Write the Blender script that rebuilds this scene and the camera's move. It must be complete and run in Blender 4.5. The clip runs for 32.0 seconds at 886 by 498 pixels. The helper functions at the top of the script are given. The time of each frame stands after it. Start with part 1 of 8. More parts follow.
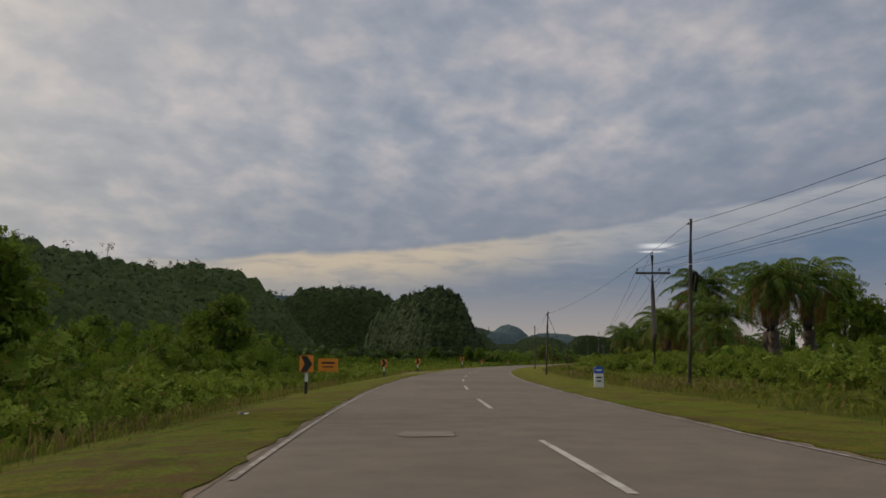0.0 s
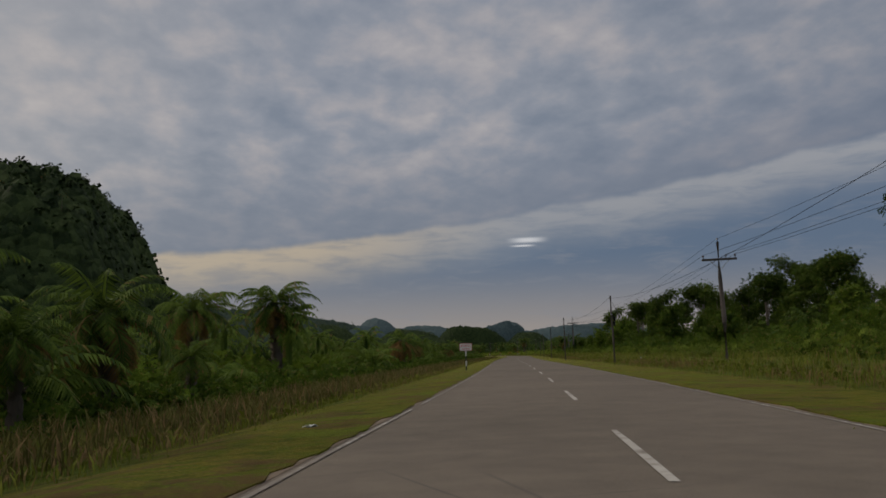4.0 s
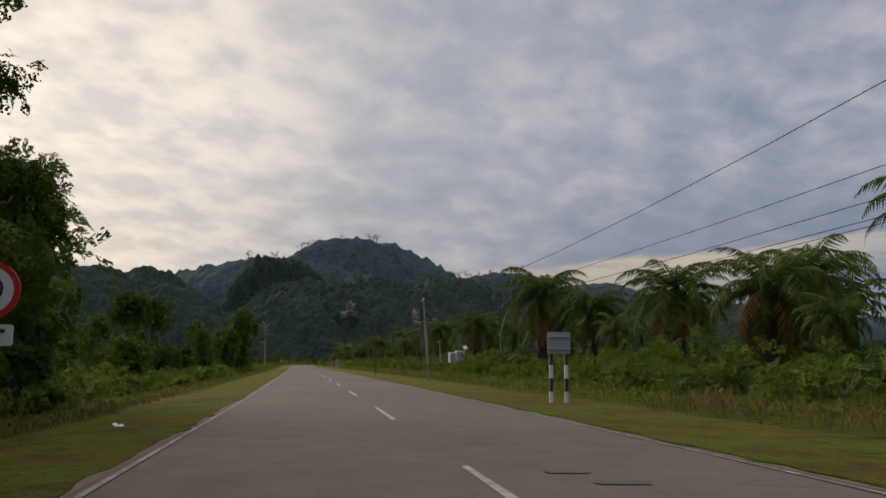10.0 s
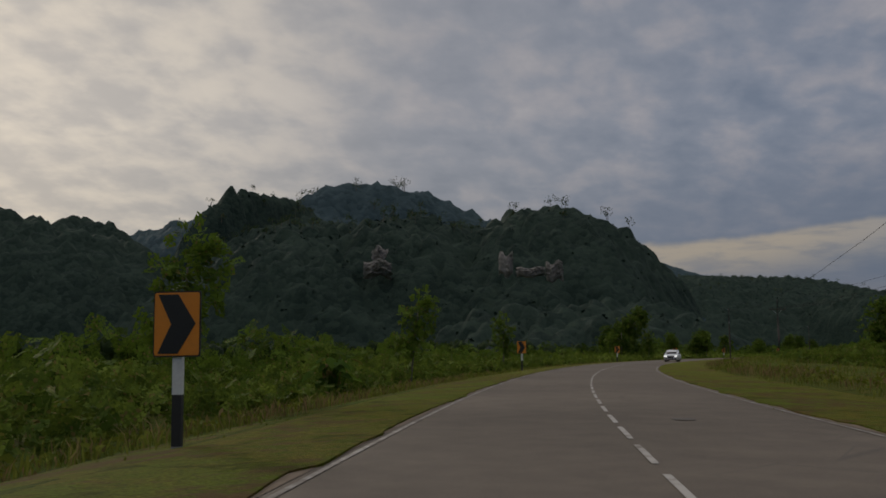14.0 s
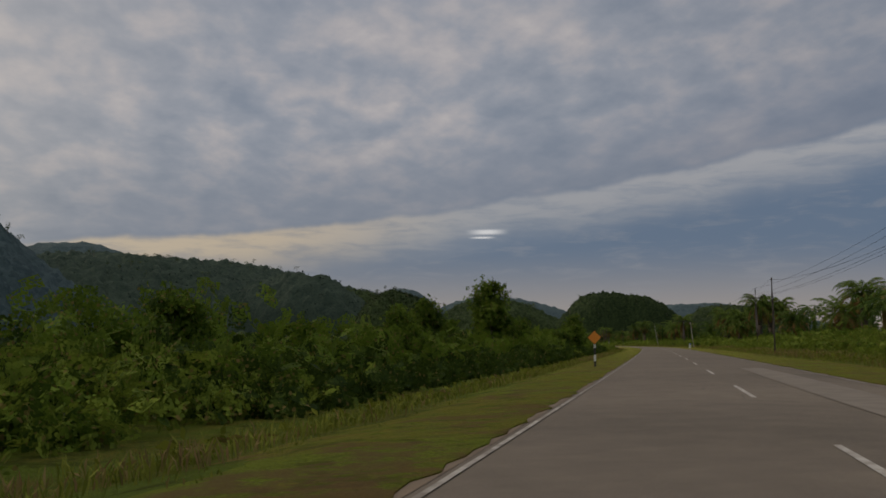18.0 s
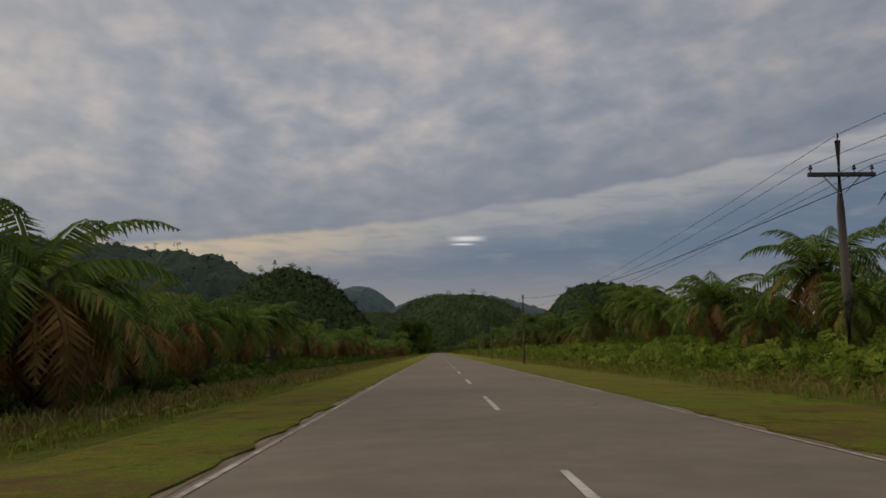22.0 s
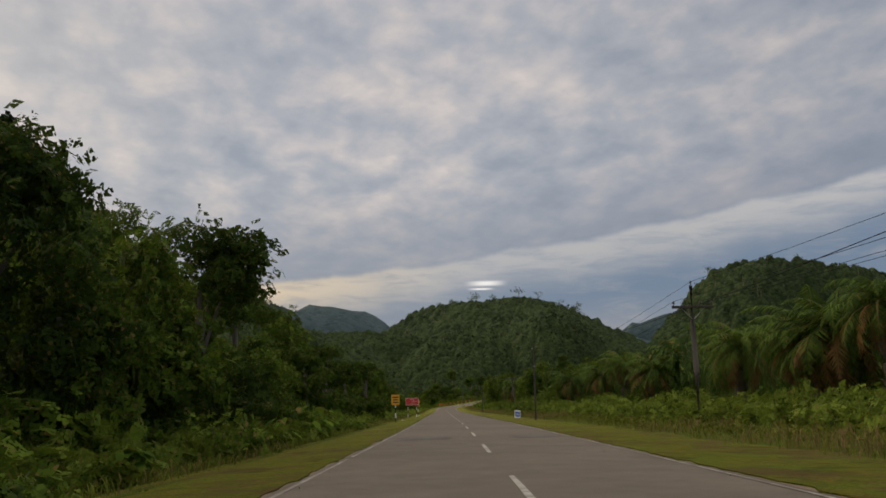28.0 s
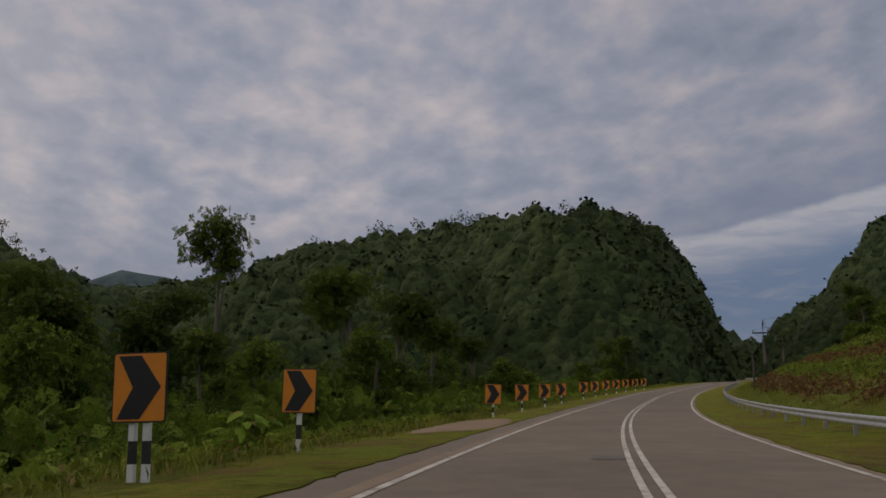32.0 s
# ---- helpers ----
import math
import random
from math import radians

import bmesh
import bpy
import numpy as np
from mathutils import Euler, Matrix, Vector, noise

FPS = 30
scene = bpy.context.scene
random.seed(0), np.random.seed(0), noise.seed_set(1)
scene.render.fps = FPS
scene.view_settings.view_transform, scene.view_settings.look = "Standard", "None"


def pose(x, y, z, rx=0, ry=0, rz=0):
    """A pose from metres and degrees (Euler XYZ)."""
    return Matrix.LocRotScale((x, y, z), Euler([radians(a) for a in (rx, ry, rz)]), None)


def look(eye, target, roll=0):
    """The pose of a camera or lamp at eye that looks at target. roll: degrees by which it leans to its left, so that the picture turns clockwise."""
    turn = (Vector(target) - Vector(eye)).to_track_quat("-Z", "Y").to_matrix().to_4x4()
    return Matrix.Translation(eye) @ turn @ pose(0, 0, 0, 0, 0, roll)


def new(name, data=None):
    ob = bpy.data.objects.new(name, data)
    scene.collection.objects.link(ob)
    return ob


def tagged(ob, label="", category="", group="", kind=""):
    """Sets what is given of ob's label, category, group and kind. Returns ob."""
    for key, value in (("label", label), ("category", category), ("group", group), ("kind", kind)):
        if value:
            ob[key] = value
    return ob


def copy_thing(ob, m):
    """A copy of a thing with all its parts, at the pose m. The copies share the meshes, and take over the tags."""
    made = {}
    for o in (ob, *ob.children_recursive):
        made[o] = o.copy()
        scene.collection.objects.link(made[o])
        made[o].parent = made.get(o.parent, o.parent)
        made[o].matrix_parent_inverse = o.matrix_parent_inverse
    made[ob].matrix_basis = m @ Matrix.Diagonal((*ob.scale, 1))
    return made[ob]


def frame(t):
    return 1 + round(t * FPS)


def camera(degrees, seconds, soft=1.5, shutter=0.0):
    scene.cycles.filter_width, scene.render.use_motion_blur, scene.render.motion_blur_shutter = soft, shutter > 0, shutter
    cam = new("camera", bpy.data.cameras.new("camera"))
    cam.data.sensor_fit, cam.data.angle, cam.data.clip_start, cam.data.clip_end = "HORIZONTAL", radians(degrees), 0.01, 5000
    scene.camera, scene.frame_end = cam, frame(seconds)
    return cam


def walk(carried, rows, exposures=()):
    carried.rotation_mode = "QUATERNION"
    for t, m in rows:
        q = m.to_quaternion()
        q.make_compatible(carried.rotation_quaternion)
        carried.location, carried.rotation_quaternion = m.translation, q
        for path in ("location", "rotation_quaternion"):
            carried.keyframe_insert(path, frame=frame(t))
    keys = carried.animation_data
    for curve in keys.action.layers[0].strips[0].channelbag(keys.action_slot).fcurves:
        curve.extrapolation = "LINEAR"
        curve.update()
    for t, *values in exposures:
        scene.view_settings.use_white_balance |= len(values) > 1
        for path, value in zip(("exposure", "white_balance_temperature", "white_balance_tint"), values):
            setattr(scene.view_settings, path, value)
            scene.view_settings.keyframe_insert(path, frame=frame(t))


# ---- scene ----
# The road is long and the drive is quick, so the place stands at a reduced scale:
# every length below is in metres of the real place, and K turns it into the scene's metres.
K = 0.31
PACE = 126.0     # metres of road per second of the drive
EYE = 1.15       # height of the lens over the asphalt

# ---- the road's line: stations (m) and headings (degrees, left positive) ----
BENDS = [
    (-200, 22.0),
    (-63, 9.5), (63, -2.7), (158, -9.5), (189, -11.5), (220, -12.4), (315, -12.4), (378, -13.6), (441, -13.4), (598, -11.5),
    (756, -12.8), (788, -12.5), (819, -11.6), (850, -9.9), (882, -7.3), (945, -0.2), (1008, 6.3), (1040, 11.5), (1071, 15.8),
    (1134, 22.1), (1166, 24.9), (1228, 28.4), (1292, 29.9), (1418, 30.1), (1449, 29.7), (1575, 30.4), (1606, 30.0), (1638, 28.9),
]
BENDS += [
    (1670, 26.8), (1732, 19.9), (1827, 8.7), (1890, -0.2), (1984, -11.0), (2079, -18.8), (2142, -22.1), (2205, -24.0), (2268, -24.4),
    (2426, -22.7), (2457, -21.2), (2552, -14.5), (2614, -12.3), (2772, -11.7), (2898, -12.1), (3308, -11.4), (3560, -10.8), (3622, -9.9),
    (3843, -10.5), (3874, -11.5), (3906, -13.2), (3938, -15.5), (4095, -31.0),
    (4158, -35.5), (4221, -37.5), (4700, -38.0),
]
# small departures of the heading from the smooth line above
WANDER = [
    (-200, 0.00), (18, 0.10), (144, 0.53), (270, -0.02), (396, 0.81), (522, -0.08), (648, 0.00), (774, -0.20), (900, -0.42), (1026, -1.31), (1152, 0.73), (1278, -0.07), (1404, 0.31), (1530, 0.85), (1656, 0.31), (1782, 0.52), (1908, 0.06), (2034, 0.10), (2160, 0.20), (2286, 0.41), (2412, -0.13), (2538, -0.02), (2664, 0.66), (2790, 0.49), (2916, 0.68), (3042, 0.44), (3168, 0.20), (3294, 0.00), (3420, -0.01), (3546, 0.02), (3672, -0.50), (3798, -0.08), (3924, 1.00), (4050, -0.08), (4300, 0.00),
]
STATION = np.arange(-200.0, 4701.0, 1.0)
HEADING = np.radians(np.interp(STATION, [b[0] for b in BENDS], [b[1] for b in BENDS]) + np.interp(STATION, [b[0] for b in WANDER], [b[1] for b in WANDER]))
ROAD_X = np.cumsum(-np.sin(HEADING))
ROAD_Y = np.cumsum(np.cos(HEADING))
ROAD_X, ROAD_Y = ROAD_X - ROAD_X[200], ROAD_Y - ROAD_Y[200]
SLOPES = [(3490, 0), (3540, -0.011), (3780, -0.011), (3860, 0), (3960, 0), (4032, 0.026), (4120, 0.055), (4700, 0.055)]
CLIMB = np.cumsum(np.interp(STATION, [b[0] for b in SLOPES], [b[1] for b in SLOPES]))
LEFT_EDGE, RIGHT_EDGE = -3.6, 3.55
# half widths of the carriageway between the edge lines, which change along the road
LEFT_WIDE = [
    (12, 3.61), (138, 3.68), (264, 3.61), (390, 3.21), (516, 3.66), (894, 3.70), (1020, 3.70), (1146, 3.15), (1272, 3.65), (1398, 3.59), (1524, 3.15), (1650, 3.50), (1776, 3.31), (1902, 3.59), (2280, 3.64), (2406, 3.58), (2532, 3.54), (2658, 3.37), (2784, 3.28), (2910, 3.15), (3036, 3.40), (3414, 3.48), (3540, 3.37), (3666, 3.36), (3792, 3.53), (3918, 3.22), (4044, 3.50),
]
RIGHT_WIDE = [
    (12, 3.57), (138, 3.35), (264, 3.52), (390, 3.28), (516, 3.48), (894, 3.60), (1020, 3.47), (1146, 3.57), (1272, 3.48), (1398, 3.43), (1524, 3.25), (1650, 3.49), (1776, 3.52), (1902, 3.37), (2280, 3.55), (2406, 3.61), (2532, 3.55), (2658, 3.51), (2784, 3.38), (2910, 3.48), (3036, 3.65), (3414, 3.50), (3540, 3.52), (3666, 3.33), (3792, 3.45), (3918, 3.50), (4044, 3.44),
]


def edge_shift(s, lat):
    """How far the road's edge and its verge stand out or in from their usual line at station s."""
    wide = np.where(lat < 0, 3.6 - np.interp(s, [b[0] for b in LEFT_WIDE], [b[1] for b in LEFT_WIDE]), np.interp(s, [b[0] for b in RIGHT_WIDE], [b[1] for b in RIGHT_WIDE]) - 3.55)
    return wide * np.interp(np.abs(lat), [2.0, 3.3, 5.0, 8.0], [0.0, 1.0, 1.0, 0.0])


def rise(s):
    """Height of the road's surface: flat, a gentle dip, then a climb between the hills at the far end."""
    return np.interp(s, STATION, CLIMB)


def place(s, lat=0.0):
    """x, y (m) of the point lat metres to the right of the centre line at station s, and the road's heading there."""
    a = np.interp(s, STATION, HEADING)
    return np.interp(s, STATION, ROAD_X) + lat * np.cos(a), np.interp(s, STATION, ROAD_Y) + lat * np.sin(a), a


def ground_level(s, lat):
    """Height of the ground beside the road: a flat verge, a ditch to the left, a low bank to the right."""
    lat, s = np.asarray(lat, float), np.asarray(s, float)
    left = np.interp(-lat, [3.4, 6.5, 9, 12, 20, 70, 90], [-0.04, -0.16, -0.65, -0.8, -0.55, -0.7, -7.0])
    right = np.interp(lat, [3.4, 6.5, 9, 13, 25, 70, 90], [-0.04, -0.1, 0.0, 0.35, 0.4, -0.5, -7.0])
    cut = np.interp(s, [3960, 4060, 4280, 4420], [0, 1, 1, 0.1]) * np.interp(lat, [7, 12, 30, 60, 90], [0, 1.4, 8, 12, 8])
    drop = np.interp(s, [3700, 3800, 4700], [0, 1, 1]) * np.interp(-lat, [8, 14, 40], [0, -0.8, -3.0])
    flat = np.interp(s, [3960, 4030, 4300], [0, 1, 1]) * np.interp(-lat, [4, 6.5, 9, 12, 20], [0, 0.1, 0.5, 0.4, 0.0])
    return np.where(lat < 0, left + drop + flat, right + cut) + rise(s)


def spot(s, lat, z=None):
    x, y, a = place(s, lat)
    z = float(ground_level(s, lat)) if z is None else z
    return Vector((x * K, y * K, z * K)), math.degrees(float(a))


# ---- the camera: seconds, metres left of the centre line, yaw, pitch, roll ----
ROWS = [
    (0, 2.05, 0.03, 6.97, -0.32), (0.5, 1.38, -2.46, 6.95, -1.64), (1, 0.94, -3.10, 7.14, -0.77), (1.5, 0.98, -3.58, 7.24, 1.21),
    (2, 1.42, -4.57, 6.82, 1.85), (2.5, 1.58, -5.26, 6.61, 1.37), (3, 1.42, -6.69, 6.82, 0.89), (3.5, 1.33, -7.73, 6.77, 1.26),
    (4, 1.27, -7.95, 6.67, 1.70), (4.5, 1.21, -8.26, 6.72, 1.85), (5, 1.15, -8.61, 6.74, 2.06), (5.5, 1.09, -8.97, 6.72, 2.34),
    (6, 1.10, -9.04, 6.67, 2.66), (6.5, 1.19, -8.55, 6.59, 3.04), (7, 1.41, -7.45, 6.46, 3.47), (7.5, 1.75, -5.76, 6.08, 4.01),
    (8, 2.01, -1.40, 5.81, 4.18), (8.5, 2.12, 4.76, 6.10, 3.15), (9, 2.10, 12.25, 6.49, 1.72), (9.5, 1.90, 18.30, 6.87, 0.51),
    (10, 1.68, 21.14, 7.17, -0.27), (10.5, 1.52, 23.20, 7.15, 0.00), (11, 1.38, 24.30, 7.16, 0.41), (11.5, 1.28, 25.03, 7.28, -0.08),
    (12, 1.28, 25.71, 7.33, -0.69), (12.5, 1.53, 26.03, 7.16, -0.66), (13, 1.71, 25.71, 6.94, -0.46), (13.5, 1.45, 24.90, 6.69, -0.15),
    (14, 1.20, 21.69, 6.54, 0.18), (14.5, 1.41, 15.68, 6.47, 0.15), (15, 1.73, 7.59, 6.47, 0.11), (15.5, 1.87, 0.80, 6.43, 0.21),
    (16, 1.91, -3.83, 6.37, 0.25), (16.5, 1.88, -6.45, 6.30, 0.27), (17, 1.82, -7.96, 6.22, 0.31), (17.5, 1.77, -9.25, 6.12, 0.41),
    (18, 1.78, -10.50, 6.02, 0.62), (18.5, 1.78, -11.40, 5.89, 0.79), (19, 1.80, -12.22, 5.88, 1.12), (19.5, 2.09, -12.97, 6.28, 1.88),
    (20, 2.21, -12.90, 6.69, 2.47), (20.5, 1.67, -12.50, 6.48, 2.11), (21, 1.05, -12.18, 6.19, 1.49), (21.5, 0.98, -12.01, 6.26, 1.00),
    (22, 1.19, -11.78, 6.42, 0.55), (22.5, 1.18, -11.54, 6.48, 0.38), (23, 1.11, -11.33, 6.53, 0.29), (23.5, 1.11, -11.17, 6.86, 0.36),
    (24, 1.15, -10.98, 7.16, 0.54), (24.5, 1.24, -10.85, 7.31, 0.51), (25, 1.35, -10.76, 7.47, 0.55), (25.5, 1.42, -10.70, 7.69, 0.62),
    (26, 1.46, -10.68, 7.98, 0.70), (26.5, 1.45, -10.69, 8.35, 0.79), (27, 1.36, -10.75, 8.85, 0.84), (27.5, 1.16, -10.76, 9.14, 1.00),
    (28, 0.97, -10.64, 9.28, 1.18), (28.5, 1.06, -10.61, 9.43, 1.32), (29, 1.27, -10.40, 9.53, 1.61), (29.5, 1.36, -10.38, 9.45, 1.98),
    (30, 1.36, -10.33, 9.43, 1.76), (30.5, 1.49, -10.48, 9.49, 0.61), (31, 1.56, -11.66, 9.65, -0.45), (31.5, 1.22, -12.97, 10.23, -0.60),
    (32, 0.85, -16.66, 10.92, -0.43),
]


def lens_at(t, aside, yaw, pitch, roll):
    x, y, _ = place(PACE * t, -aside)
    return pose(x * K, y * K, (EYE + float(rise(PACE * t))) * K, 90 + pitch, 0, yaw) @ pose(0, 0, 0, 0, 0, -roll)


cam = camera(52.0, 32.0, soft=1.65, shutter=0.0)
walk(cam, [(row[0], lens_at(*row)) for row in ROWS], [
    (0.0, 0.12, 6500, 10), (1.0, -0.1, 6350, 10), (2.0, -0.18, 6350, 10), (4.0, -0.15, 6420, 10), (7.0, -0.08, 6250, 14), (9.0, 0.02, 6050, 14), (10.0, 0.12, 6150, 12), (12.0, -0.32, 6080, 12), (13.0, -0.46, 6080, 12), (14.0, -0.5, 6080, 11), (15.0, -0.24, 6250, 7), (17.0, -0.2, 6450, 10), (18.0, -0.05, 6600, 10), (20.0, 0.05, 6900, 10), (22.0, 0.08, 6800, 10), (23.0, 0.05, 6600, 10), (24.0, -0.06, 6300, 15.5), (27.0, 0.36, 6600, 12), (28.0, 0.48, 6950, 10), (29.0, 0.16, 6550, 13.5), (30.0, 0.06, 6400, 13), (31.0, 0.06, 6450, 13.5), (32.0, 0.05, 6550, 15.5)])

# ---- sky and sun ----
world = bpy.data.worlds.new("world")
scene.world = world
world.use_nodes = True


class Graph:
    """Short names for building a node tree."""

    def __init__(self, tree):
        self.tree = tree
        tree.nodes.clear()

    def add(self, kind):
        return self.tree.nodes.new(kind)

    def put(self, socket, value):
        if isinstance(value, bpy.types.NodeSocket):
            self.tree.links.new(value, socket)
        elif value is not None:
            socket.default_value = value

    def math(self, op, a, b=None, c=None, clamp=False):
        node = self.add("ShaderNodeMath")
        node.operation, node.use_clamp = op, clamp
        for socket, value in zip(node.inputs, (a, b, c)):
            self.put(socket, value)
        return node.outputs[0]

    def span(self, value, lo, hi, out_lo=0.0, out_hi=1.0, smooth=True):
        node = self.add("ShaderNodeMapRange")
        node.interpolation_type = "SMOOTHSTEP" if smooth else "LINEAR"
        for socket, v in zip(node.inputs, (value, lo, hi, out_lo, out_hi)):
            self.put(socket, v)
        return node.outputs[0]

    def mix(self, factor, a, b, blend="MIX"):
        node = self.add("ShaderNodeMix")
        node.data_type, node.blend_type = "RGBA", blend
        for socket, v in ((node.inputs[0], factor), (node.inputs[6], a), (node.inputs[7], b)):
            if isinstance(v, tuple) and len(v) == 3:
                v = (*v, 1.0)
            self.put(socket, v)
        return node.outputs[2]

    def noise(self, vector, scale, detail=4.0, rough=0.55, distort=0.0):
        node = self.add("ShaderNodeTexNoise")
        self.put(node.inputs["Vector"], vector)
        for key, v in (("Scale", scale), ("Detail", detail), ("Roughness", rough), ("Distortion", distort)):
            self.put(node.inputs[key], v)
        return node.outputs[0]

    def ramp(self, factor, *stops):
        node = self.add("ShaderNodeValToRGB")
        self.put(node.inputs[0], factor)
        band = node.color_ramp
        while len(band.elements) < len(stops):
            band.elements.new(0.5)
        for element, (at, colour) in zip(band.elements, stops):
            element.position, element.color = at, (*colour, 1.0)
        return node.outputs[0]

    def combine(self, x, y, z):
        node = self.add("ShaderNodeCombineXYZ")
        for socket, v in zip(node.inputs, (x, y, z)):
            self.put(socket, v)
        return node.outputs[0]


def build_sky():
    g = Graph(world.node_tree)
    way = g.add("ShaderNodeTexCoord").outputs["Generated"]
    cut = g.add("ShaderNodeSeparateXYZ")
    g.put(cut.inputs[0], way)
    x, y, z = cut.outputs
    up = g.math("MULTIPLY", g.math("ARCSINE", z), 57.2958)
    turn = g.math("MULTIPLY", g.math("ARCTAN2", g.math("MULTIPLY", x, -1.0), y), 57.2958)
    # points on a flat cloud layer
    depth = g.math("ADD", g.math("MAXIMUM", z, 0.0), 0.26)
    flat = g.combine(g.math("DIVIDE", x, depth), g.math("DIVIDE", y, depth), 0.0)
    stretched = g.add("ShaderNodeMapping")
    g.put(stretched.inputs[0], flat)
    stretched.inputs["Rotation"].default_value = (0, 0, radians(-14))
    stretched.inputs["Scale"].default_value = (1.0, 0.8, 1.0)
    big = g.noise(stretched.outputs[0], 2.6, 3, 0.5)
    clumps = g.noise(stretched.outputs[0], 9.0, 3, 0.45, 0.2)
    fine = g.noise(stretched.outputs[0], 26.0, 4, 0.6)
    body = g.math("ADD", g.math("MULTIPLY", clumps, 0.52), g.math("ADD", g.math("MULTIPLY", big, 0.38), g.math("MULTIPLY", fine, 0.16)))
    sheet = g.ramp(body, (0.38, (0.208, 0.238, 0.294)), (0.51, (0.282, 0.300, 0.346)), (0.62, (0.390, 0.374, 0.390)), (0.76, (0.53, 0.490, 0.470)))
    # the glow of the hidden sun
    sun_x, sun_y, sun_z = SUN_WAY
    near_sun = g.math("ADD", g.math("ADD", g.math("MULTIPLY", x, sun_x), g.math("MULTIPLY", y, sun_y)), g.math("MULTIPLY", z, sun_z))
    glow = g.span(near_sun, 0.86, 1.0)
    halo = g.span(near_sun, 0.6, 1.0)
    warm = g.mix(g.math("MULTIPLY", glow, g.span(body, 0.42, 0.66, 0.45, 1.0)), sheet, (1.05, 0.90, 0.69))
    warm = g.mix(g.math("MULTIPLY", halo, 0.35), warm, (0.62, 0.55, 0.46))
    # the layer's edge: low to the left, rising to the right, with a bright rim
    low = g.math("ADD", 6.9, g.math("MULTIPLY", turn, -0.125))
    low = g.math("ADD", low, g.math("MULTIPLY", g.math("POWER", g.math("ABSOLUTE", g.math("ADD", turn, 12.0)), 2.0), 0.0012))
    wander = g.noise(g.combine(g.math("MULTIPLY", turn, 0.16), 0.0, 0.0), 1.0, 4, 0.55)
    low = g.math("ADD", low, g.math("MULTIPLY", g.math("SUBTRACT", wander, 0.5), 1.6))
    over = g.math("SUBTRACT", up, low)
    wisps = g.noise(g.combine(g.math("MULTIPLY", turn, 0.22), g.math("MULTIPLY", up, 1.1), 0.0), 1.3, 5, 0.6, 0.4)
    below = g.span(up, 0.0, 6.5)
    clear = g.mix(below, (0.38, 0.335, 0.310), (0.126, 0.176, 0.264))
    clear = g.mix(g.math("MULTIPLY", g.span(up, 2.2, 0.4), 0.4), clear, (0.46, 0.39, 0.345))
    clear = g.mix(g.span(wisps, 0.48, 0.75, 0.0, 0.45), clear, (0.27, 0.28, 0.32))
    rim = g.math("MULTIPLY", g.span(over, -3.3, -0.3), g.span(over, 0.5, 0.0))
    cream = g.span(turn, -14.0, 3.0)
    rim_colour = g.mix(cream, (0.36, 0.365, 0.39), (0.56, 0.46, 0.34))
    rim = g.math("MULTIPLY", rim, g.span(wisps, 0.30, 0.58, 0.62, 1.0))
    clear = g.mix(g.math("MULTIPLY", rim, 0.95), clear, rim_colour)
    # a small bright lens of cloud under the edge
    lens = g.math("MULTIPLY", g.span(g.math("ABSOLUTE", g.math("ADD", turn, 13.3)), 1.5, 0.1), g.span(g.math("ABSOLUTE", g.math("SUBTRACT", up, 7.05)), 0.22, 0.05))
    thin = g.math("MULTIPLY", g.span(g.math("ABSOLUTE", g.math("ADD", turn, 13.0)), 1.0, 0.1), g.span(g.math("ABSOLUTE", g.math("SUBTRACT", up, 6.7)), 0.09, 0.02))
    clear = g.mix(g.math("MAXIMUM", lens, thin), clear, (0.70, 0.70, 0.72))
    warm = g.mix(g.math("MULTIPLY", g.span(over, 6.5, 0.3), g.span(turn, 22.0, 6.0, 0.0, 0.62)), warm, (0.192, 0.219, 0.282))
    left_out = g.span(turn, 9.0, 24.0)
    cover = g.math("MAXIMUM", g.span(over, -0.15, 0.55), left_out)
    # the sheet thickens away from the sun
    warm = g.mix(g.span(turn, -40.0, -12.0), g.mix(1.0, warm, (0.84, 0.86, 0.89), "MULTIPLY"), g.mix(1.0, warm, (1.03, 1.03, 1.03), "MULTIPLY"))
    painted = g.mix(cover, clear, warm)
    painted = g.mix(g.span(up, 15.0, 7.0, 0.0, 0.8), painted, g.mix(1.0, painted, (0.85, 0.85, 0.85), "MULTIPLY"))
    # an overcast sky is brightest overhead
    lift = g.math("ADD", 1.0, g.math("MULTIPLY", g.span(up, 26.0, 80.0), 3.0))
    ground = g.span(up, -4.0, -0.5)
    blue = g.add("ShaderNodeTexSky")
    blue.sky_type, blue.sun_disc = "NISHITA", False
    blue.sun_elevation, blue.sun_rotation = radians(SUN_HIGH), radians(-SUN_TURN)
    behind = g.add("ShaderNodeBackground")
    g.put(behind.inputs[0], blue.outputs[0])
    behind.inputs[1].default_value = 0.10
    front = g.add("ShaderNodeBackground")
    painted = g.mix(g.span(up, 30.0, 75.0), painted, (0.365, 0.325, 0.270))
    g.put(front.inputs[0], g.mix(ground, (0.08, 0.09, 0.07), painted))
    g.put(front.inputs[1], g.math("MULTIPLY", lift, 1.0))
    both = g.add("ShaderNodeMixShader")
    both.inputs[0].default_value = 0.94
    g.tree.links.new(behind.outputs[0], both.inputs[1])
    g.tree.links.new(front.outputs[0], both.inputs[2])
    g.tree.links.new(both.outputs[0], g.add("ShaderNodeOutputWorld").inputs[0])


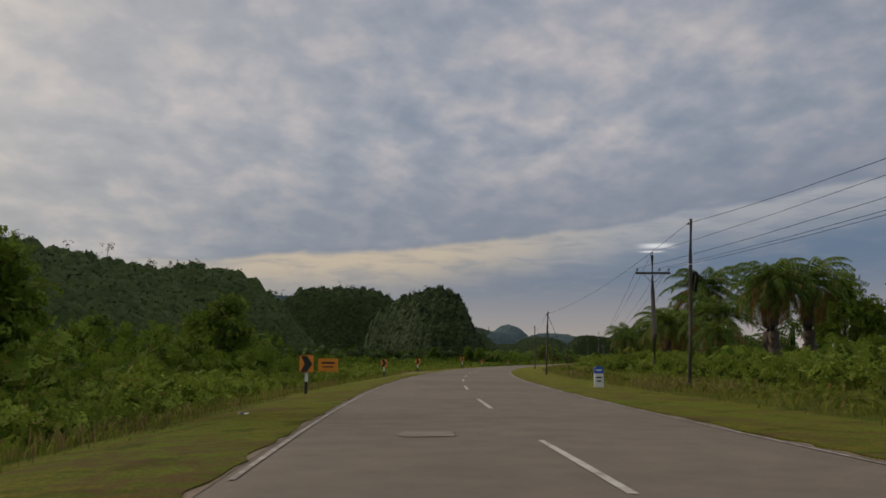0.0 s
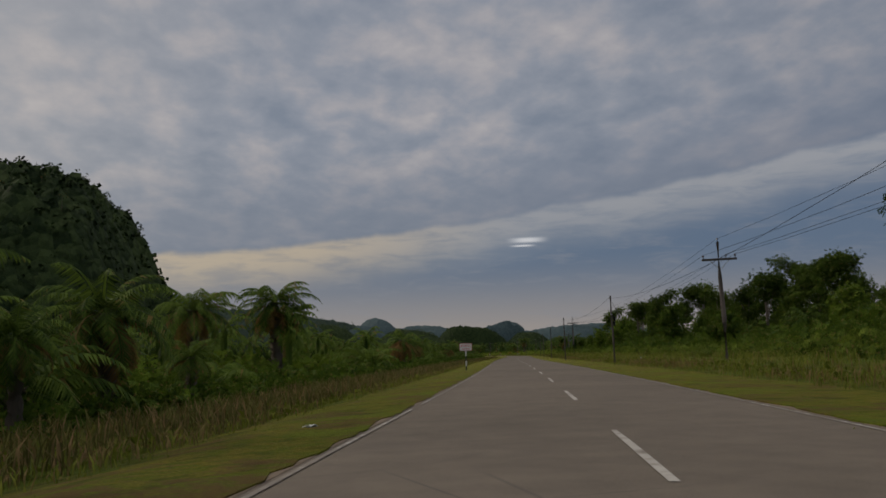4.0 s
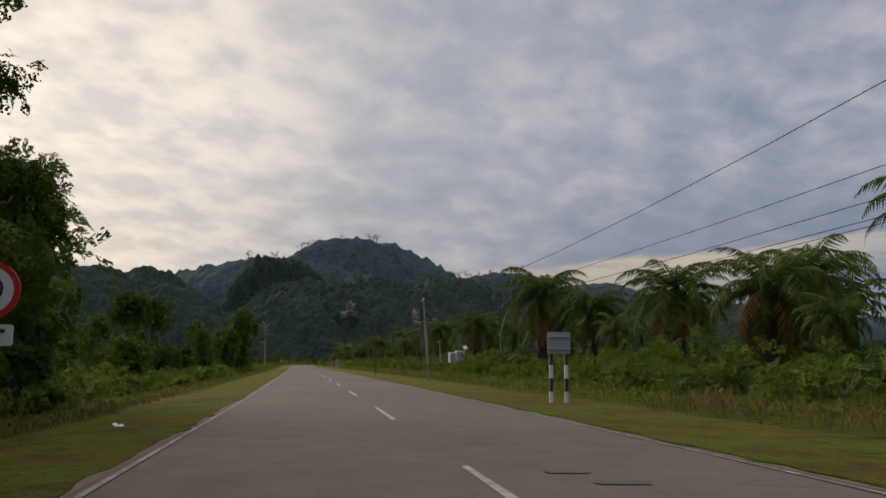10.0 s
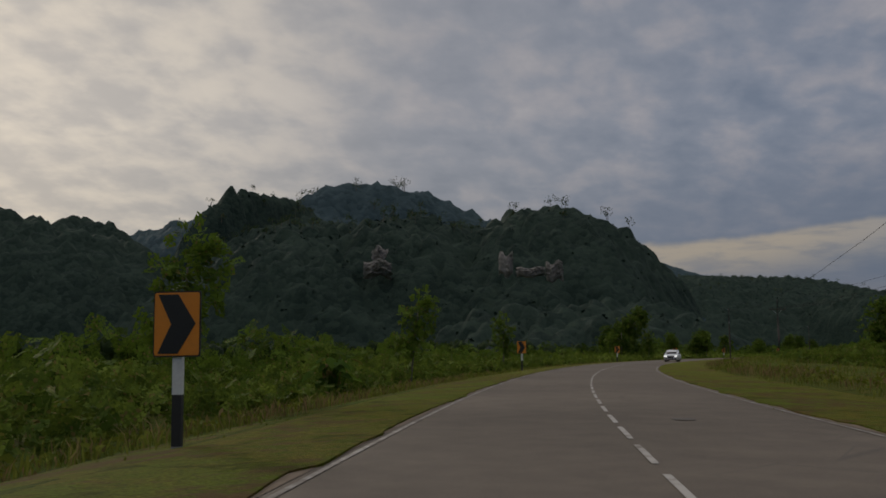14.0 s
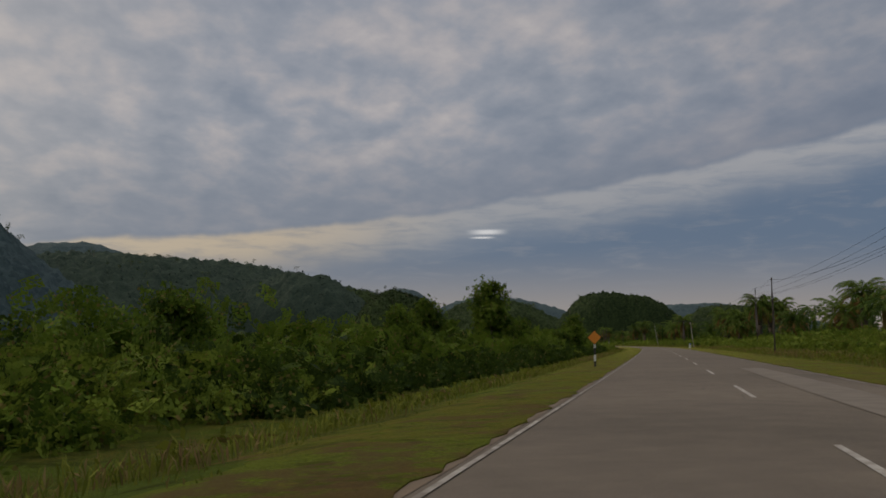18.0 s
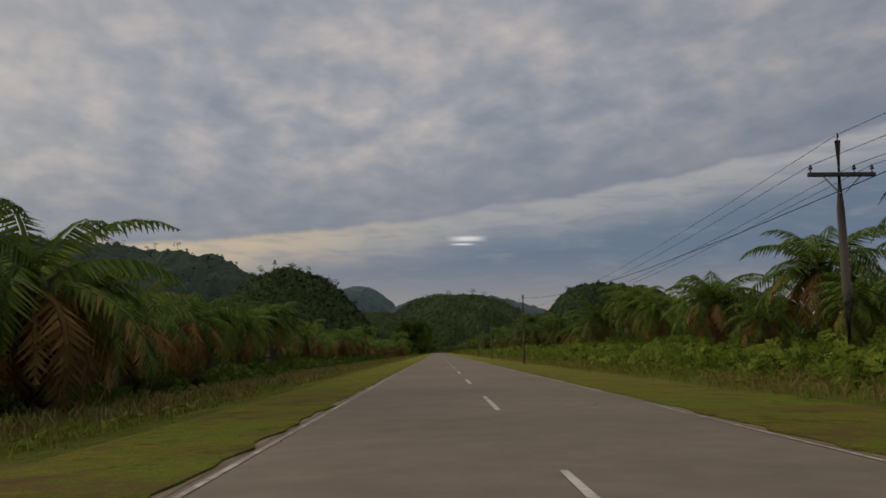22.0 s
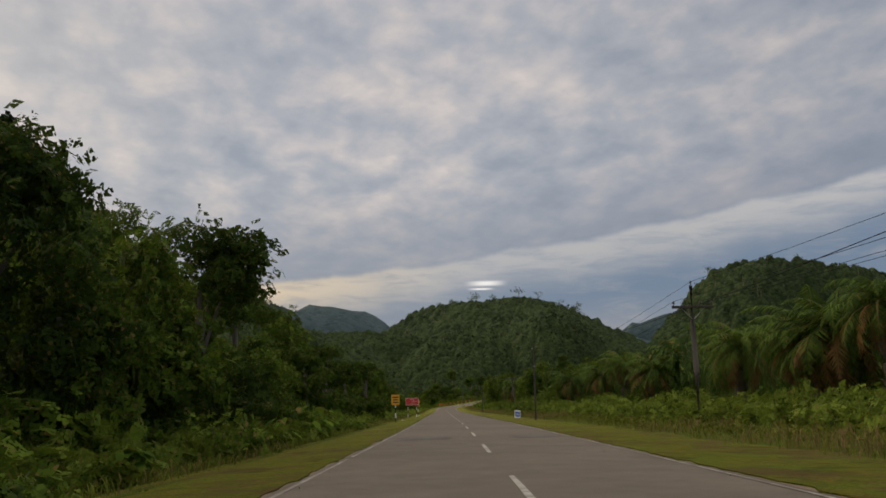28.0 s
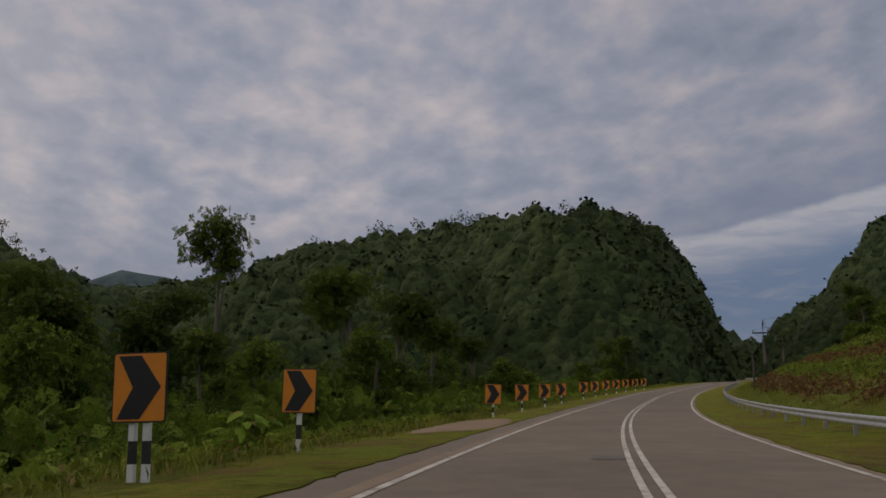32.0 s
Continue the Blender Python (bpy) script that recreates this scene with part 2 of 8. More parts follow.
SUN_TURN, SUN_HIGH = 54.0, 17.0      # degrees to the left of the first view, and above the horizon
SUN_WAY = (-math.sin(radians(SUN_TURN)) * math.cos(radians(SUN_HIGH)), math.cos(radians(SUN_TURN)) * math.cos(radians(SUN_HIGH)), math.sin(radians(SUN_HIGH)))
build_sky()
lamp = bpy.data.lights.new("sun", "SUN")
lamp.energy, lamp.angle, lamp.color = 1.3, radians(14), (1.0, 0.86, 0.68)
sun = new("sun", lamp)
sun.matrix_world = look(Vector(SUN_WAY) * 100, (0, 0, 0))


# ---- materials ----
def surface(name, rough=0.7, metal=0.0):
    mat = bpy.data.materials.new(name)
    mat.use_nodes = True
    g = Graph(mat.node_tree)
    shader = g.add("ShaderNodeBsdfPrincipled")
    shader.inputs["Roughness"].default_value = rough
    shader.inputs["Metallic"].default_value = metal
    g.tree.links.new(shader.outputs[0], g.add("ShaderNodeOutputMaterial").inputs[0])
    where = g.add("ShaderNodeNewGeometry").outputs["Position"]
    return mat, g, shader, where


def relief(g, shader, height, strength, distance):
    bump = g.add("ShaderNodeBump")
    bump.inputs["Strength"].default_value = strength
    bump.inputs["Distance"].default_value = distance
    g.put(bump.inputs["Height"], height)
    g.tree.links.new(bump.outputs[0], shader.inputs["Normal"])


def paint(name, colour, rough=0.5, wear=0.25, metal=0.0, size=2.0):
    """Paint, metal or plastic with dirt at two sizes."""
    mat, g, shader, _ = surface(name, rough, metal)
    where = g.add("ShaderNodeTexCoord").outputs["Object"]
    a = g.noise(where, size / K, 5, 0.65)
    b = g.noise(where, 9 * size / K, 3, 0.6)
    dirt = g.math("MULTIPLY", g.span(g.math("ADD", g.math("MULTIPLY", a, 0.7), g.math("MULTIPLY", b, 0.3)), 0.42, 0.7), wear)
    g.put(shader.inputs["Base Color"], g.mix(dirt, colour, tuple(c * 0.45 + 0.03 for c in colour)))
    g.put(shader.inputs["Roughness"], g.span(a, 0.3, 0.7, rough - 0.1, rough + 0.15))
    relief(g, shader, b, 0.15, 0.004)
    return mat


def leaf_paint(name, dark, light, dead=(0.16, 0.12, 0.04), dead_share=0.06, shine=0.8, patch=0.35, leaf=0.0, gaps=0.0):
    """Leaves of many tints, with patches of older growth and a little light passing through.
    leaf: the size in metres of the small leaves of which a spray is made; gaps: the share of air between them."""
    mat, g, shader, where = surface(name, shine)
    info = g.add("ShaderNodeNewGeometry").outputs["Random Per Island"]
    thing = g.add("ShaderNodeObjectInfo").outputs["Random"]
    patchy = g.noise(where, patch / K, 3, 0.6)
    single, seen = info, None
    if leaf:
        cells = g.add("ShaderNodeTexVoronoi")
        cells.inputs["Scale"].default_value = 1.0 / (leaf * K)
        g.put(cells.inputs["Vector"], where)
        pick = g.add("ShaderNodeSeparateColor")
        g.put(pick.inputs[0], cells.outputs["Color"])
        single = g.math("ADD", g.math("MULTIPLY", info, 0.45), g.math("MULTIPLY", pick.outputs[0], 0.55))
        if gaps:
            seen = g.math("MULTIPLY", g.math("GREATER_THAN", pick.outputs[1], gaps), g.math("LESS_THAN", cells.outputs["Distance"], 0.62))
    tint = g.math("ADD", g.math("MULTIPLY", single, 0.55), g.math("MULTIPLY", patchy, 0.45))
    tint = g.math("ADD", tint, g.math("MULTIPLY", g.math("SUBTRACT", thing, 0.5), 0.35))
    green = g.mix(g.span(tint, 0.2, 0.8), dark, light)
    old = g.math("GREATER_THAN", g.math("FRACT", g.math("MULTIPLY", single, 37.0)), 1.0 - dead_share)
    colour = g.mix(old, green, dead)
    g.put(shader.inputs["Base Color"], colour)
    shader.inputs["Specular IOR Level"].default_value = 0.05
    pass_on = g.add("ShaderNodeBsdfTranslucent")
    g.put(pass_on.inputs[0], g.mix(0.5, colour, light))
    both = g.add("ShaderNodeMixShader")
    both.inputs[0].default_value = 0.28
    g.tree.links.new(shader.outputs[0], both.inputs[1])
    g.tree.links.new(pass_on.outputs[0], both.inputs[2])
    out = next(n for n in g.tree.nodes if n.type == "OUTPUT_MATERIAL")
    last = both
    if seen is not None:
        last = g.add("ShaderNodeMixShader")
        g.put(last.inputs[0], seen)
        g.tree.links.new(g.add("ShaderNodeBsdfTransparent").outputs[0], last.inputs[1])
        g.tree.links.new(both.outputs[0], last.inputs[2])
    g.tree.links.new(last.outputs[0], out.inputs[0])
    return mat


def asphalt_paint():
    mat, g, shader, where = surface("asphalt", 0.85)
    grain = g.noise(where, 60 / K, 3, 0.7)
    mid = g.noise(where, 1.3 / K, 5, 0.6)
    wide = g.noise(where, 0.12 / K, 4, 0.55)
    tone = g.math("ADD", g.math("MULTIPLY", mid, 0.45), g.math("MULTIPLY", wide, 0.55))
    base = g.ramp(tone, (0.36, (0.086, 0.071, 0.055)), (0.52, (0.118, 0.097, 0.076)), (0.66, (0.150, 0.124, 0.096)))
    colour = g.mix(g.span(grain, 0.40, 0.72, 0.0, 0.35), base, (0.20, 0.176, 0.148))
    crack = g.add("ShaderNodeTexVoronoi")
    crack.feature = "DISTANCE_TO_EDGE"
    g.put(crack.inputs["Vector"], g.mix(0.10, where, g.add("ShaderNodeTexNoise").outputs[1]))
    crack.inputs["Scale"].default_value = 0.55 / K
    lines = g.math("MULTIPLY", g.span(crack.outputs[0], 0.012, 0.0), g.span(wide, 0.52, 0.62))
    colour = g.mix(g.math("MULTIPLY", lines, 0.6), colour, (0.06, 0.055, 0.05))
    g.put(shader.inputs["Base Color"], colour)
    shader.inputs["Specular IOR Level"].default_value = 0.22
    relief(g, shader, g.math("ADD", grain, g.math("MULTIPLY", mid, 0.5)), 0.35, 0.006)
    return mat


def line_paint(name, whole, gone):
    """Road paint that has flaked off the asphalt here and there."""
    mat, g, shader, where = surface(name, 0.85)
    flakes = g.math("ADD", g.math("MULTIPLY", g.noise(where, 3.0 / K, 5, 0.7), 0.6), g.math("MULTIPLY", g.noise(where, 0.5 / K, 4, 0.6), 0.4))
    worn = g.span(flakes, whole, gone)
    g.put(shader.inputs["Base Color"], g.mix(worn, (0.38, 0.362, 0.33), (0.16, 0.138, 0.115)))
    relief(g, shader, flakes, 0.3, 0.003)
    return mat


def grass_paint(name, dry, green, dark, bare=0.0):
    mat, g, shader, where = surface(name, 0.9)
    blades = g.noise(where, 22 / K, 4, 0.7)
    tufts = g.noise(where, 2.2 / K, 4, 0.65)
    wide = g.noise(where, 0.22 / K, 4, 0.6)
    clumps = g.noise(where, 0.8 / K, 5, 0.7)
    colour = g.mix(g.span(tufts, 0.40, 0.60), green, dry)
    lush = tuple(1.15 * green[i] + (0.03 if i == 1 else 0.0) for i in range(3))
    colour = g.mix(g.span(wide, 0.46, 0.60, 0.0, 0.8), colour, lush)
    colour = g.mix(g.span(clumps, 0.52, 0.64, 0.0, 0.8), colour, dark)
    colour = g.mix(g.span(blades, 0.36, 0.66, 0.75, 0.0), colour, dark)
    if bare:
        soil = g.math("MULTIPLY", g.span(g.noise(where, 0.30 / K, 6, 0.72), 0.49, 0.57), g.span(tufts, 0.35, 0.55))
        colour = g.mix(g.math("MULTIPLY", soil, bare), colour, (0.165, 0.098, 0.052))
    g.put(shader.inputs["Base Color"], colour)
    shader.inputs["Specular IOR Level"].default_value = 0.04
    relief(g, shader, g.math("ADD", blades, g.math("MULTIPLY", tufts, 1.5)), 1.0, 0.06)
    return mat


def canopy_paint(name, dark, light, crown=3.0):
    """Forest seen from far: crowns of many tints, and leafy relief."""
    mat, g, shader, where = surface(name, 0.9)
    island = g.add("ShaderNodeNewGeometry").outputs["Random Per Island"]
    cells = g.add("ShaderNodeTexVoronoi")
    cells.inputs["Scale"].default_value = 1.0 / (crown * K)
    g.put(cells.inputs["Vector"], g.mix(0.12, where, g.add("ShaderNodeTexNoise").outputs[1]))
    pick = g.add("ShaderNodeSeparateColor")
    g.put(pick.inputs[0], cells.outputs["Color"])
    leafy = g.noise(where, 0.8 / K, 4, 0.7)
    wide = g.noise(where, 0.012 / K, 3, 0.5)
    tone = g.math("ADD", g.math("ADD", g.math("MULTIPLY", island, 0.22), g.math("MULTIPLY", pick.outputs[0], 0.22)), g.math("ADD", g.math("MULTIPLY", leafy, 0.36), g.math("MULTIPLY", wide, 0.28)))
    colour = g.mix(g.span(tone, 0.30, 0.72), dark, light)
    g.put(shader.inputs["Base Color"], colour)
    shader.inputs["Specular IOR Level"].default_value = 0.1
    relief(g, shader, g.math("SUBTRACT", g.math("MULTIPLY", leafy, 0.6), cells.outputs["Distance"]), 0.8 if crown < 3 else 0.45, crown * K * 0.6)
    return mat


def bark_paint(name, dark, light):
    mat, g, shader, _ = surface(name, 0.9)
    where = g.add("ShaderNodeTexCoord").outputs["Object"]
    stretch = g.add("ShaderNodeMapping")
    g.put(stretch.inputs[0], where)
    stretch.inputs["Scale"].default_value = (1, 1, 0.25)
    a = g.noise(stretch.outputs[0], 9 / K, 5, 0.65)
    b = g.noise(where, 1.2 / K, 3, 0.5)
    g.put(shader.inputs["Base Color"], g.mix(g.math("ADD", g.math("MULTIPLY", a, 0.6), g.math("MULTIPLY", b, 0.4)), dark, light))
    relief(g, shader, a, 0.8, 0.02)
    return mat


def rock_paint():
    mat, g, shader, where = surface("limestone", 0.9)
    stretch = g.add("ShaderNodeMapping")
    g.put(stretch.inputs[0], where)
    stretch.inputs["Scale"].default_value = (1, 1, 0.35)
    a = g.noise(stretch.outputs[0], 0.18 / K, 6, 0.65)
    b = g.noise(where, 0.06 / K, 3, 0.5)
    g.put(shader.inputs["Base Color"], g.ramp(g.math("ADD", g.math("MULTIPLY", a, 0.6), g.math("MULTIPLY", b, 0.4)), (0.38, (0.07, 0.075, 0.06)), (0.52, (0.17, 0.155, 0.14)), (0.66, (0.34, 0.31, 0.28))))
    relief(g, shader, a, 1.0, 1.5)
    return mat


ASPHALT = asphalt_paint()
PATCH = paint("fresh asphalt", (0.055, 0.052, 0.05), 0.85, 0.4)
EARTH = paint("brown earth", (0.15, 0.098, 0.055), 0.95, 0.6, size=1.2)
SOIL = paint("bare soil", (0.18, 0.135, 0.095), 0.95, 0.5, size=0.8)
GRAVEL = paint("dusty road edge", (0.15, 0.11, 0.072), 0.95, 0.5, size=1.5)
ROAD_WHITE = line_paint("worn road paint", 0.43, 0.66)
EDGE_WHITE = line_paint("old road paint", 0.34, 0.56)
VERGE_GRASS = grass_paint("mown grass", (0.305, 0.256, 0.043), (0.190, 0.230, 0.025), (0.092, 0.102, 0.016), 0.7)
WILD_GRASS = grass_paint("wild grass", (0.210, 0.190, 0.036), (0.130, 0.170, 0.022), (0.055, 0.070, 0.012))
LEAF_BROAD = leaf_paint("broad leaves", (0.030, 0.058, 0.009), (0.115, 0.172, 0.020), leaf=0.10, gaps=0.08)
LEAF_DARK = leaf_paint("dark forest leaves", (0.016, 0.033, 0.007), (0.068, 0.104, 0.015), dead_share=0.03, leaf=0.11, gaps=0.06)
LEAF_SHRUB = leaf_paint("shrub leaves", (0.052, 0.086, 0.014), (0.192, 0.248, 0.034), leaf=0.09, gaps=0.12)
LEAF_WHOLE = leaf_paint("large leaves", (0.040, 0.078, 0.010), (0.140, 0.215, 0.024), dead_share=0.08)
# darker leaf greens that put the shade inside the foliage into the colour
INNER_SHADE = leaf_paint("inner leaves, shade painted in", (0.020, 0.040, 0.007), (0.070, 0.110, 0.015), leaf=0.10, gaps=0.16)
DEEP_INNER_SHADE = leaf_paint("deep thicket leaves with painted shade", (0.016, 0.032, 0.006), (0.058, 0.090, 0.013), leaf=0.11, gaps=0.16)
LEAF_PALM = leaf_paint("palm leaflets", (0.026, 0.052, 0.010), (0.105, 0.155, 0.026), dead_share=0.05, shine=0.65)
LEAF_DRY = leaf_paint("dry palm fronds", (0.105, 0.060, 0.025), (0.26, 0.150, 0.055), dead_share=0.2)
LEAF_GRASS = leaf_paint("tall grass", (0.072, 0.098, 0.014), (0.195, 0.212, 0.036), dead=(0.20, 0.145, 0.06), dead_share=0.14)
LEAF_STRAW = leaf_paint("straw-coloured grass", (0.105, 0.088, 0.030), (0.235, 0.185, 0.075), dead=(0.20, 0.13, 0.06), dead_share=0.2)
LEAF_SEDGE = leaf_paint("olive-brown sedge", (0.060, 0.062, 0.018), (0.160, 0.150, 0.045), dead=(0.19, 0.125, 0.06), dead_share=0.25)
LEAF_WEED = leaf_paint("verge weeds", (0.060, 0.085, 0.012), (0.160, 0.175, 0.024), dead=(0.18, 0.125, 0.055), dead_share=0.12)
LEAF_FERN = leaf_paint("brown bracken", (0.060, 0.030, 0.016), (0.14, 0.075, 0.036), dead_share=0.3, leaf=0.14, gaps=0.3)
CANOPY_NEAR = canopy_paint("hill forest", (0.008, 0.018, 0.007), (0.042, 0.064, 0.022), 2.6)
# the blue haze of distance is painted into these two base colours
CANOPY_FAINT_HAZE = canopy_paint("far hill forest with a little painted haze", (0.011, 0.021, 0.018), (0.034, 0.053, 0.040), 4.0)
CANOPY_HAZY = canopy_paint("distant hill forest, haze painted in", (0.028, 0.049, 0.058), (0.062, 0.092, 0.100), 7.0)
ROCK = rock_paint()
BARK = bark_paint("bark", (0.045, 0.038, 0.028), (0.16, 0.135, 0.10))
PALM_BARK = bark_paint("palm trunk fibre", (0.035, 0.028, 0.020), (0.12, 0.09, 0.06))
DEAD_WOOD = bark_paint("bleached wood", (0.16, 0.10, 0.07), (0.36, 0.27, 0.20))
POLE_WOOD = bark_paint("creosoted pole", (0.026, 0.021, 0.018), (0.092, 0.076, 0.064))
CONCRETE = paint("pole concrete", (0.30, 0.28, 0.26), 0.9, 0.5)
CABLE = paint("cable sheath", (0.012, 0.012, 0.014), 0.9, 0.2)
next(n for n in CABLE.node_tree.nodes if n.type == "BSDF_PRINCIPLED").inputs["Specular IOR Level"].default_value = 0.05
STEEL = paint("galvanised steel", (0.36, 0.37, 0.38), 0.45, 0.4, 0.7)
CERAMIC = paint("insulator glaze", (0.05, 0.03, 0.025), 0.3, 0.2)
SIGN_ORANGE = paint("orange sign face", (0.70, 0.24, 0.015), 0.45, 0.25)
SIGN_YELLOW = paint("yellow sign face", (0.75, 0.36, 0.02), 0.45, 0.25)
SIGN_BLACK = paint("black sign print", (0.012, 0.012, 0.012), 0.5, 0.2)
SIGN_RED = paint("red sign face", (0.55, 0.028, 0.018), 0.45, 0.2)
SIGN_WHITE = paint("white sign face", (0.70, 0.70, 0.68), 0.5, 0.3)
SIGN_BACK = paint("bare sign back", (0.33, 0.34, 0.35), 0.5, 0.45, 0.3)
SIGN_BLUE = paint("blue sign face", (0.02, 0.09, 0.42), 0.45, 0.3)
POST_WHITE = paint("white post paint", (0.66, 0.66, 0.63), 0.6, 0.5)
POST_BLACK = paint("black post paint", (0.02, 0.02, 0.02), 0.6, 0.3)


# ---- making meshes: lengths in metres of the real place ----
def mesh_of(name, verts, faces, mats, smooth=False, index=None):
    """A mesh from numpy vertices and faces of one size (or a plain list of faces)."""
    me = bpy.data.meshes.new(name)
    verts = np.asarray(verts, np.float32) * K
    if isinstance(faces, np.ndarray):
        n, k = faces.shape
        me.vertices.add(len(verts))
        me.vertices.foreach_set("co", verts.ravel())
        me.loops.add(n * k)
        me.loops.foreach_set("vertex_index", faces.astype(np.int32).ravel())
        me.polygons.add(n)
        me.polygons.foreach_set("loop_start", np.arange(n, dtype=np.int32) * k)
        me.polygons.foreach_set("loop_total", np.full(n, k, np.int32))
        me.update(calc_edges=True)
    else:
        me.from_pydata(verts.tolist(), [], faces)
    for mat in mats if isinstance(mats, (list, tuple)) else [mats]:
        me.materials.append(mat)
    if index is not None:
        me.polygons.foreach_set("material_index", np.asarray(index, np.int32))
    me.polygons.foreach_set("use_smooth", np.full(len(me.polygons), smooth, bool))
    return me


def part(name, data, mat, parent, label="", smooth=False, at=None):
    """Links a bmesh or a mesh as one object under a thing or under a part."""
    if isinstance(data, bmesh.types.BMesh):
        me = bpy.data.meshes.new(name)
        bmesh.ops.scale(data, vec=(K, K, K), verts=data.verts)
        data.to_mesh(me)
        data.free()
        me.materials.append(mat)
        me.polygons.foreach_set("use_smooth", np.full(len(me.polygons), smooth, bool))
    else:
        me = data
    ob = new(name, me)
    ob.parent = parent
    if at is not None:
        ob.matrix_basis = at
    return tagged(ob, label) if label else ob


def thing(name, m, label, category, group=""):
    ob = new(name)
    ob.empty_display_size = 0.1
    ob.matrix_basis = m
    return tagged(ob, label, category, group)


def stand(s, lat, turn=0.0, lean=(0.0, 0.0), z=None):
    """A pose on the ground beside the road, facing along it."""
    at, heading = spot(s, lat, z)
    return Matrix.Translation(at) @ pose(0, 0, 0, 0, 0, heading + turn) @ pose(0, 0, 0, lean[0], lean[1], 0)


def box(bm, size, centre, bevel=0.0, turn=None):
    made = bmesh.ops.create_cube(bm, size=1.0)["verts"]
    bmesh.ops.scale(bm, vec=size, verts=made)
    if bevel:
        edges = list({e for v in made for e in v.link_edges})
        made = list({v for f in bmesh.ops.bevel(bm, geom=edges, offset=bevel, segments=1, affect="EDGES")["faces"] for v in f.verts} | {v for v in made if v.is_valid})
    if turn is not None:
        bmesh.ops.transform(bm, matrix=turn, verts=made)
    bmesh.ops.translate(bm, vec=centre, verts=made)
    return bm


def rod(bm, a, b, r1, r2=None, n=8):
    a, b = Vector(a), Vector(b)
    r2 = r1 if r2 is None else r2
    way = b - a
    turn = way.to_track_quat("Z", "Y").to_matrix().to_4x4()
    bmesh.ops.create_cone(bm, cap_ends=True, segments=n, radius1=r1, radius2=r2, depth=way.length, matrix=Matrix.Translation((a + b) / 2) @ turn)
    return bm


def strip(name, lats, step, lo, hi, mat, level, wobble=0.0, seed=1, inner=0.0, widen=None, skirt=0.0):
    """A ribbon along the road: rows of points at the given distances from the centre line."""
    st = np.arange(lo, hi + step, step)
    lats = np.asarray(lats, float)
    rng = np.random.default_rng(seed)
    grid_s, grid_l = np.meshgrid(st, lats, indexing="ij")
    if wobble:
        wave = np.convolve(rng.normal(0, 1, len(st) + 8), np.ones(5) / 5, "same")[4:-4]
        grid_l = grid_l + wobble * wave[:, None] * (np.abs(lats) == np.abs(lats).max())[None, :]
        grid_l = grid_l + inner * rng.normal(0, 1, len(st))[:, None] * (np.abs(lats) == np.abs(lats).min())[None, :]
    if widen is not None:
        nearest = np.abs(lats) == np.abs(lats).min()
        grid_l = grid_l + np.sign(lats[0]) * widen(st)[:, None] * nearest[None, :]
    grid_l = grid_l + edge_shift(grid_s, grid_l)
    x, y, _ = place(grid_s, grid_l)
    z = level(grid_s, grid_l)
    if skirt:
        # the turned-down edge of the turf
        at_end = -1 if lats[0] < 0 else 0
        x, y, z = (np.insert(v, 0 if at_end == 0 else v.shape[1], v[:, at_end] - drop, axis=1) for v, drop in ((x, 0), (y, 0), (z, skirt)))
    verts = np.stack([x, y, z], -1).reshape(-1, 3)
    n, m = x.shape
    i, j = np.meshgrid(np.arange(n - 1), np.arange(m - 1), indexing="ij")
    a = (i * m + j).ravel()
    faces = np.stack([a, a + 1, a + m + 1, a + m], 1)
    return mesh_of(name, verts, faces, mat, smooth=not skirt)


def bumps(x, y, size, seed=0.0):
    """Smooth uneven heights over a plane, about -1 to 1."""
    out = np.zeros_like(np.asarray(x, float))
    for i in range(5):
        a = 1.3 * i + seed
        out += np.sin(x / size * (1 + 0.37 * i) * math.cos(a) * 2 + y / size * (1 + 0.29 * i) * math.sin(a) * 2 + 7.1 * i + seed) / (1 + 0.35 * i)
    return out / 2.4


# ---- ground, verges, road ----
def far_ground():
    """One sheet: the corridor beside the road, and the plain out to the horizon."""
    lats = np.array([-90, -70, -55, -42, -32, -25, -20, -16, -13, -11, -9, -7.5, -6.2, -4.5, -3.4, 0, 3.4, 4.5, 6.2, 7.5, 9, 11, 13, 16, 20, 25, 32, 42, 55, 70, 90], float)
    st = np.arange(-200, 4701, 7.0)
    grid_s, grid_l = np.meshgrid(st, lats, indexing="ij")
    x, y, _ = place(grid_s, grid_l)
    z = ground_level(grid_s, grid_l) - np.where(np.abs(grid_l) < 3, 0.10, 0)
    z = z + bumps(x, y, 9, 2.0) * np.interp(np.abs(grid_l), [6, 12, 40], [0.0, 0.12, 0.3])
    verts = np.stack([x, y, z], -1).reshape(-1, 3)
    n, m = grid_s.shape
    i, j = np.meshgrid(np.arange(n - 1), np.arange(m - 1), indexing="ij")
    a = (i * m + j).ravel()
    faces = np.stack([a, a + 1, a + m + 1, a + m], 1)
    gx, gy = np.meshgrid(np.linspace(-7000, 7000, 71), np.linspace(-5000, 10000, 76), indexing="ij")
    plain = np.stack([gx, gy, -5.8 + bumps(gx, gy, 400) * 0.3], -1).reshape(-1, 3)
    i, j = np.meshgrid(np.arange(70), np.arange(75), indexing="ij")
    b = (i * 76 + j).ravel() + len(verts)
    more = np.stack([b, b + 76, b + 77, b + 1], 1)
    return mesh_of("ground", np.vstack([verts, plain]), np.vstack([faces, more]), WILD_GRASS, smooth=True)


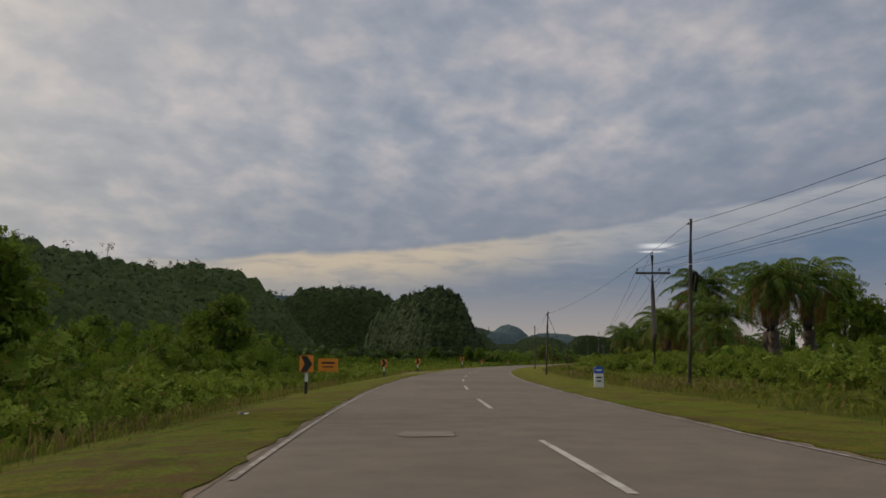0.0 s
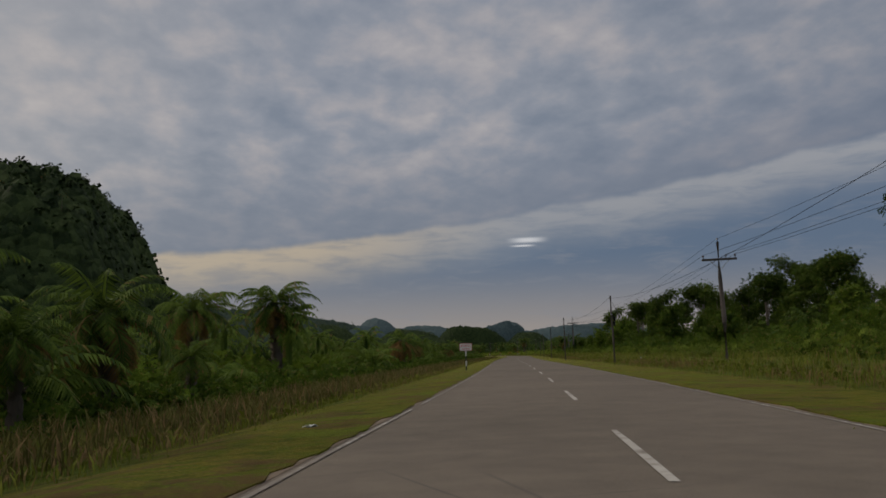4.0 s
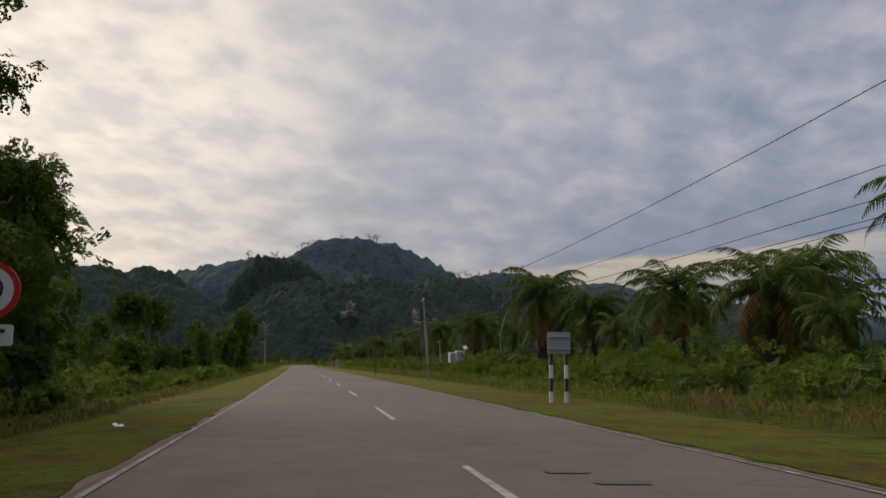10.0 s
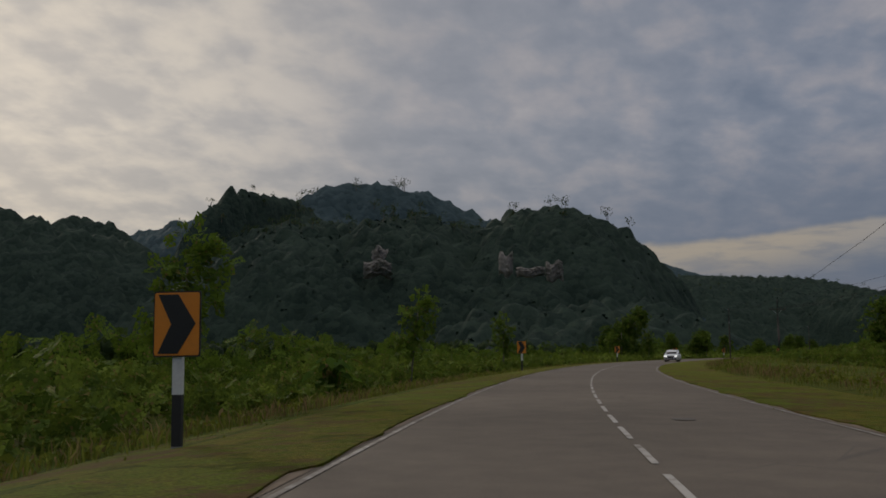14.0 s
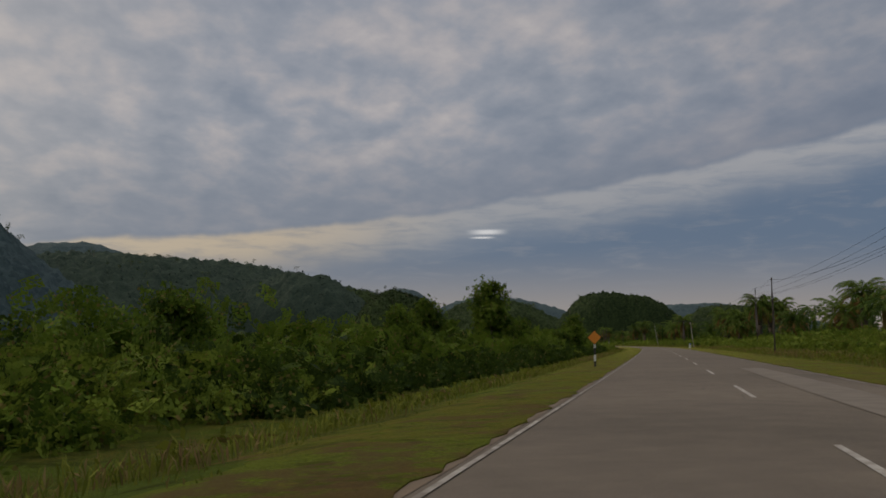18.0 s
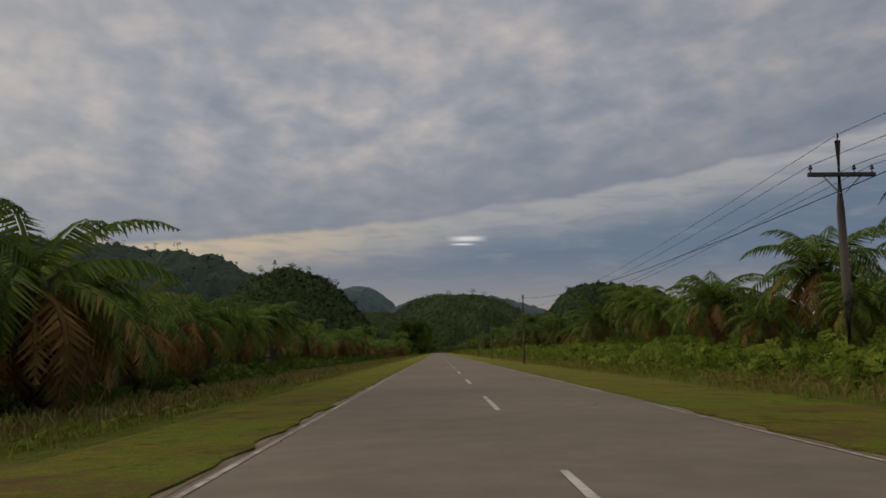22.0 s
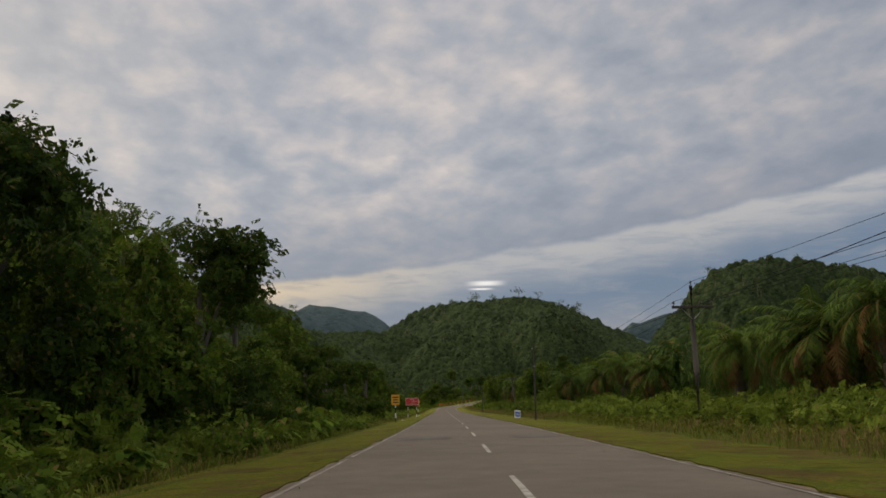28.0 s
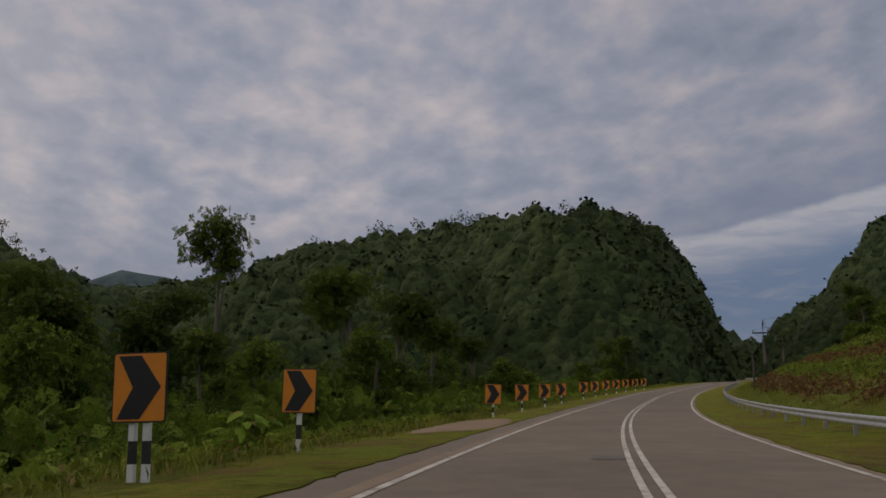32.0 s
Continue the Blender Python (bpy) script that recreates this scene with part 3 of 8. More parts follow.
ground = tagged(new("ground", far_ground()), "uneven green ground beside the country road", "ground", kind="structure")
for side, name in ((-1, "verge_left"), (1, "verge_right")):
    me = strip(name, [side * v for v in ((3.78, 4.9, 5.8, 7.6) if side < 0 else (3.74, 4.5, 5.4, 7.8))][::side], 0.6, -200, 4700, VERGE_GRASS,
               lambda s, lat: ground_level(s, lat) + 0.062 - np.clip(np.abs(lat) - 5.6, 0, 9) * 0.03, 0.45, 5 + side, 0.05, lambda s: np.interp(s, [3800, 3880], [0, 0.95 if side < 0 else 0.1]), 0.05)
    tagged(new(name, me), "mown yellow-green grass verge along the asphalt", "verge", kind="structure")

road = tagged(new("road", strip("road", [-4.8, -3.9, -2.0, 0.0, 2.0, 3.8, 4.0], 3.0, -200, 4700, ASPHALT,
              lambda s, lat: rise(s) + 0.03 - 0.012 * np.abs(lat) - np.clip(np.abs(lat) - 3.95, 0, 9) * np.where(s < 3830, 0.14, 0.0), 0.0, 3)),
              "worn grey-brown two-lane asphalt road", "road", kind="structure")
for side, edge in ((-1, -3.84), (1, 3.80)):
    me = strip("road_edge", sorted([edge - 0.12 * side, edge + 0.15 * side]), 2.0, -200, 4700, GRAVEL, lambda s, lat: rise(s) + 0.036 - 0.012 * np.abs(lat), 0.10, 8 + side)
    tagged(new("road_edge", me), "strip of brown dust and grit at the asphalt's edge", "road edge", kind="structure")


def s_worn(s):
    """The old paint ends where the road was lined anew."""
    return s < 3790


def line_piece(lo, hi, lat, wide=0.12):
    return strip("road_line", [lat - wide / 2, lat + wide / 2], 3.0, lo, hi, EDGE_WHITE if s_worn(lo) else ROAD_WHITE, lambda s, l: rise(s) + 0.042 - 0.012 * np.abs(lat))


# edge lines in runs, with worn-away gaps
rng = np.random.default_rng(11)
for lat in (LEFT_EDGE, RIGHT_EDGE):
    s = -200.0
    while s < 4690:
        run = rng.uniform(40, 130) if s < 3790 else 880
        part("edge_line", line_piece(s, min(s + run, 4690), lat, 0.07 if s < 3790 else 0.14), ROAD_WHITE, road)
        s += run + (rng.uniform(0.8, 6) if s < 3700 else 0.5)
# the centre line: dashes on the straights, closer dashes in the bends, a double line at the end


def dash_mesh(length):
    n = max(2, int(length / 1.3))
    ys = np.linspace(0, length, n + 1)
    rag = np.random.default_rng(int(length * 10))
    verts = np.array([(side * (0.047 + rag.uniform(-0.012, 0.012)), y + rag.uniform(-0.05, 0.05), 0.037) for y in ys for side in (-1, 1)])
    faces = np.array([(2 * i, 2 * i + 1, 2 * i + 3, 2 * i + 2) for i in range(n)])
    return mesh_of("dash", verts, faces, ROAD_WHITE)


DASH = dash_mesh(5.1)
# far ends of dashes placed to fit the camera's view; the others are spaced evenly between them
FITTED_ENDS = (-189, 12.9, 135.6, 203.4, 271.1, 393.1, 517.1, 880, 1270.0, 1403.5, 1520.8, 1646.5, 1700, 1990, 2278.6, 2403.7, 2529.1, 2655.8, 2780.6, 2906.2, 3034.1, 3425.2, 3543.0, 3671.3, 3802.9, 3925)
for lo, hi in zip(FITTED_ENDS, FITTED_ENDS[1:]):
    bend = lo in (880, 1700)
    count = round((hi - lo) / (2.7 if bend else 13.5))
    if bend:
        joined = []
        for i in range(count):
            s = lo + (hi - lo) * i / count - 5.1
            joined += [(*[float(v) for v in place(s + y, w)[:2]], 0.039 + float(rise(s))) for y, w in ((0, -0.04), (0, 0.04), (1.0, 0.045), (1.0, -0.035), (1.9, 0.04), (1.9, -0.04))]
        quads = np.array([(6 * i + a, 6 * i + b, 6 * i + c, 6 * i + d) for i in range(count) for a, b, c, d in ((0, 1, 2, 3), (3, 2, 4, 5))])
        part("short_dashes", mesh_of("short_dashes", joined, quads, ROAD_WHITE), ROAD_WHITE, road)["kind"] = "stuff"
        continue
    for i in range(count):
        s = lo + (hi - lo) * i / count - 5.1
        at, heading = spot(s, 0.0, float(rise(s)))
        tilt = math.degrees(math.atan((float(rise(s + 5)) - float(rise(s))) / 5))
        part("dash", DASH, ROAD_WHITE, road, at=Matrix.Translation(at) @ pose(0, 0, 0, tilt, 0, heading))
for lat in (-0.13, 0.13):
    part("double_line", line_piece(3925, 4690, lat, 0.11), ROAD_WHITE, road)


def patch(s, lat, long, wide, mat=None, name="asphalt_patch"):
    """A mended or worn patch of the road's surface, with an uneven outline."""
    pr = np.random.default_rng(int(abs(s * 10)))
    n = 14
    ring = []
    for i in range(n):
        a = 2 * math.pi * i / n
        cx, cy = math.cos(a), math.sin(a)
        q = max(abs(cx), abs(cy))
        ring.append((lat + wide / 2 * cx / q * pr.uniform(0.88, 1.05), s + long / 2 * cy / q * pr.uniform(0.9, 1.05)))
    verts = []
    for l, st in [(lat, s)] + ring:
        x, y, _ = place(st, l)
        verts.append((float(x), float(y), 0.041 - 0.012 * abs(l) + float(rise(st))))
    part(name, mesh_of(name, verts, [(0, 1 + i, 1 + (i + 1) % n) for i in range(n)], mat or PATCH), mat or PATCH, road)


# ---- hills ----
def unit(v):
    return v / np.maximum(np.linalg.norm(v, axis=-1, keepdims=True), 1e-6)


def leaves(rng, centres, spread, count, long, wide, droop=0.35, outward=0.8):
    """Leaf blades round the centres of clumps: pointed quads on and inside uneven shells."""
    k = len(centres)
    pick = np.repeat(np.arange(k), count)
    n = len(pick)
    way = unit(rng.normal(0, 1, (n, 3)) + np.array([0, 0, 0.25]))
    reach = spread[pick] * rng.uniform(0.55, 1.12, (n, 1))
    base = centres[pick] + way * reach * np.array([1, 1, 0.8])
    along = unit(way * outward + rng.normal(0, 0.6, (n, 3)) + np.array([0, 0, -droop]))
    side = unit(np.cross(along, way + rng.normal(0, 0.5, (n, 3))))
    size = rng.uniform(0.65, 1.3, (n, 1))
    a = base
    b = base + along * long * 0.4 * size + side * wide * 0.62 * size
    c = base + along * long * size + np.array([0, 0, -0.12 * long])
    d = base + along * long * 0.55 * size - side * wide * 0.62 * size
    verts = np.stack([a, b, c, d], 1).reshape(-1, 3)
    return verts, np.arange(4 * n).reshape(-1, 4)


def ico_points():
    bm = bmesh.new()
    bmesh.ops.create_icosphere(bm, subdivisions=1, radius=1.0)
    v = np.array([p.co[:] for p in bm.verts])
    f = np.array([[p.index for p in face.verts] for face in bm.faces])
    bm.free()
    return v, f


BALL_V, BALL_F = ico_points()


def crown_bumps(x, y, c, seed):
    """The rounded tops of a closed canopy: one crown in every square of c metres, of its own size and place."""
    i, j = np.floor(x / c), np.floor(y / c)
    best = np.zeros_like(x)

    def chance(a, b, k):
        return np.modf(np.abs(np.sin(a * 12.9898 + b * 78.233 + seed + k * 37.7) * 43758.5453))[0]
    for di in (-1, 0, 1):
        for dj in (-1, 0, 1):
            a, b = i + di, j + dj
            px, py = (a + 0.5 + 0.8 * (chance(a, b, 1) - 0.5)) * c, (b + 0.5 + 0.8 * (chance(a, b, 2) - 0.5)) * c
            r = c * (0.48 + 0.34 * chance(a, b, 3))
            q = 1 - ((x - px) ** 2 + (y - py) ** 2) / r ** 2
            best = np.maximum(best, r * (0.8 + 1.0 * chance(a, b, 4)) * np.sqrt(np.clip(q, 0, 1)))
    return best


def hill(name, peaks, reach, mat, label, crown=8.0, cell=3.0, seed=1, fall=2.0, sprays=0):
    """Forested hill: peaks of (x, y, height, radius along, radius across, turn) under a closed canopy."""
    pr = np.random.default_rng(seed)
    xs = [p[0] for p in peaks]
    ys = [p[1] for p in peaks]
    gx, gy = np.meshgrid(np.arange(min(xs) - reach, max(xs) + reach, cell), np.arange(min(ys) - reach, max(ys) + reach, cell), indexing="ij")
    gx, gy = gx + pr.uniform(-0.3, 0.3, gx.shape) * cell, gy + pr.uniform(-0.3, 0.3, gx.shape) * cell

    def high(x, y):
        x = x + 0.10 * reach * bumps(x, y, reach * 0.45, seed)
        y = y + 0.10 * reach * bumps(y, x, reach * 0.40, seed + 3)
        top = np.full(np.shape(x), -40.0)
        for px, py, h, ra, rb, turn in peaks:
            c, s_ = math.cos(radians(turn)), math.sin(radians(turn))
            u, v = ((x - px) * c + (y - py) * s_) / ra, (-(x - px) * s_ + (y - py) * c) / rb
            d = np.sqrt(u * u + v * v)
            top = np.maximum(top, h * np.clip(1 - d ** fall, -0.4, 1))
        return top + bumps(x, y, 22, seed) * 1.6 + bumps(x, y, 60, seed + 5) * 3.0

    gz = high(gx, gy)
    tall = 1.1 if mat is CANOPY_NEAR else 1.0
    gz = gz + tall * (crown_bumps(gx, gy, crown, seed) - 0.72 * crown) + crown_bumps(gx, gy, crown * 0.43, seed + 9) * 0.5
    n, m = gx.shape
    i, j = np.meshgrid(np.arange(n - 1), np.arange(m - 1), indexing="ij")
    a = (i * m + j).ravel()
    faces = np.stack([a, a + m, a + m + 1, a + 1], 1)
    faces = faces[gz.ravel()[faces].max(1) > -5]
    used, back = np.unique(faces, return_inverse=True)
    points = np.stack([gx, gy, gz], -1).reshape(-1, 3)[used]
    whole = tagged(new(name, mesh_of(name, points, back.reshape(-1, 4), mat, smooth=True)), label, "hill", kind="structure")
    if sprays:
        # ragged sprays of leaves where the slope faces the road
        gap = np.full(len(points), 1e9)
        for rx, ry in zip(ROAD_X[::100], ROAD_Y[::100]):
            gap = np.minimum(gap, np.hypot(points[:, 0] - rx, points[:, 1] - ry))
        likely = np.clip(gap.min() * 2.0 / gap, 0.03, 1.0) * (points[:, 2] > 1)
        pick = points[pr.choice(len(points), sprays, p=likely / likely.sum())]
        lv, lf = leaves(pr, pick, np.full((sprays, 1), crown * 0.12), 3, crown * 0.20, crown * 0.17, 0.2)
        part("leaf_sprays", mesh_of("leaf_sprays", lv, lf, mat), mat, whole)["kind"] = "stuff"
    return whole, high


HILLS = {}
for name, peaks, reach, mat, label, crown, cell, seed, fall, sprays in (
    ("karst_hill", [(-22, 837, 61, 48, 76, 20), (-10, 805, 59, 40, 74, 20), (-121, 1045, 79, 91, 48, 0)], 118.75, CANOPY_NEAR, "steep forested limestone block beyond the fields", 6.5, 2.3, 2, 4.0, 7000),
    ("left_hill", [(-178, 620, 62, 79, 96, 15), (-288, 567, 73, 176, 167, 0), (-538, 622, 93, 229, 163, 0)], 275, CANOPY_NEAR, "dark forested hill beside the fields", 7, 3.0, 3, 2.6, 6000),
    ("dome_hill", [(-767, 2908, 254, 295, 181, 20), (-949, 2813, 201, 578, 202, 0), (-746, 3863, 267, 369, 473, 0)], 525, CANOPY_HAZY, "distant dome-shaped hill with steep shoulder, painted blue-green for haze", 14, 9, 4, 2.6, 0),
    ("cliff_ridge", [(-345, 2367, 110, 127, 153, 30), (-292, 2153, 25, 76, 133, 20), (-468, 2395, 112, 125, 160, 30), (-597, 2403, 116, 172, 249, 30), (-706, 2484, 165, 46, 197, 0)], 300, CANOPY_FAINT_HAZE, "forested ridge with pale limestone cliffs", 11, 4.2, 5, 2.8, 1200),
    ("west_range", [(-1141, 2298, 158, 524, 226, 10), (-960, 2531, 164, 106, 134, 50), (-1458, 2237, 207, 745, 100, 0), (-2074, 1905, 303, 600, 708, 0)], 750, CANOPY_FAINT_HAZE, "long dark forested range", 13, 6.5, 6, 2.2, 0),
    ("long_range", [(-225, 4717, 224, 1360, 529, 60), (-67, 4040, 143, 140, 291, 60)], 775, CANOPY_FAINT_HAZE, "long forested range falling towards the road", 16, 7, 7, 2.2, 4000),
    ("near_slope", [(119, 3587, 83, 137, 81, 70)], 345, CANOPY_NEAR, "forested slope that falls towards the road", 8.5, 3.3, 12, 2.2, 8000),
    ("middle_hill", [(419, 4171, 67, 40, 113, 20), (465, 4153, 71, 63, 63, 0), (384, 4181, 60, 79, 81, 0), (450, 4145, 46, 46, 88, 0), (377, 4311, 62, 141, 52, 0)], 187.5, CANOPY_NEAR, "rounded forested hill with a steep end", 6.5, 1.9, 8, 2.6, 9000),
    ("east_hill", [(667, 4095, 111, 172, 63, 0), (901, 4060, 79, 111, 178, 0), (612, 4171, 62, 57, 109, 0)], 200, CANOPY_NEAR, "forested hill rising beside the pass", 6.5, 2.4, 9, 2.8, 5000),
    ("valley_hill", [(97, 4613, 147, 224, 181, 30), (222, 4245, 70, 170, 129, 60), (-95, 4447, 89, 200, 180, 0), (299, 4502, 79, 138, 264, 0), (475, 4501, 112, 235, 358, 0), (-94, 4200, 116, 243, 180, 0)], 325, CANOPY_NEAR, "high forested slope behind the valley", 8.5, 3.4, 10, 2.4, 8000),
    ("north_range", [(-837, 5934, 414, 663, 681, 0)], 800, CANOPY_HAZY, "far mountain beyond the nearer hills, painted blue-green for haze", 12, 24, 21, 2.2, 0),
    ("far_range", [(675, 4978, 148, 339, 459, -20), (1626, 5742, 159, 745, 385, 0), (335, 5731, 222, 221, 459, 0), (329, 4838, 154, 262, 222, 0), (1031, 5178, 174, 134, 56, 0)], 1000, CANOPY_HAZY, "distant range at the horizon, painted blue-green for haze", 12, 24, 11, 2.0, 0),
):
    HILLS[name] = hill(name, peaks, reach, mat, label, crown, cell, seed, fall, sprays)


# ---- plants: shapes ----
def cores(rng, centres, spread, shrink=0.72, bv=BALL_V, bf=BALL_F):
    """Solid hearts of the clumps; the shade inside a crown is put into their colour."""
    k = len(centres)
    jit = rng.uniform(0.75, 1.15, (k, len(bv), 1))
    verts = centres[:, None] + bv[None] * jit * (spread[:, None] * shrink) * np.array([1, 1, 0.85])
    return verts.reshape(-1, 3), (bf[None] + (np.arange(k) * len(bv))[:, None, None]).reshape(-1, 3)



def foliage(name, rng, centres, spread, count, long, wide, mat, core_mat=None, core=0.7, droop=0.35):
    """One crown: leaves and hearts in one mesh."""
    centres, spread = np.asarray(centres, float), np.asarray(spread, float).reshape(-1, 1)
    lv, lf = leaves(rng, centres, spread, count, long, wide, droop)
    if core <= 0:
        return mesh_of(name, lv, lf, mat)
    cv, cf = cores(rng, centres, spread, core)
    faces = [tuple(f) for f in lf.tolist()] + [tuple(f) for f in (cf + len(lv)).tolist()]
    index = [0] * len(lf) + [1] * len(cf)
    return mesh_of(name, np.vstack([lv, cv]), faces, [mat, core_mat or INNER_SHADE], index=index, smooth=True)


def tapered(bm, points, radii, n=7):
    """A bent, tapering limb through the points."""
    rings = []
    for i, (p, r) in enumerate(zip(points, radii)):
        p = Vector(p)
        way = Vector(points[min(i + 1, len(points) - 1)]) - Vector(points[max(i - 1, 0)])
        turn = way.to_track_quat("Z", "Y").to_matrix()
        rings.append([bm.verts.new(p + turn @ Vector((r * math.cos(6.2832 * j / n), r * math.sin(6.2832 * j / n), 0))) for j in range(n)])
    for a, b in zip(rings, rings[1:]):
        for j in range(n):
            bm.faces.new((a[j], a[(j + 1) % n], b[(j + 1) % n], b[j]))
    bm.faces.new(rings[-1])
    return bm


def trunk_and_limbs(rng, high, thick, heads, lean=0.4):
    """A trunk with limbs that reach to the clumps of the crown."""
    bm = bmesh.new()
    top = (rng.uniform(-lean, lean), rng.uniform(-lean, lean), high)
    mid = (top[0] * 0.4 + rng.uniform(-0.15, 0.15), top[1] * 0.4, high * 0.5)
    tapered(bm, [(0, 0, -0.4), (0, 0, 0.3), mid, top], [thick * 1.35, thick, thick * 0.75, thick * 0.4])
    for h in heads:
        z0 = high * rng.uniform(0.45, 0.9)
        q = z0 / high
        start = (top[0] * q, top[1] * q, z0)
        bend = tuple((start[i] + h[i]) / 2 + (0.25 if i == 2 else 0) for i in range(3))
        tapered(bm, [start, bend, tuple(h)], [thick * 0.38, thick * 0.25, thick * 0.08], 5)
    return bm


def shrub_mesh(seed, wide=4.4, high=2.0, clumps=8, count=34, long=0.58, leaf=0.48, mat=None, flat=1.0):
    rng = np.random.default_rng(seed)
    a = rng.uniform(0, 6.28, clumps)
    r = np.sqrt(rng.uniform(0, 1, clumps)) * wide * 0.36
    top = high * (0.92 - 0.5 * (r / (wide * 0.5)) ** 2)
    z = top * rng.uniform(0.35, 0.75, clumps)
    centres = np.stack([r * np.cos(a), r * np.sin(a), z], 1)
    return foliage("shrub", rng, centres, np.minimum(z * 1.0, high * 0.48) * rng.uniform(0.85, 1.1, clumps) + 0.15, count, long, leaf, mat or LEAF_SHRUB, core=0.5)


def big_leaf_mesh(seed, high=2.3, stems=9):
    """A clump of large drooping leaves on stalks."""
    rng = np.random.default_rng(seed)
    verts, faces = [], []
    for i in range(stems * 5):
        a = rng.uniform(0, 6.28)
        r0 = rng.uniform(0, 0.9)
        h = high * rng.uniform(0.35, 1.0)
        base = np.array([r0 * math.cos(a), r0 * math.sin(a), h])
        b = a + rng.uniform(-0.8, 0.8)
        out = np.array([math.cos(b), math.sin(b), rng.uniform(-0.5, 0.25)])
        side = np.array([-math.sin(b), math.cos(b), rng.uniform(-0.3, 0.3)])
        long, wide = rng.uniform(0.5, 0.95), rng.uniform(0.3, 0.5)
        pts = [base, base + out * long * 0.3 + side * wide * 0.5, base + out * long * 0.75 + side * wide * 0.35 - np.array([0, 0, 0.08]), base + out * long - np.array([0, 0, 0.22]),
               base + out * long * 0.75 - side * wide * 0.35 - np.array([0, 0, 0.08]), base + out * long * 0.3 - side * wide * 0.5]
        n = len(verts)
        verts += pts
        faces.append(tuple(range(n, n + 6)))
        # the stalk
        foot = np.array([base[0] * 0.3, base[1] * 0.3, 0.0])
        w = np.array([0.03, 0.02, 0])
        n = len(verts)
        verts += [foot - w, foot + w, base + w, base - w]
        faces.append((n, n + 1, n + 2, n + 3))
    return mesh_of("leaves", np.array(verts), faces, LEAF_WHOLE)


def frond_points(rng, azimuth, climb, long, sag):
    pts = [np.zeros(3)]
    out = np.array([math.cos(azimuth), math.sin(azimuth), 0])
    e = climb
    for i in range(7):
        pts.append(pts[-1] + (out * math.cos(e) + np.array([0, 0, math.sin(e)])) * long / 7)
        e -= sag * (0.6 + 0.2 * i) / 3.2
    return np.array(pts), out


def frond_mesh_data(rng, azimuth, climb, long, sag, pairs=13, width=0.0):
    pts, out = frond_points(rng, azimuth, climb, long, sag)
    side = np.array([-out[1], out[0], 0])
    width = width or 0.72 * long / pairs
    verts, faces = [], []
    fall = rng.uniform(-0.55, -0.1)
    t = np.linspace(0, 1, len(pts))
    for i, p in enumerate(pts):
        w = 0.075 * (1 - 0.85 * t[i])
        verts += [p - side * w, p + side * w]
    faces += [(2 * i, 2 * i + 1, 2 * i + 3, 2 * i + 2) for i in range(len(pts) - 1)]
    for i in range(pairs):
        u = 0.14 + 0.86 * (i + rng.uniform(0, 0.3)) / pairs
        p = np.array([np.interp(u, t, pts[:, k]) for k in range(3)])
        q = np.array([np.interp(min(u + 0.05, 1), t, pts[:, k]) - np.interp(u - 0.05, t, pts[:, k]) for k in range(3)])
        fwd = unit(q)
        size = long * 0.21 * math.sin(math.pi * min(0.97, 0.18 + 0.8 * u)) * rng.uniform(0.8, 1.15)
        for sgn in (-1, 1):
            dirn = unit(side * sgn * 0.85 + fwd * 0.45 + np.array([0, 0, fall + rng.uniform(-0.15, 0.15)]))
            n = len(verts)
            root = p + dirn * size * 0.12
            verts += [root - fwd * width * 0.55, root + fwd * width * 0.55, p + dirn * size - np.array([0, 0, size * 0.32])]
            faces += [(n, n + 1, n + 2)]
    return verts, faces


def palm_crown(seed, fronds=26, long=4.4, base=(0, 0, 0), low=-0.35, high=1.2, mat=None, name="crown", pairs=25):
    rng = np.random.default_rng(seed)
    verts, faces = [], []
    for i in range(fronds):
        u = (i + 0.5) / fronds
        climb = high + (low - high) * u ** 0.9 + rng.uniform(-0.1, 0.1)
        v, f = frond_mesh_data(rng, i * 2.39996 + rng.uniform(-0.2, 0.2), climb, long * rng.uniform(0.8, 1.1), rng.uniform(0.62, 1.05), pairs)
        n = len(verts)
        verts += [p + np.array(base) for p in v]
        faces += [tuple(k + n for k in face) for face in f]
    return mesh_of(name, np.array(verts), faces, mat or LEAF_PALM)


def palm_trunk(high, seed):
    """A thick trunk, rough with the stubs of cut fronds."""
    rng = np.random.default_rng(seed)
    bm = bmesh.new()
    n = max(4, int(high / 0.45))
    pts = [(0.05 * math.sin(i), 0.05 * math.cos(1.7 * i), -0.3 + (high + 0.3) * i / n) for i in range(n + 1)]
    tapered(bm, pts, [(0.42 if i % 2 else 0.34) * (1.15 - 0.25 * i / n) for i in range(n + 1)], 8)
    for i in range(int(high * 4)):
        z = rng.uniform(0.2, high)
        a = rng.uniform(0, 6.28)
        rod(bm, (0.28 * math.cos(a), 0.28 * math.sin(a), z), (0.62 * math.cos(a), 0.62 * math.sin(a), z + 0.35), 0.07, 0.03, 3)
    return bm


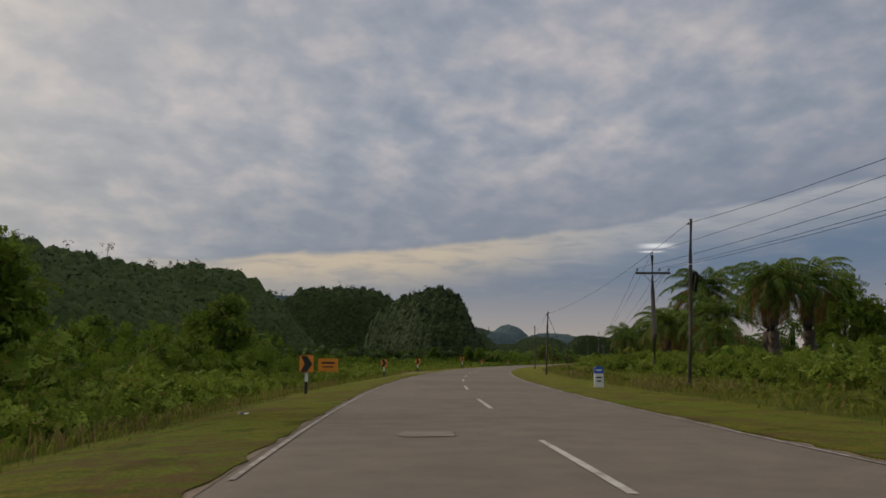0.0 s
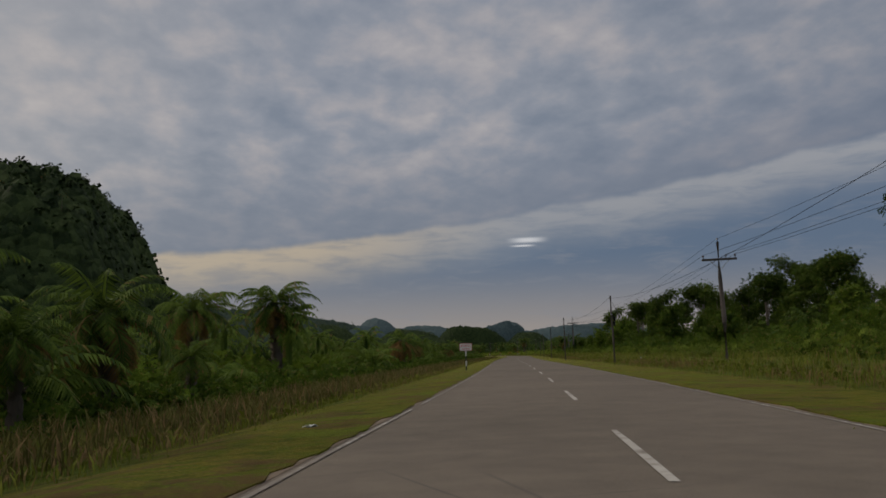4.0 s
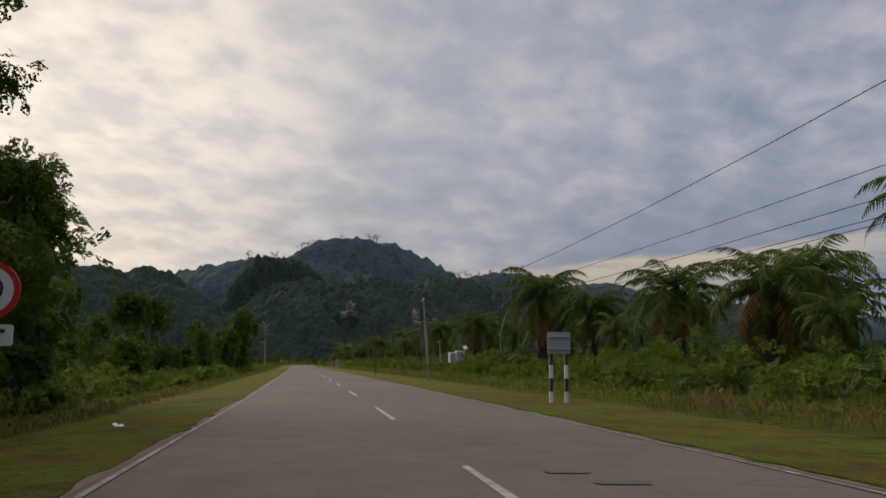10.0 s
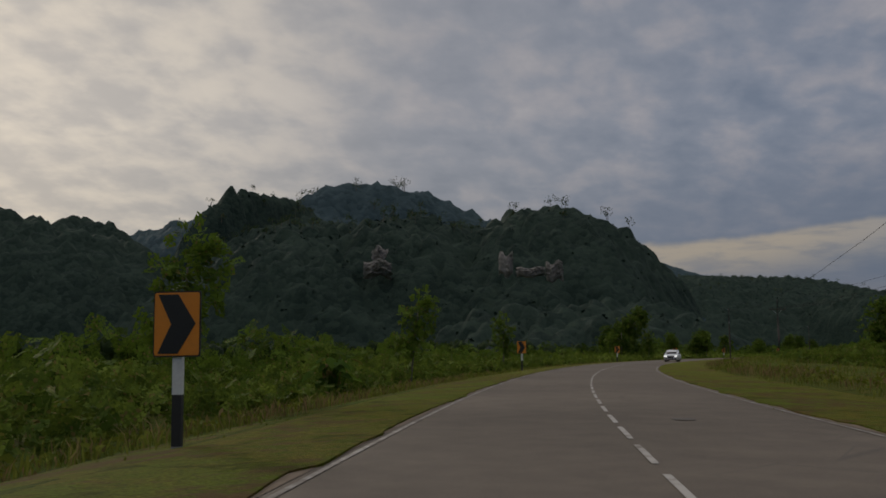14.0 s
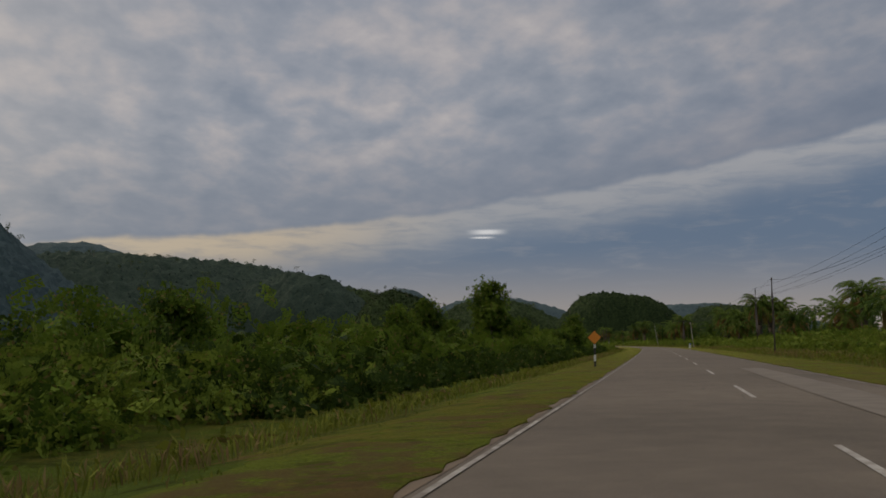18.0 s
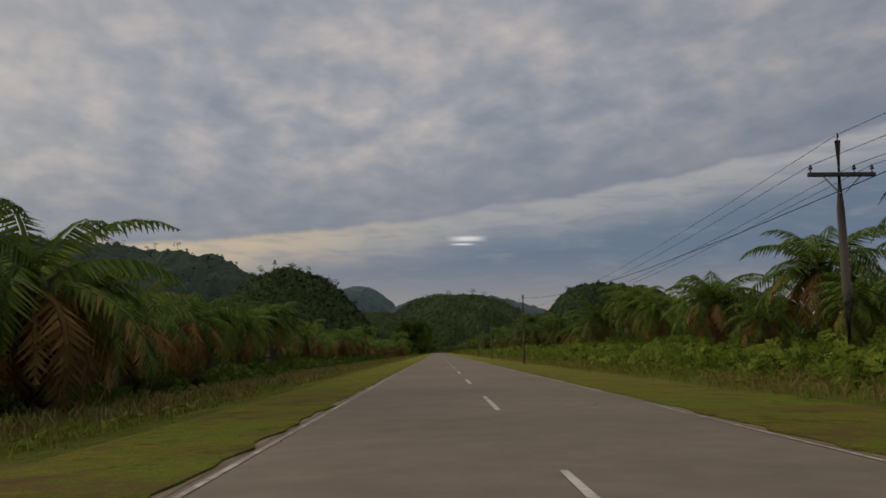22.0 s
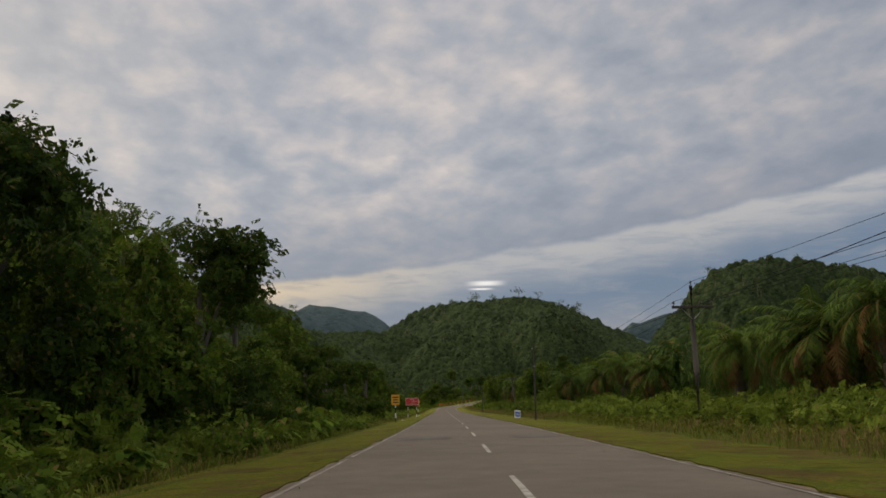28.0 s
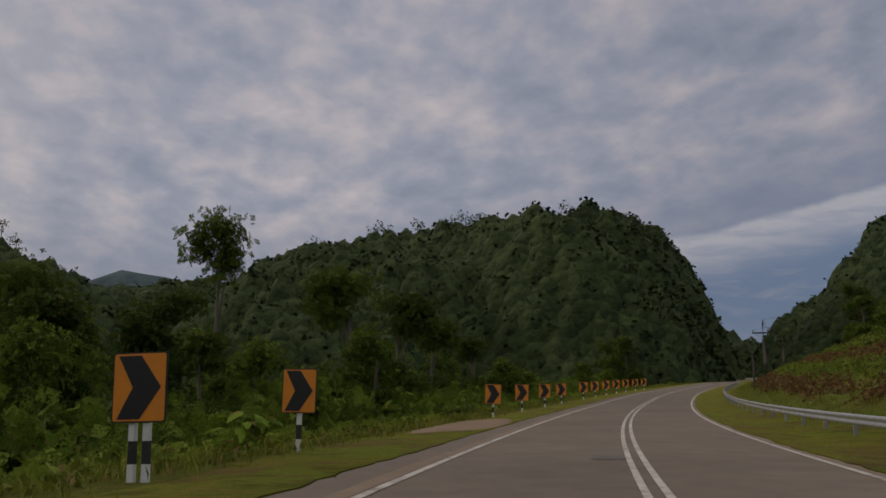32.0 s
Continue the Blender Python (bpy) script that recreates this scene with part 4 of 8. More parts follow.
def oil_palm(seed, high, label, fronds=26, long=4.4, dry=0, single=False, crown_mat=None):
    """Trunk, crown of arching fronds and, on old ones, a skirt of dry fronds."""
    palm = thing("oil_palm", Matrix.Identity(4), label, "oil palm", "oil palms along the road")
    if high > 0.8:
        part("trunk", palm_trunk(high, seed), PALM_BARK, palm, smooth=True)
    if single:
        rng = np.random.default_rng(seed)
        shapes = []
        for j in range(6):
            v, f = frond_mesh_data(rng, 0.0, 1.12 - 0.31 * j, long, 0.78 + 0.05 * j, 30)
            shapes.append(mesh_of("frond", np.array(v), f, LEAF_PALM))
        for i in range(fronds):
            part("frond", shapes[min(5, int(6 * i / fronds))], LEAF_PALM, palm, at=pose(0, 0, high * K, rng.uniform(-6, 6), rng.uniform(-6, 6), i * 137.5))
    else:
        part("crown", palm_crown(seed, fronds, long, (0, 0, high), mat=crown_mat), LEAF_PALM, palm)
    if dry:
        part("dry_fronds", palm_crown(seed + 50, dry, long * 0.85, (0, 0, high - 0.2), -0.9, 0.15, LEAF_DRY, "dry_fronds", 15), LEAF_DRY, palm, "brown dry hanging fronds")
    return palm


def broad_tree(name, seed, high, wide, clumps, count, label, category="tree", mat=None, low=0.45, long=0.85, leaf=0.75, thick=0.2, group="", tall=False, droop=0.35):
    rng = np.random.default_rng(seed)
    tree = thing(name, Matrix.Identity(4), label, category, group)
    a = rng.uniform(0, 6.28, clumps)
    u = rng.uniform(0, 1, clumps)
    z = high * (low + (0.95 - low) * u)
    bulge = np.sin(np.pi * np.clip((0.12 + 0.80 * u) if not tall else 0.25 + 0.55 * u, 0, 1))
    r = np.sqrt(rng.uniform(0.1, 1, clumps)) * wide * 0.40 * bulge
    centres = np.stack([r * np.cos(a), r * np.sin(a), z], 1)
    size = rng.uniform(0.16, 0.27, clumps) * wide
    heads = centres[:5] * np.array([0.8, 0.8, 0.95])
    part("trunk", trunk_and_limbs(rng, high * 0.72, thick, heads), BARK, tree, smooth=True)
    part("crown", foliage("crown", rng, centres, size, count, long, leaf, mat or LEAF_BROAD, core=0.64, droop=droop), mat or LEAF_BROAD, tree)
    return tree


def vine_tree(seed, high, wide, label):
    """A tall stem draped all over with climbers that hang down in ropes."""
    rng = np.random.default_rng(seed)
    tree = thing("vine_covered_tree", Matrix.Identity(4), label, "tree", "trees hung with climbers")
    n = 15
    u = np.linspace(0.08, 1, n)
    a = rng.uniform(0, 6.28, n)
    r = wide * 0.26 * (0.5 + rng.uniform(0, 1, n)) * np.where(u > 0.75, 1.25, 0.9)
    centres = np.stack([r * np.cos(a), r * np.sin(a), u * high * 0.93], 1)
    size = wide * rng.uniform(0.24, 0.36, n)
    part("trunk", trunk_and_limbs(rng, high * 0.85, 0.28, centres[-4:]), BARK, tree, smooth=True)
    part("crown", foliage("crown", rng, centres, size, 90, 0.58, 0.46, LEAF_BROAD, core=0.66, droop=0.9), LEAF_BROAD, tree)
    # hanging ropes of leaves
    m = 20
    a = rng.uniform(0, 6.28, m)
    pts, spread = [], []
    for i in range(m):
        k = rng.integers(n // 2, n)
        top = centres[k] + size[k] * np.array([math.cos(a[i]), math.sin(a[i]), 0.1])
        for j in range(6):
            pts.append(top + np.array([0, 0, -0.42 * j]))
            spread.append(0.16)
    part("climber_curtain", foliage("climber_curtain", rng, pts, spread, 4, 0.55, 0.4, LEAF_BROAD, core=0, droop=1.2), LEAF_BROAD, tree)["kind"] = "stuff"
    return tree


def dead_tree(m):
    """A bare bleached trunk with broken boughs and a fern nest high up."""
    tree = thing("dead_tree", m, "tall bare bleached dead tree with broken boughs", "dead tree")
    bm = bmesh.new()
    tapered(bm, [(0, 0, -0.4), (0.1, 0, 2.5), (0.0, 0.1, 6), (0.15, 0, 9), (0.05, 0, 13.2)], [0.42, 0.34, 0.27, 0.2, 0.06])
    part("trunk", bm, DEAD_WOOD, tree, smooth=True)
    for z, side, out, up in ((6.6, -1, 1.9, 0.4), (9.2, 1, 1.2, 2.8), (9.4, -1, 1.0, 3.2), (10.5, 1, 2.6, 1.7), (10.2, -1, 2.9, 1.8), (8.2, 1, 1.6, 0.9), (11.4, -1, 1.4, 1.0)):
        bm = bmesh.new()
        tapered(bm, [(0.05, 0, z), (side * out * 0.5, 0.2, z + up * 0.65), (side * out, 0.1, z + up)], [0.13, 0.09, 0.025], 5)
        tapered(bm, [(side * out * 0.5, 0.2, z + up * 0.65), (side * out * 0.62, -0.3, z + up * 1.05)], [0.06, 0.015], 4)
        tapered(bm, [(side * out * 0.75, 0.15, z + up * 0.82), (side * (out + 0.35), 0.5, z + up * 0.8)], [0.045, 0.012], 4)
        part("bough", bm, DEAD_WOOD, tree, smooth=True)
    rng = np.random.default_rng(3)
    part("fern_nest", foliage("fern_nest", rng, [(0.15, 0, 8.3), (0.3, 0.1, 8.9)], [0.45, 0.4], 60, 0.6, 0.2, LEAF_SHRUB, core=0.6), LEAF_SHRUB, tree, "green fern growing on the dead trunk")
    return tree


def sapling(seed, high, label):
    """A thin pole of a tree with a sparse head."""
    rng = np.random.default_rng(seed)
    tree = thing("young_tree", Matrix.Identity(4), label, "young tree", "young trees beside the road")
    n = 7
    z = np.linspace(0.45, 0.98, n) * high
    centres = np.stack([rng.normal(0, 0.5, n), rng.normal(0, 0.5, n), z], 1)
    part("trunk", trunk_and_limbs(rng, high * 0.9, 0.09, centres[:5]), BARK, tree, smooth=True)
    part("crown", foliage("crown", rng, centres, rng.uniform(0.6, 0.95, n), 30, 0.75, 0.6, LEAF_BROAD, core=0.4), LEAF_BROAD, tree)
    return tree


# ---- plants: one of each kind; all others are copies ----

class Nursery:
    """Keeps the first plant of each kind; the first call places it, the next ones copy it."""

    def __init__(self):
        self.kinds = {}

    def grow(self, kind, makers, m, rng):
        made = self.kinds.setdefault(kind, [])
        i = int(rng.integers(0, len(makers)))
        while len(made) < len(makers):
            made.append(None)
        if made[i] is None:
            made[i] = makers[i]()
            made[i].matrix_basis = m
            return made[i]
        return copy_thing(made[i], m)


def shrub_thing(label, **given):
    def make():
        shrub = tagged(new("shrub"), label, "shrub", "shrubs along the verge")
        mat = given.get("mat") or LEAF_SHRUB
        part("leaves", shrub_mesh(**given), mat, shrub)
        rng = np.random.default_rng(given["seed"] + 7)
        wide, high = given.get("wide", 4.4), given.get("high", 2.0)
        for i in range(3):
            a, bm = 2.1 * i + rng.uniform(-0.5, 0.5), bmesh.new()
            dx, dy = math.cos(a) * wide * 0.2, math.sin(a) * wide * 0.2
            tapered(bm, [(dx * 0.15, dy * 0.15, -0.3), (dx * 0.5, dy * 0.5, high * 0.35), (dx, dy, high * 0.78)], [0.05, 0.038, 0.012], 5)
            part("stem", bm, BARK, shrub, smooth=True)
        return shrub
    return make


def clump_thing(seed, high):
    def make():
        return tagged(new("big_leaf_shrub", big_leaf_mesh(seed, high)), "bright green shrub with large drooping leaves", "shrub", "large-leaved shrubs along the verge")
    return make


MAKERS = {
    "shrub": [shrub_thing("dense green shrub tangled with creepers", seed=21), shrub_thing("low spreading green shrub with pale young leaves", seed=22, wide=5.2, high=1.7, clumps=7),
              shrub_thing("rounded green shrub with small leaves", seed=23, wide=3.8, high=2.3, long=0.5, leaf=0.4, count=38)],
    "low": [shrub_thing("low mat of green creepers on the bank", seed=31, wide=4.6, high=1.05, clumps=7, count=28, long=0.52), shrub_thing("ragged low weeds with small leaves", seed=32, wide=4.0, high=0.9, clumps=7, count=28, long=0.5, leaf=0.36)],
    "dark_shrub": [shrub_thing("dark green shrub under the trees", seed=41, wide=4.6, high=2.6, mat=LEAF_BROAD), shrub_thing("tangled dark shrub with drooping shoots", seed=42, wide=5.0, high=2.2, clumps=6, mat=LEAF_BROAD)],
    "bracken": [shrub_thing("dry reddish-brown bracken", seed=51, wide=4.0, high=1.0, clumps=7, count=36, long=0.55, leaf=0.18, mat=LEAF_FERN)],
    "big_leaf": [clump_thing(61, 2.3), clump_thing(62, 1.7)],
    "tree": [lambda: broad_tree("broadleaf_tree", 71, 8.0, 6.5, 17, 70, "bushy green broadleaf tree with a rounded crown", low=0.3, long=0.58, leaf=0.46),
             lambda: broad_tree("broadleaf_tree", 72, 8.5, 5.5, 17, 70, "upright green broadleaf tree with an open crown", low=0.4, long=0.58, leaf=0.46),
             lambda: broad_tree("broadleaf_tree", 73, 7.0, 7.0, 17, 70, "spreading broadleaf tree with layered leaves", low=0.45, long=0.58, leaf=0.46)],
    "forest": [lambda: broad_tree("forest_tree", 81, 13.0, 8.5, 24, 84, "tall dark forest tree leafy to the ground", mat=LEAF_DARK, low=0.08, long=0.60, leaf=0.46, thick=0.3, tall=True),
               lambda: broad_tree("forest_tree", 82, 15.0, 8.0, 24, 84, "tall dark forest tree with climbers", mat=LEAF_DARK, low=0.10, long=0.60, leaf=0.46, thick=0.3, tall=True, droop=0.8),
               lambda: broad_tree("forest_tree", 83, 12.0, 7.5, 23, 84, "leafy forest tree at the wood's edge", mat=LEAF_BROAD, low=0.06, long=0.60, leaf=0.46, thick=0.28, tall=True)],
    "vine": [lambda: vine_tree(91, 10.5, 4.6, "tall tree smothered in hanging green climbers"), lambda: vine_tree(92, 9.5, 5.2, "leafy column of climbers over a tall stem")],
    "sapling": [lambda: sapling(101, 7.0, "slender young tree with a sparse crown"), lambda: sapling(102, 5.5, "thin young tree with pale leaves")],
    "palm": [lambda: oil_palm(111, 5.2, "mature oil palm with arching green fronds", 34, 4.1, 9), lambda: oil_palm(112, 4.4, "oil palm with a skirt of dry fronds", 30, 4.0, 13),
             lambda: oil_palm(113, 6.3, "tall oil palm with a rough trunk", 32, 3.9, 10)],
    "near_palm": [lambda: oil_palm(121, 5.4, "tall oil palm with arching fronds by the road", 30, 3.8, 8, True), lambda: oil_palm(122, 4.8, "oil palm with bright upright fronds", 28, 3.7, 6, True)],
    "young_palm": [lambda: oil_palm(131, 0.5, "young trunkless oil palm with low fronds", 26, 3.6), lambda: oil_palm(132, 0.9, "squat oil palm with fronds from the ground", 28, 3.8, 6)],
    "dry_palm": [lambda: oil_palm(141, 3.2, "oil palm with many brown hanging fronds", 15, 4.0, 24), lambda: oil_palm(142, 4.0, "half-dead oil palm with rusty fronds", 13, 4.0, 24)],
}
NURSERY = Nursery()


def plant(kind, s, lat, scale, rng, z=None, sink=0.12, slim=1.0):
    x, y, _ = place(s, lat)
    zz = float(ground_level(s, lat)) - sink if z is None else z
    m = pose(float(x) * K, float(y) * K, zz * K, rng.uniform(-4, 4), rng.uniform(-4, 4), rng.uniform(0, 360)) @ Matrix.Diagonal((scale * slim * rng.uniform(0.9, 1.1), scale * slim * rng.uniform(0.9, 1.1), scale, 1))
    return NURSERY.grow(kind, MAKERS[kind], m, rng)


def belt(seed, kinds, lo, hi, near, far, step, small, large):
    """Plants along the road from station lo to hi, between two distances from the centre line."""
    rng = np.random.default_rng(seed)
    if any("palm" in kind for kind in kinds):
        step *= 2.0
    s = lo + rng.uniform(0, step)
    while s < hi:
        kind = kinds[int(rng.integers(0, len(kinds)))]
        plant(kind, s, rng.uniform(near, far), rng.uniform(small, large) * (1.22 if kind in TALL else 1.03), rng)
        s += step * rng.uniform(0.65, 1.35)


# kinds that rise above the undergrowth
TALL = ("tree", "vine", "palm", "young_palm", "dry_palm", "sapling", "forest", "near_palm")


# ---- undergrowth, too dense to count: banks of leafy clumps along the road ----
def wave(s, size, seed):
    return 0.5 + 0.5 * bumps(np.asarray(s, float), np.zeros_like(np.asarray(s, float)) + seed * 3.1, size, seed)


def thicket(seed, lo, hi, near, high, mats, rows=3, step=1.3, leaf=(0.60, 0.50), count=16, name="undergrowth", label="tangled green undergrowth behind the verge"):
    """A bank of shrubs and creepers: rows of clumps that rise away from the road."""
    rng = np.random.default_rng(seed)
    side = -1 if near < 0 else 1
    pts, spread = [], []
    n = int((hi - lo) / step)
    st = lo + (np.arange(n) + rng.uniform(0, 1, n)) * step
    swell = 0.55 + 0.75 * wave(st, 7, seed) * (0.6 + 0.6 * wave(st, 23, seed + 1))
    edge = 1.1 * wave(st, 11, seed + 2) + rng.uniform(-0.3, 0.5, n)
    for r in range(rows):
        lat = near + side * (edge + r * (0.55 + 0.42 * high) + rng.uniform(-0.25, 0.25, n))
        h = high * swell * (0.42 + 0.58 * min(1.0, (r + 0.6) / (rows - 0.4))) * rng.uniform(0.75, 1.2, n)
        keep = rng.uniform(0, 1, n) < 0.9
        x, y, _ = place(st, lat)
        z = ground_level(st, lat)
        size = np.clip(0.52 * h, 0.22, 1.25)
        for layer in range(5):
            at = h - size - layer * 1.55 * size
            fits = keep & (at > 0.1 if layer else at > -9)
            off = rng.normal(0, 0.22, (n, 2)) * size[:, None]
            pts.append(np.stack([x + off[:, 0], y + off[:, 1], z + np.maximum(at, 0.12)], 1)[fits])
            spread.append(size[fits])
    pts, spread = np.vstack(pts), np.concatenate(spread)[:, None]
    lv, lf = leaves(rng, pts, spread, count, leaf[0], leaf[1], 0.3)
    # inner leaves, with shade in their colour wherever mats holds a darker green
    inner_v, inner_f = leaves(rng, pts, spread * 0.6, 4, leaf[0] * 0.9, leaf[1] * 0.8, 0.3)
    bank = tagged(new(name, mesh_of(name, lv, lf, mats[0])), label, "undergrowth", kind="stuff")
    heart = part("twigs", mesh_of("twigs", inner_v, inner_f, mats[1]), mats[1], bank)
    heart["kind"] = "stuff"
    return bank


GREEN, DIM, RUST, DEEP = (LEAF_SHRUB, INNER_SHADE), (LEAF_BROAD, DEEP_INNER_SHADE), (LEAF_FERN, LEAF_FERN), (LEAF_DARK, DEEP_INNER_SHADE)
for i, (lo, hi, near, high, mats) in enumerate((
    (-60, 45, -8.8, 1.35, GREEN), (45, 215, -10.5, 0.9, GREEN), (90, 330, -17, 1.0, GREEN), (90, 330, -26, 1.1, DIM), (215, 320, -9.8, 1.0, GREEN), (318, 412, -9.8, 2.0, GREEN), (410, 842, -13.6, 1.3, DIM), (840, 1012, -12.6, 1.7, DIM),
    (1010, 1172, -11.0, 0.95, RUST), (1140, 1270, -10.8, 2.3, DIM), (1255, 1450, -11.2, 1.5, GREEN), (1440, 1690, -9.8, 1.25, GREEN), (1690, 1900, -9.8, 1.9, GREEN), (1890, 2032, -9.2, 2.0, GREEN),
    (2030, 2300, -12.0, 2.0, GREEN), (2290, 2472, -11.2, 1.9, DEEP), (2470, 2600, -9.0, 2.3, GREEN), (2590, 2760, -9.2, 2.5, GREEN),
)):
    thicket(500 + i, lo, hi, near, high, mats)
# DEEP at 2750-3240 paints the shade under the palms as darker leaves
for i, (lo, hi, near, high, mats) in enumerate((
    (2750, 3240, -13.6, 1.3, DEEP), (2755, 3235, -16.0, 2.1, DEEP), (3235, 3600, -7.9, 2.0, GREEN), (3235, 3600, -9.4, 3.2, DIM), (3590, 3740, -9.0, 2.2, GREEN), (3730, 3936, -9.8, 1.8, GREEN), (3930, 4300, -11.0, 0.8, GREEN),
    (-60, 230, 12.0, 1.7, GREEN), (225, 420, 13.0, 1.9, GREEN), (400, 860, 15.0, 1.4, GREEN), (850, 1120, 12.0, 1.6, GREEN), (1115, 1500, 10.6, 1.9, GREEN), (1480, 1730, 11.0, 1.8, GREEN),
    (1720, 2280, 14.0, 1.2, GREEN), (2270, 2640, 11.5, 1.8, GREEN), (2630, 3480, 9.8, 1.5, GREEN), (3470, 3680, 11.0, 1.6, GREEN), (3660, 3800, 10.8, 2.6, GREEN), (3785, 3905, 11.0, 2.8, DIM), (3890, 3990, 11.5, 2.0, GREEN),
)):
    thicket(530 + i, lo, hi, near, high * 0.88, mats)
# taller, darker growth that closes the view behind it
for i, (lo, hi, near, high) in enumerate((
    (-60, 90, -15, 4.2), (90, 320, -36, 2.4), (300, 430, -15, 3.6), (420, 1010, -22, 2.4), (885, 990, -14.5, 3.0), (1000, 1150, -18, 3.2), (1130, 1300, -15, 5.5), (1300, 1420, -16, 3.6), (1420, 1720, -20, 2.2), (1720, 1960, -17, 2.8), (1950, 2300, -15, 3.6),
    (2290, 2760, -14, 3.6), (2750, 3240, -20, 2.8), (3230, 3505, -11.8, 6.5), (3500, 3650, -11.8, 4.5), (3600, 3780, -15, 4.5), (3780, 4300, -20, 4.0),
    (-60, 420, 19, 2.2), (400, 870, 24, 3.6), (850, 1740, 18, 2.0), (1720, 2290, 22, 2.4), (2280, 2650, 18, 2.4), (2640, 3480, 15.5, 2.4), (3470, 3690, 17, 2.4), (3660, 4000, 16, 5.5),
)):
    thicket(560 + i, lo, hi, near, high, DIM, 3, 2.3, (1.0, 0.85), 15, "thicket", "dark dense growth under palms and trees")

# ragged brown and green weeds on the slope of the last cutting
for i, (lo, hi, near, high, mats) in enumerate(((3990, 4260, 9.6, 0.6, RUST), (3990, 4260, 12.0, 0.8, GREEN), (3985, 4260, 15.5, 0.9, RUST), (3985, 4270, 19.5, 1.0, GREEN), (3985, 4270, 24.5, 1.1, RUST))):
    thicket(590 + i, lo, hi, near, high, mats, 3, 1.5, (0.42, 0.24), 14, "scrub", "ragged brown and green scrub on the bank")

# low weeds that soften the edge of the mown grass
for i, (lo, hi, near) in enumerate(((-40, 1150, -7.9), (1150, 2600, -7.9), (2600, 4250, -7.7), (-40, 1150, 8.2), (1150, 2600, 8.2), (2600, 4000, 8.2))):
    thicket(600 + i, lo, hi, near, 0.32, (LEAF_WEED, LEAF_WEED), 2, 1.3, (0.26, 0.095), 10, "weeds", "low green and straw-coloured weeds at the verge's edge")

# ---- plants that can be told apart, left of the road ----
S, L, D, B, BL = "shrub", "low", "dark_shrub", "bracken", "big_leaf"
belt(201, [S, "tree", "sapling", D], -50, 70, -18, -13, 5, 0.62, 0.8)
belt(202, ["tree", "tree"], -40, 95, -30, -19, 8, 0.6, 0.75)
belt(203, [S, BL, D], 90, 330, -20, -9.5, 14, 0.6, 0.9)
belt(204, ["tree", D], 260, 420, -60, -26, 14, 0.6, 0.9)
belt(205, [S, BL, D], 318, 412, -12, -9.5, 9, 0.7, 0.95)
belt(206, ["palm", "tree", "young_palm"], 335, 430, -22, -13, 7, 0.7, 0.9)
belt(207, ["palm", "young_palm", "young_palm", "dry_palm"], 420, 830, -24, -15.5, 11, 0.75, 1.0)
belt(208, ["young_palm"], 845, 1000, -20, -14, 5, 0.65, 0.8)
belt(209, ["palm", "young_palm"], 1020, 1150, -20, -14, 9, 0.8, 1.0)
belt(210, ["forest", "vine", "forest"], 1135, 1290, -15.5, -11.0, 6, 0.68, 0.86)
belt(211, ["young_palm", D], 1140, 1200, -11, -9.6, 9, 0.8, 1.0)
belt(212, ["tree", "vine", "forest", "tree"], 1314, 1392, -21, -13.5, 6, 0.46, 0.58)
belt(213, [S, BL, S], 1255, 1690, -13, -9.6, 16, 0.6, 0.9)
belt(214, [S, BL, S, "sapling"], 1690, 2030, -16, -9.8, 13, 0.7, 1.0)
belt(215, ["tree", D, S], 1965, 2130, -22, -12.5, 9, 0.55, 0.8)
belt(216, [S, D, D], 2100, 2400, -20, -11.5, 11, 0.6, 0.85)
belt(232, ["tree"], 2310, 2400, -22, -15, 22, 0.5, 0.6)
belt(217, ["tree", D, "sapling", "tree"], 2400, 2560, -21, -13.5, 8, 0.48, 0.6)
belt(218, [BL, BL, S], 2470, 2600, -11, -9.0, 6, 0.9, 1.2)
belt(219, ["tree", D, S], 2580, 2780, -22, -11, 9, 0.65, 0.85)
belt(220, ["dry_palm", "dry_palm", "palm", "dry_palm"], 2740, 3230, -21, -14.5, 5.5, 0.62, 0.86)
belt(221, ["forest", "forest", "vine"], 3235, 3478, -13.5, -10.0, 5.0, 1.0, 1.22)
belt(230, ["forest", "forest", "vine"], 3482, 3546, -14.5, -10.8, 4.0, 0.66, 0.8)
belt(234, ["forest", "forest", "vine"], 3549, 3573, -14.5, -11.5, 4.0, 0.66, 0.74)
belt(233, ["forest", "forest", "vine"], 3549, 3640, -14.5, -11.4, 4.2, 0.42, 0.53)
belt(222, ["forest"], 3240, 3480, -24, -15, 10, 1.0, 1.2)
belt(231, ["forest"], 3500, 3650, -24, -16, 11, 0.75, 0.95)
belt(223, [D, BL, BL], 3240, 3600, -8.6, -7.8, 10, 0.75, 1.0)
belt(224, ["forest", "tree", "vine", "tree"], 3640, 3700, -17, -10.8, 7, 0.5, 0.66)
belt(225, ["tree", "sapling", D, "vine"], 3650, 3790, -24, -11, 7, 0.45, 0.68)
belt(226, [S, "sapling", BL], 3730, 3935, -16, -10, 9, 0.7, 1.0)
belt(227, ["sapling", "tree", D], 3780, 4030, -40, -18, 9, 0.7, 1.0)
belt(228, [BL, S], 3930, 4250, -13, -10, 16, 0.6, 0.9)
belt(229, ["tree", "forest", "tree"], 3980, 4320, -48, -20, 8, 0.7, 1.0)

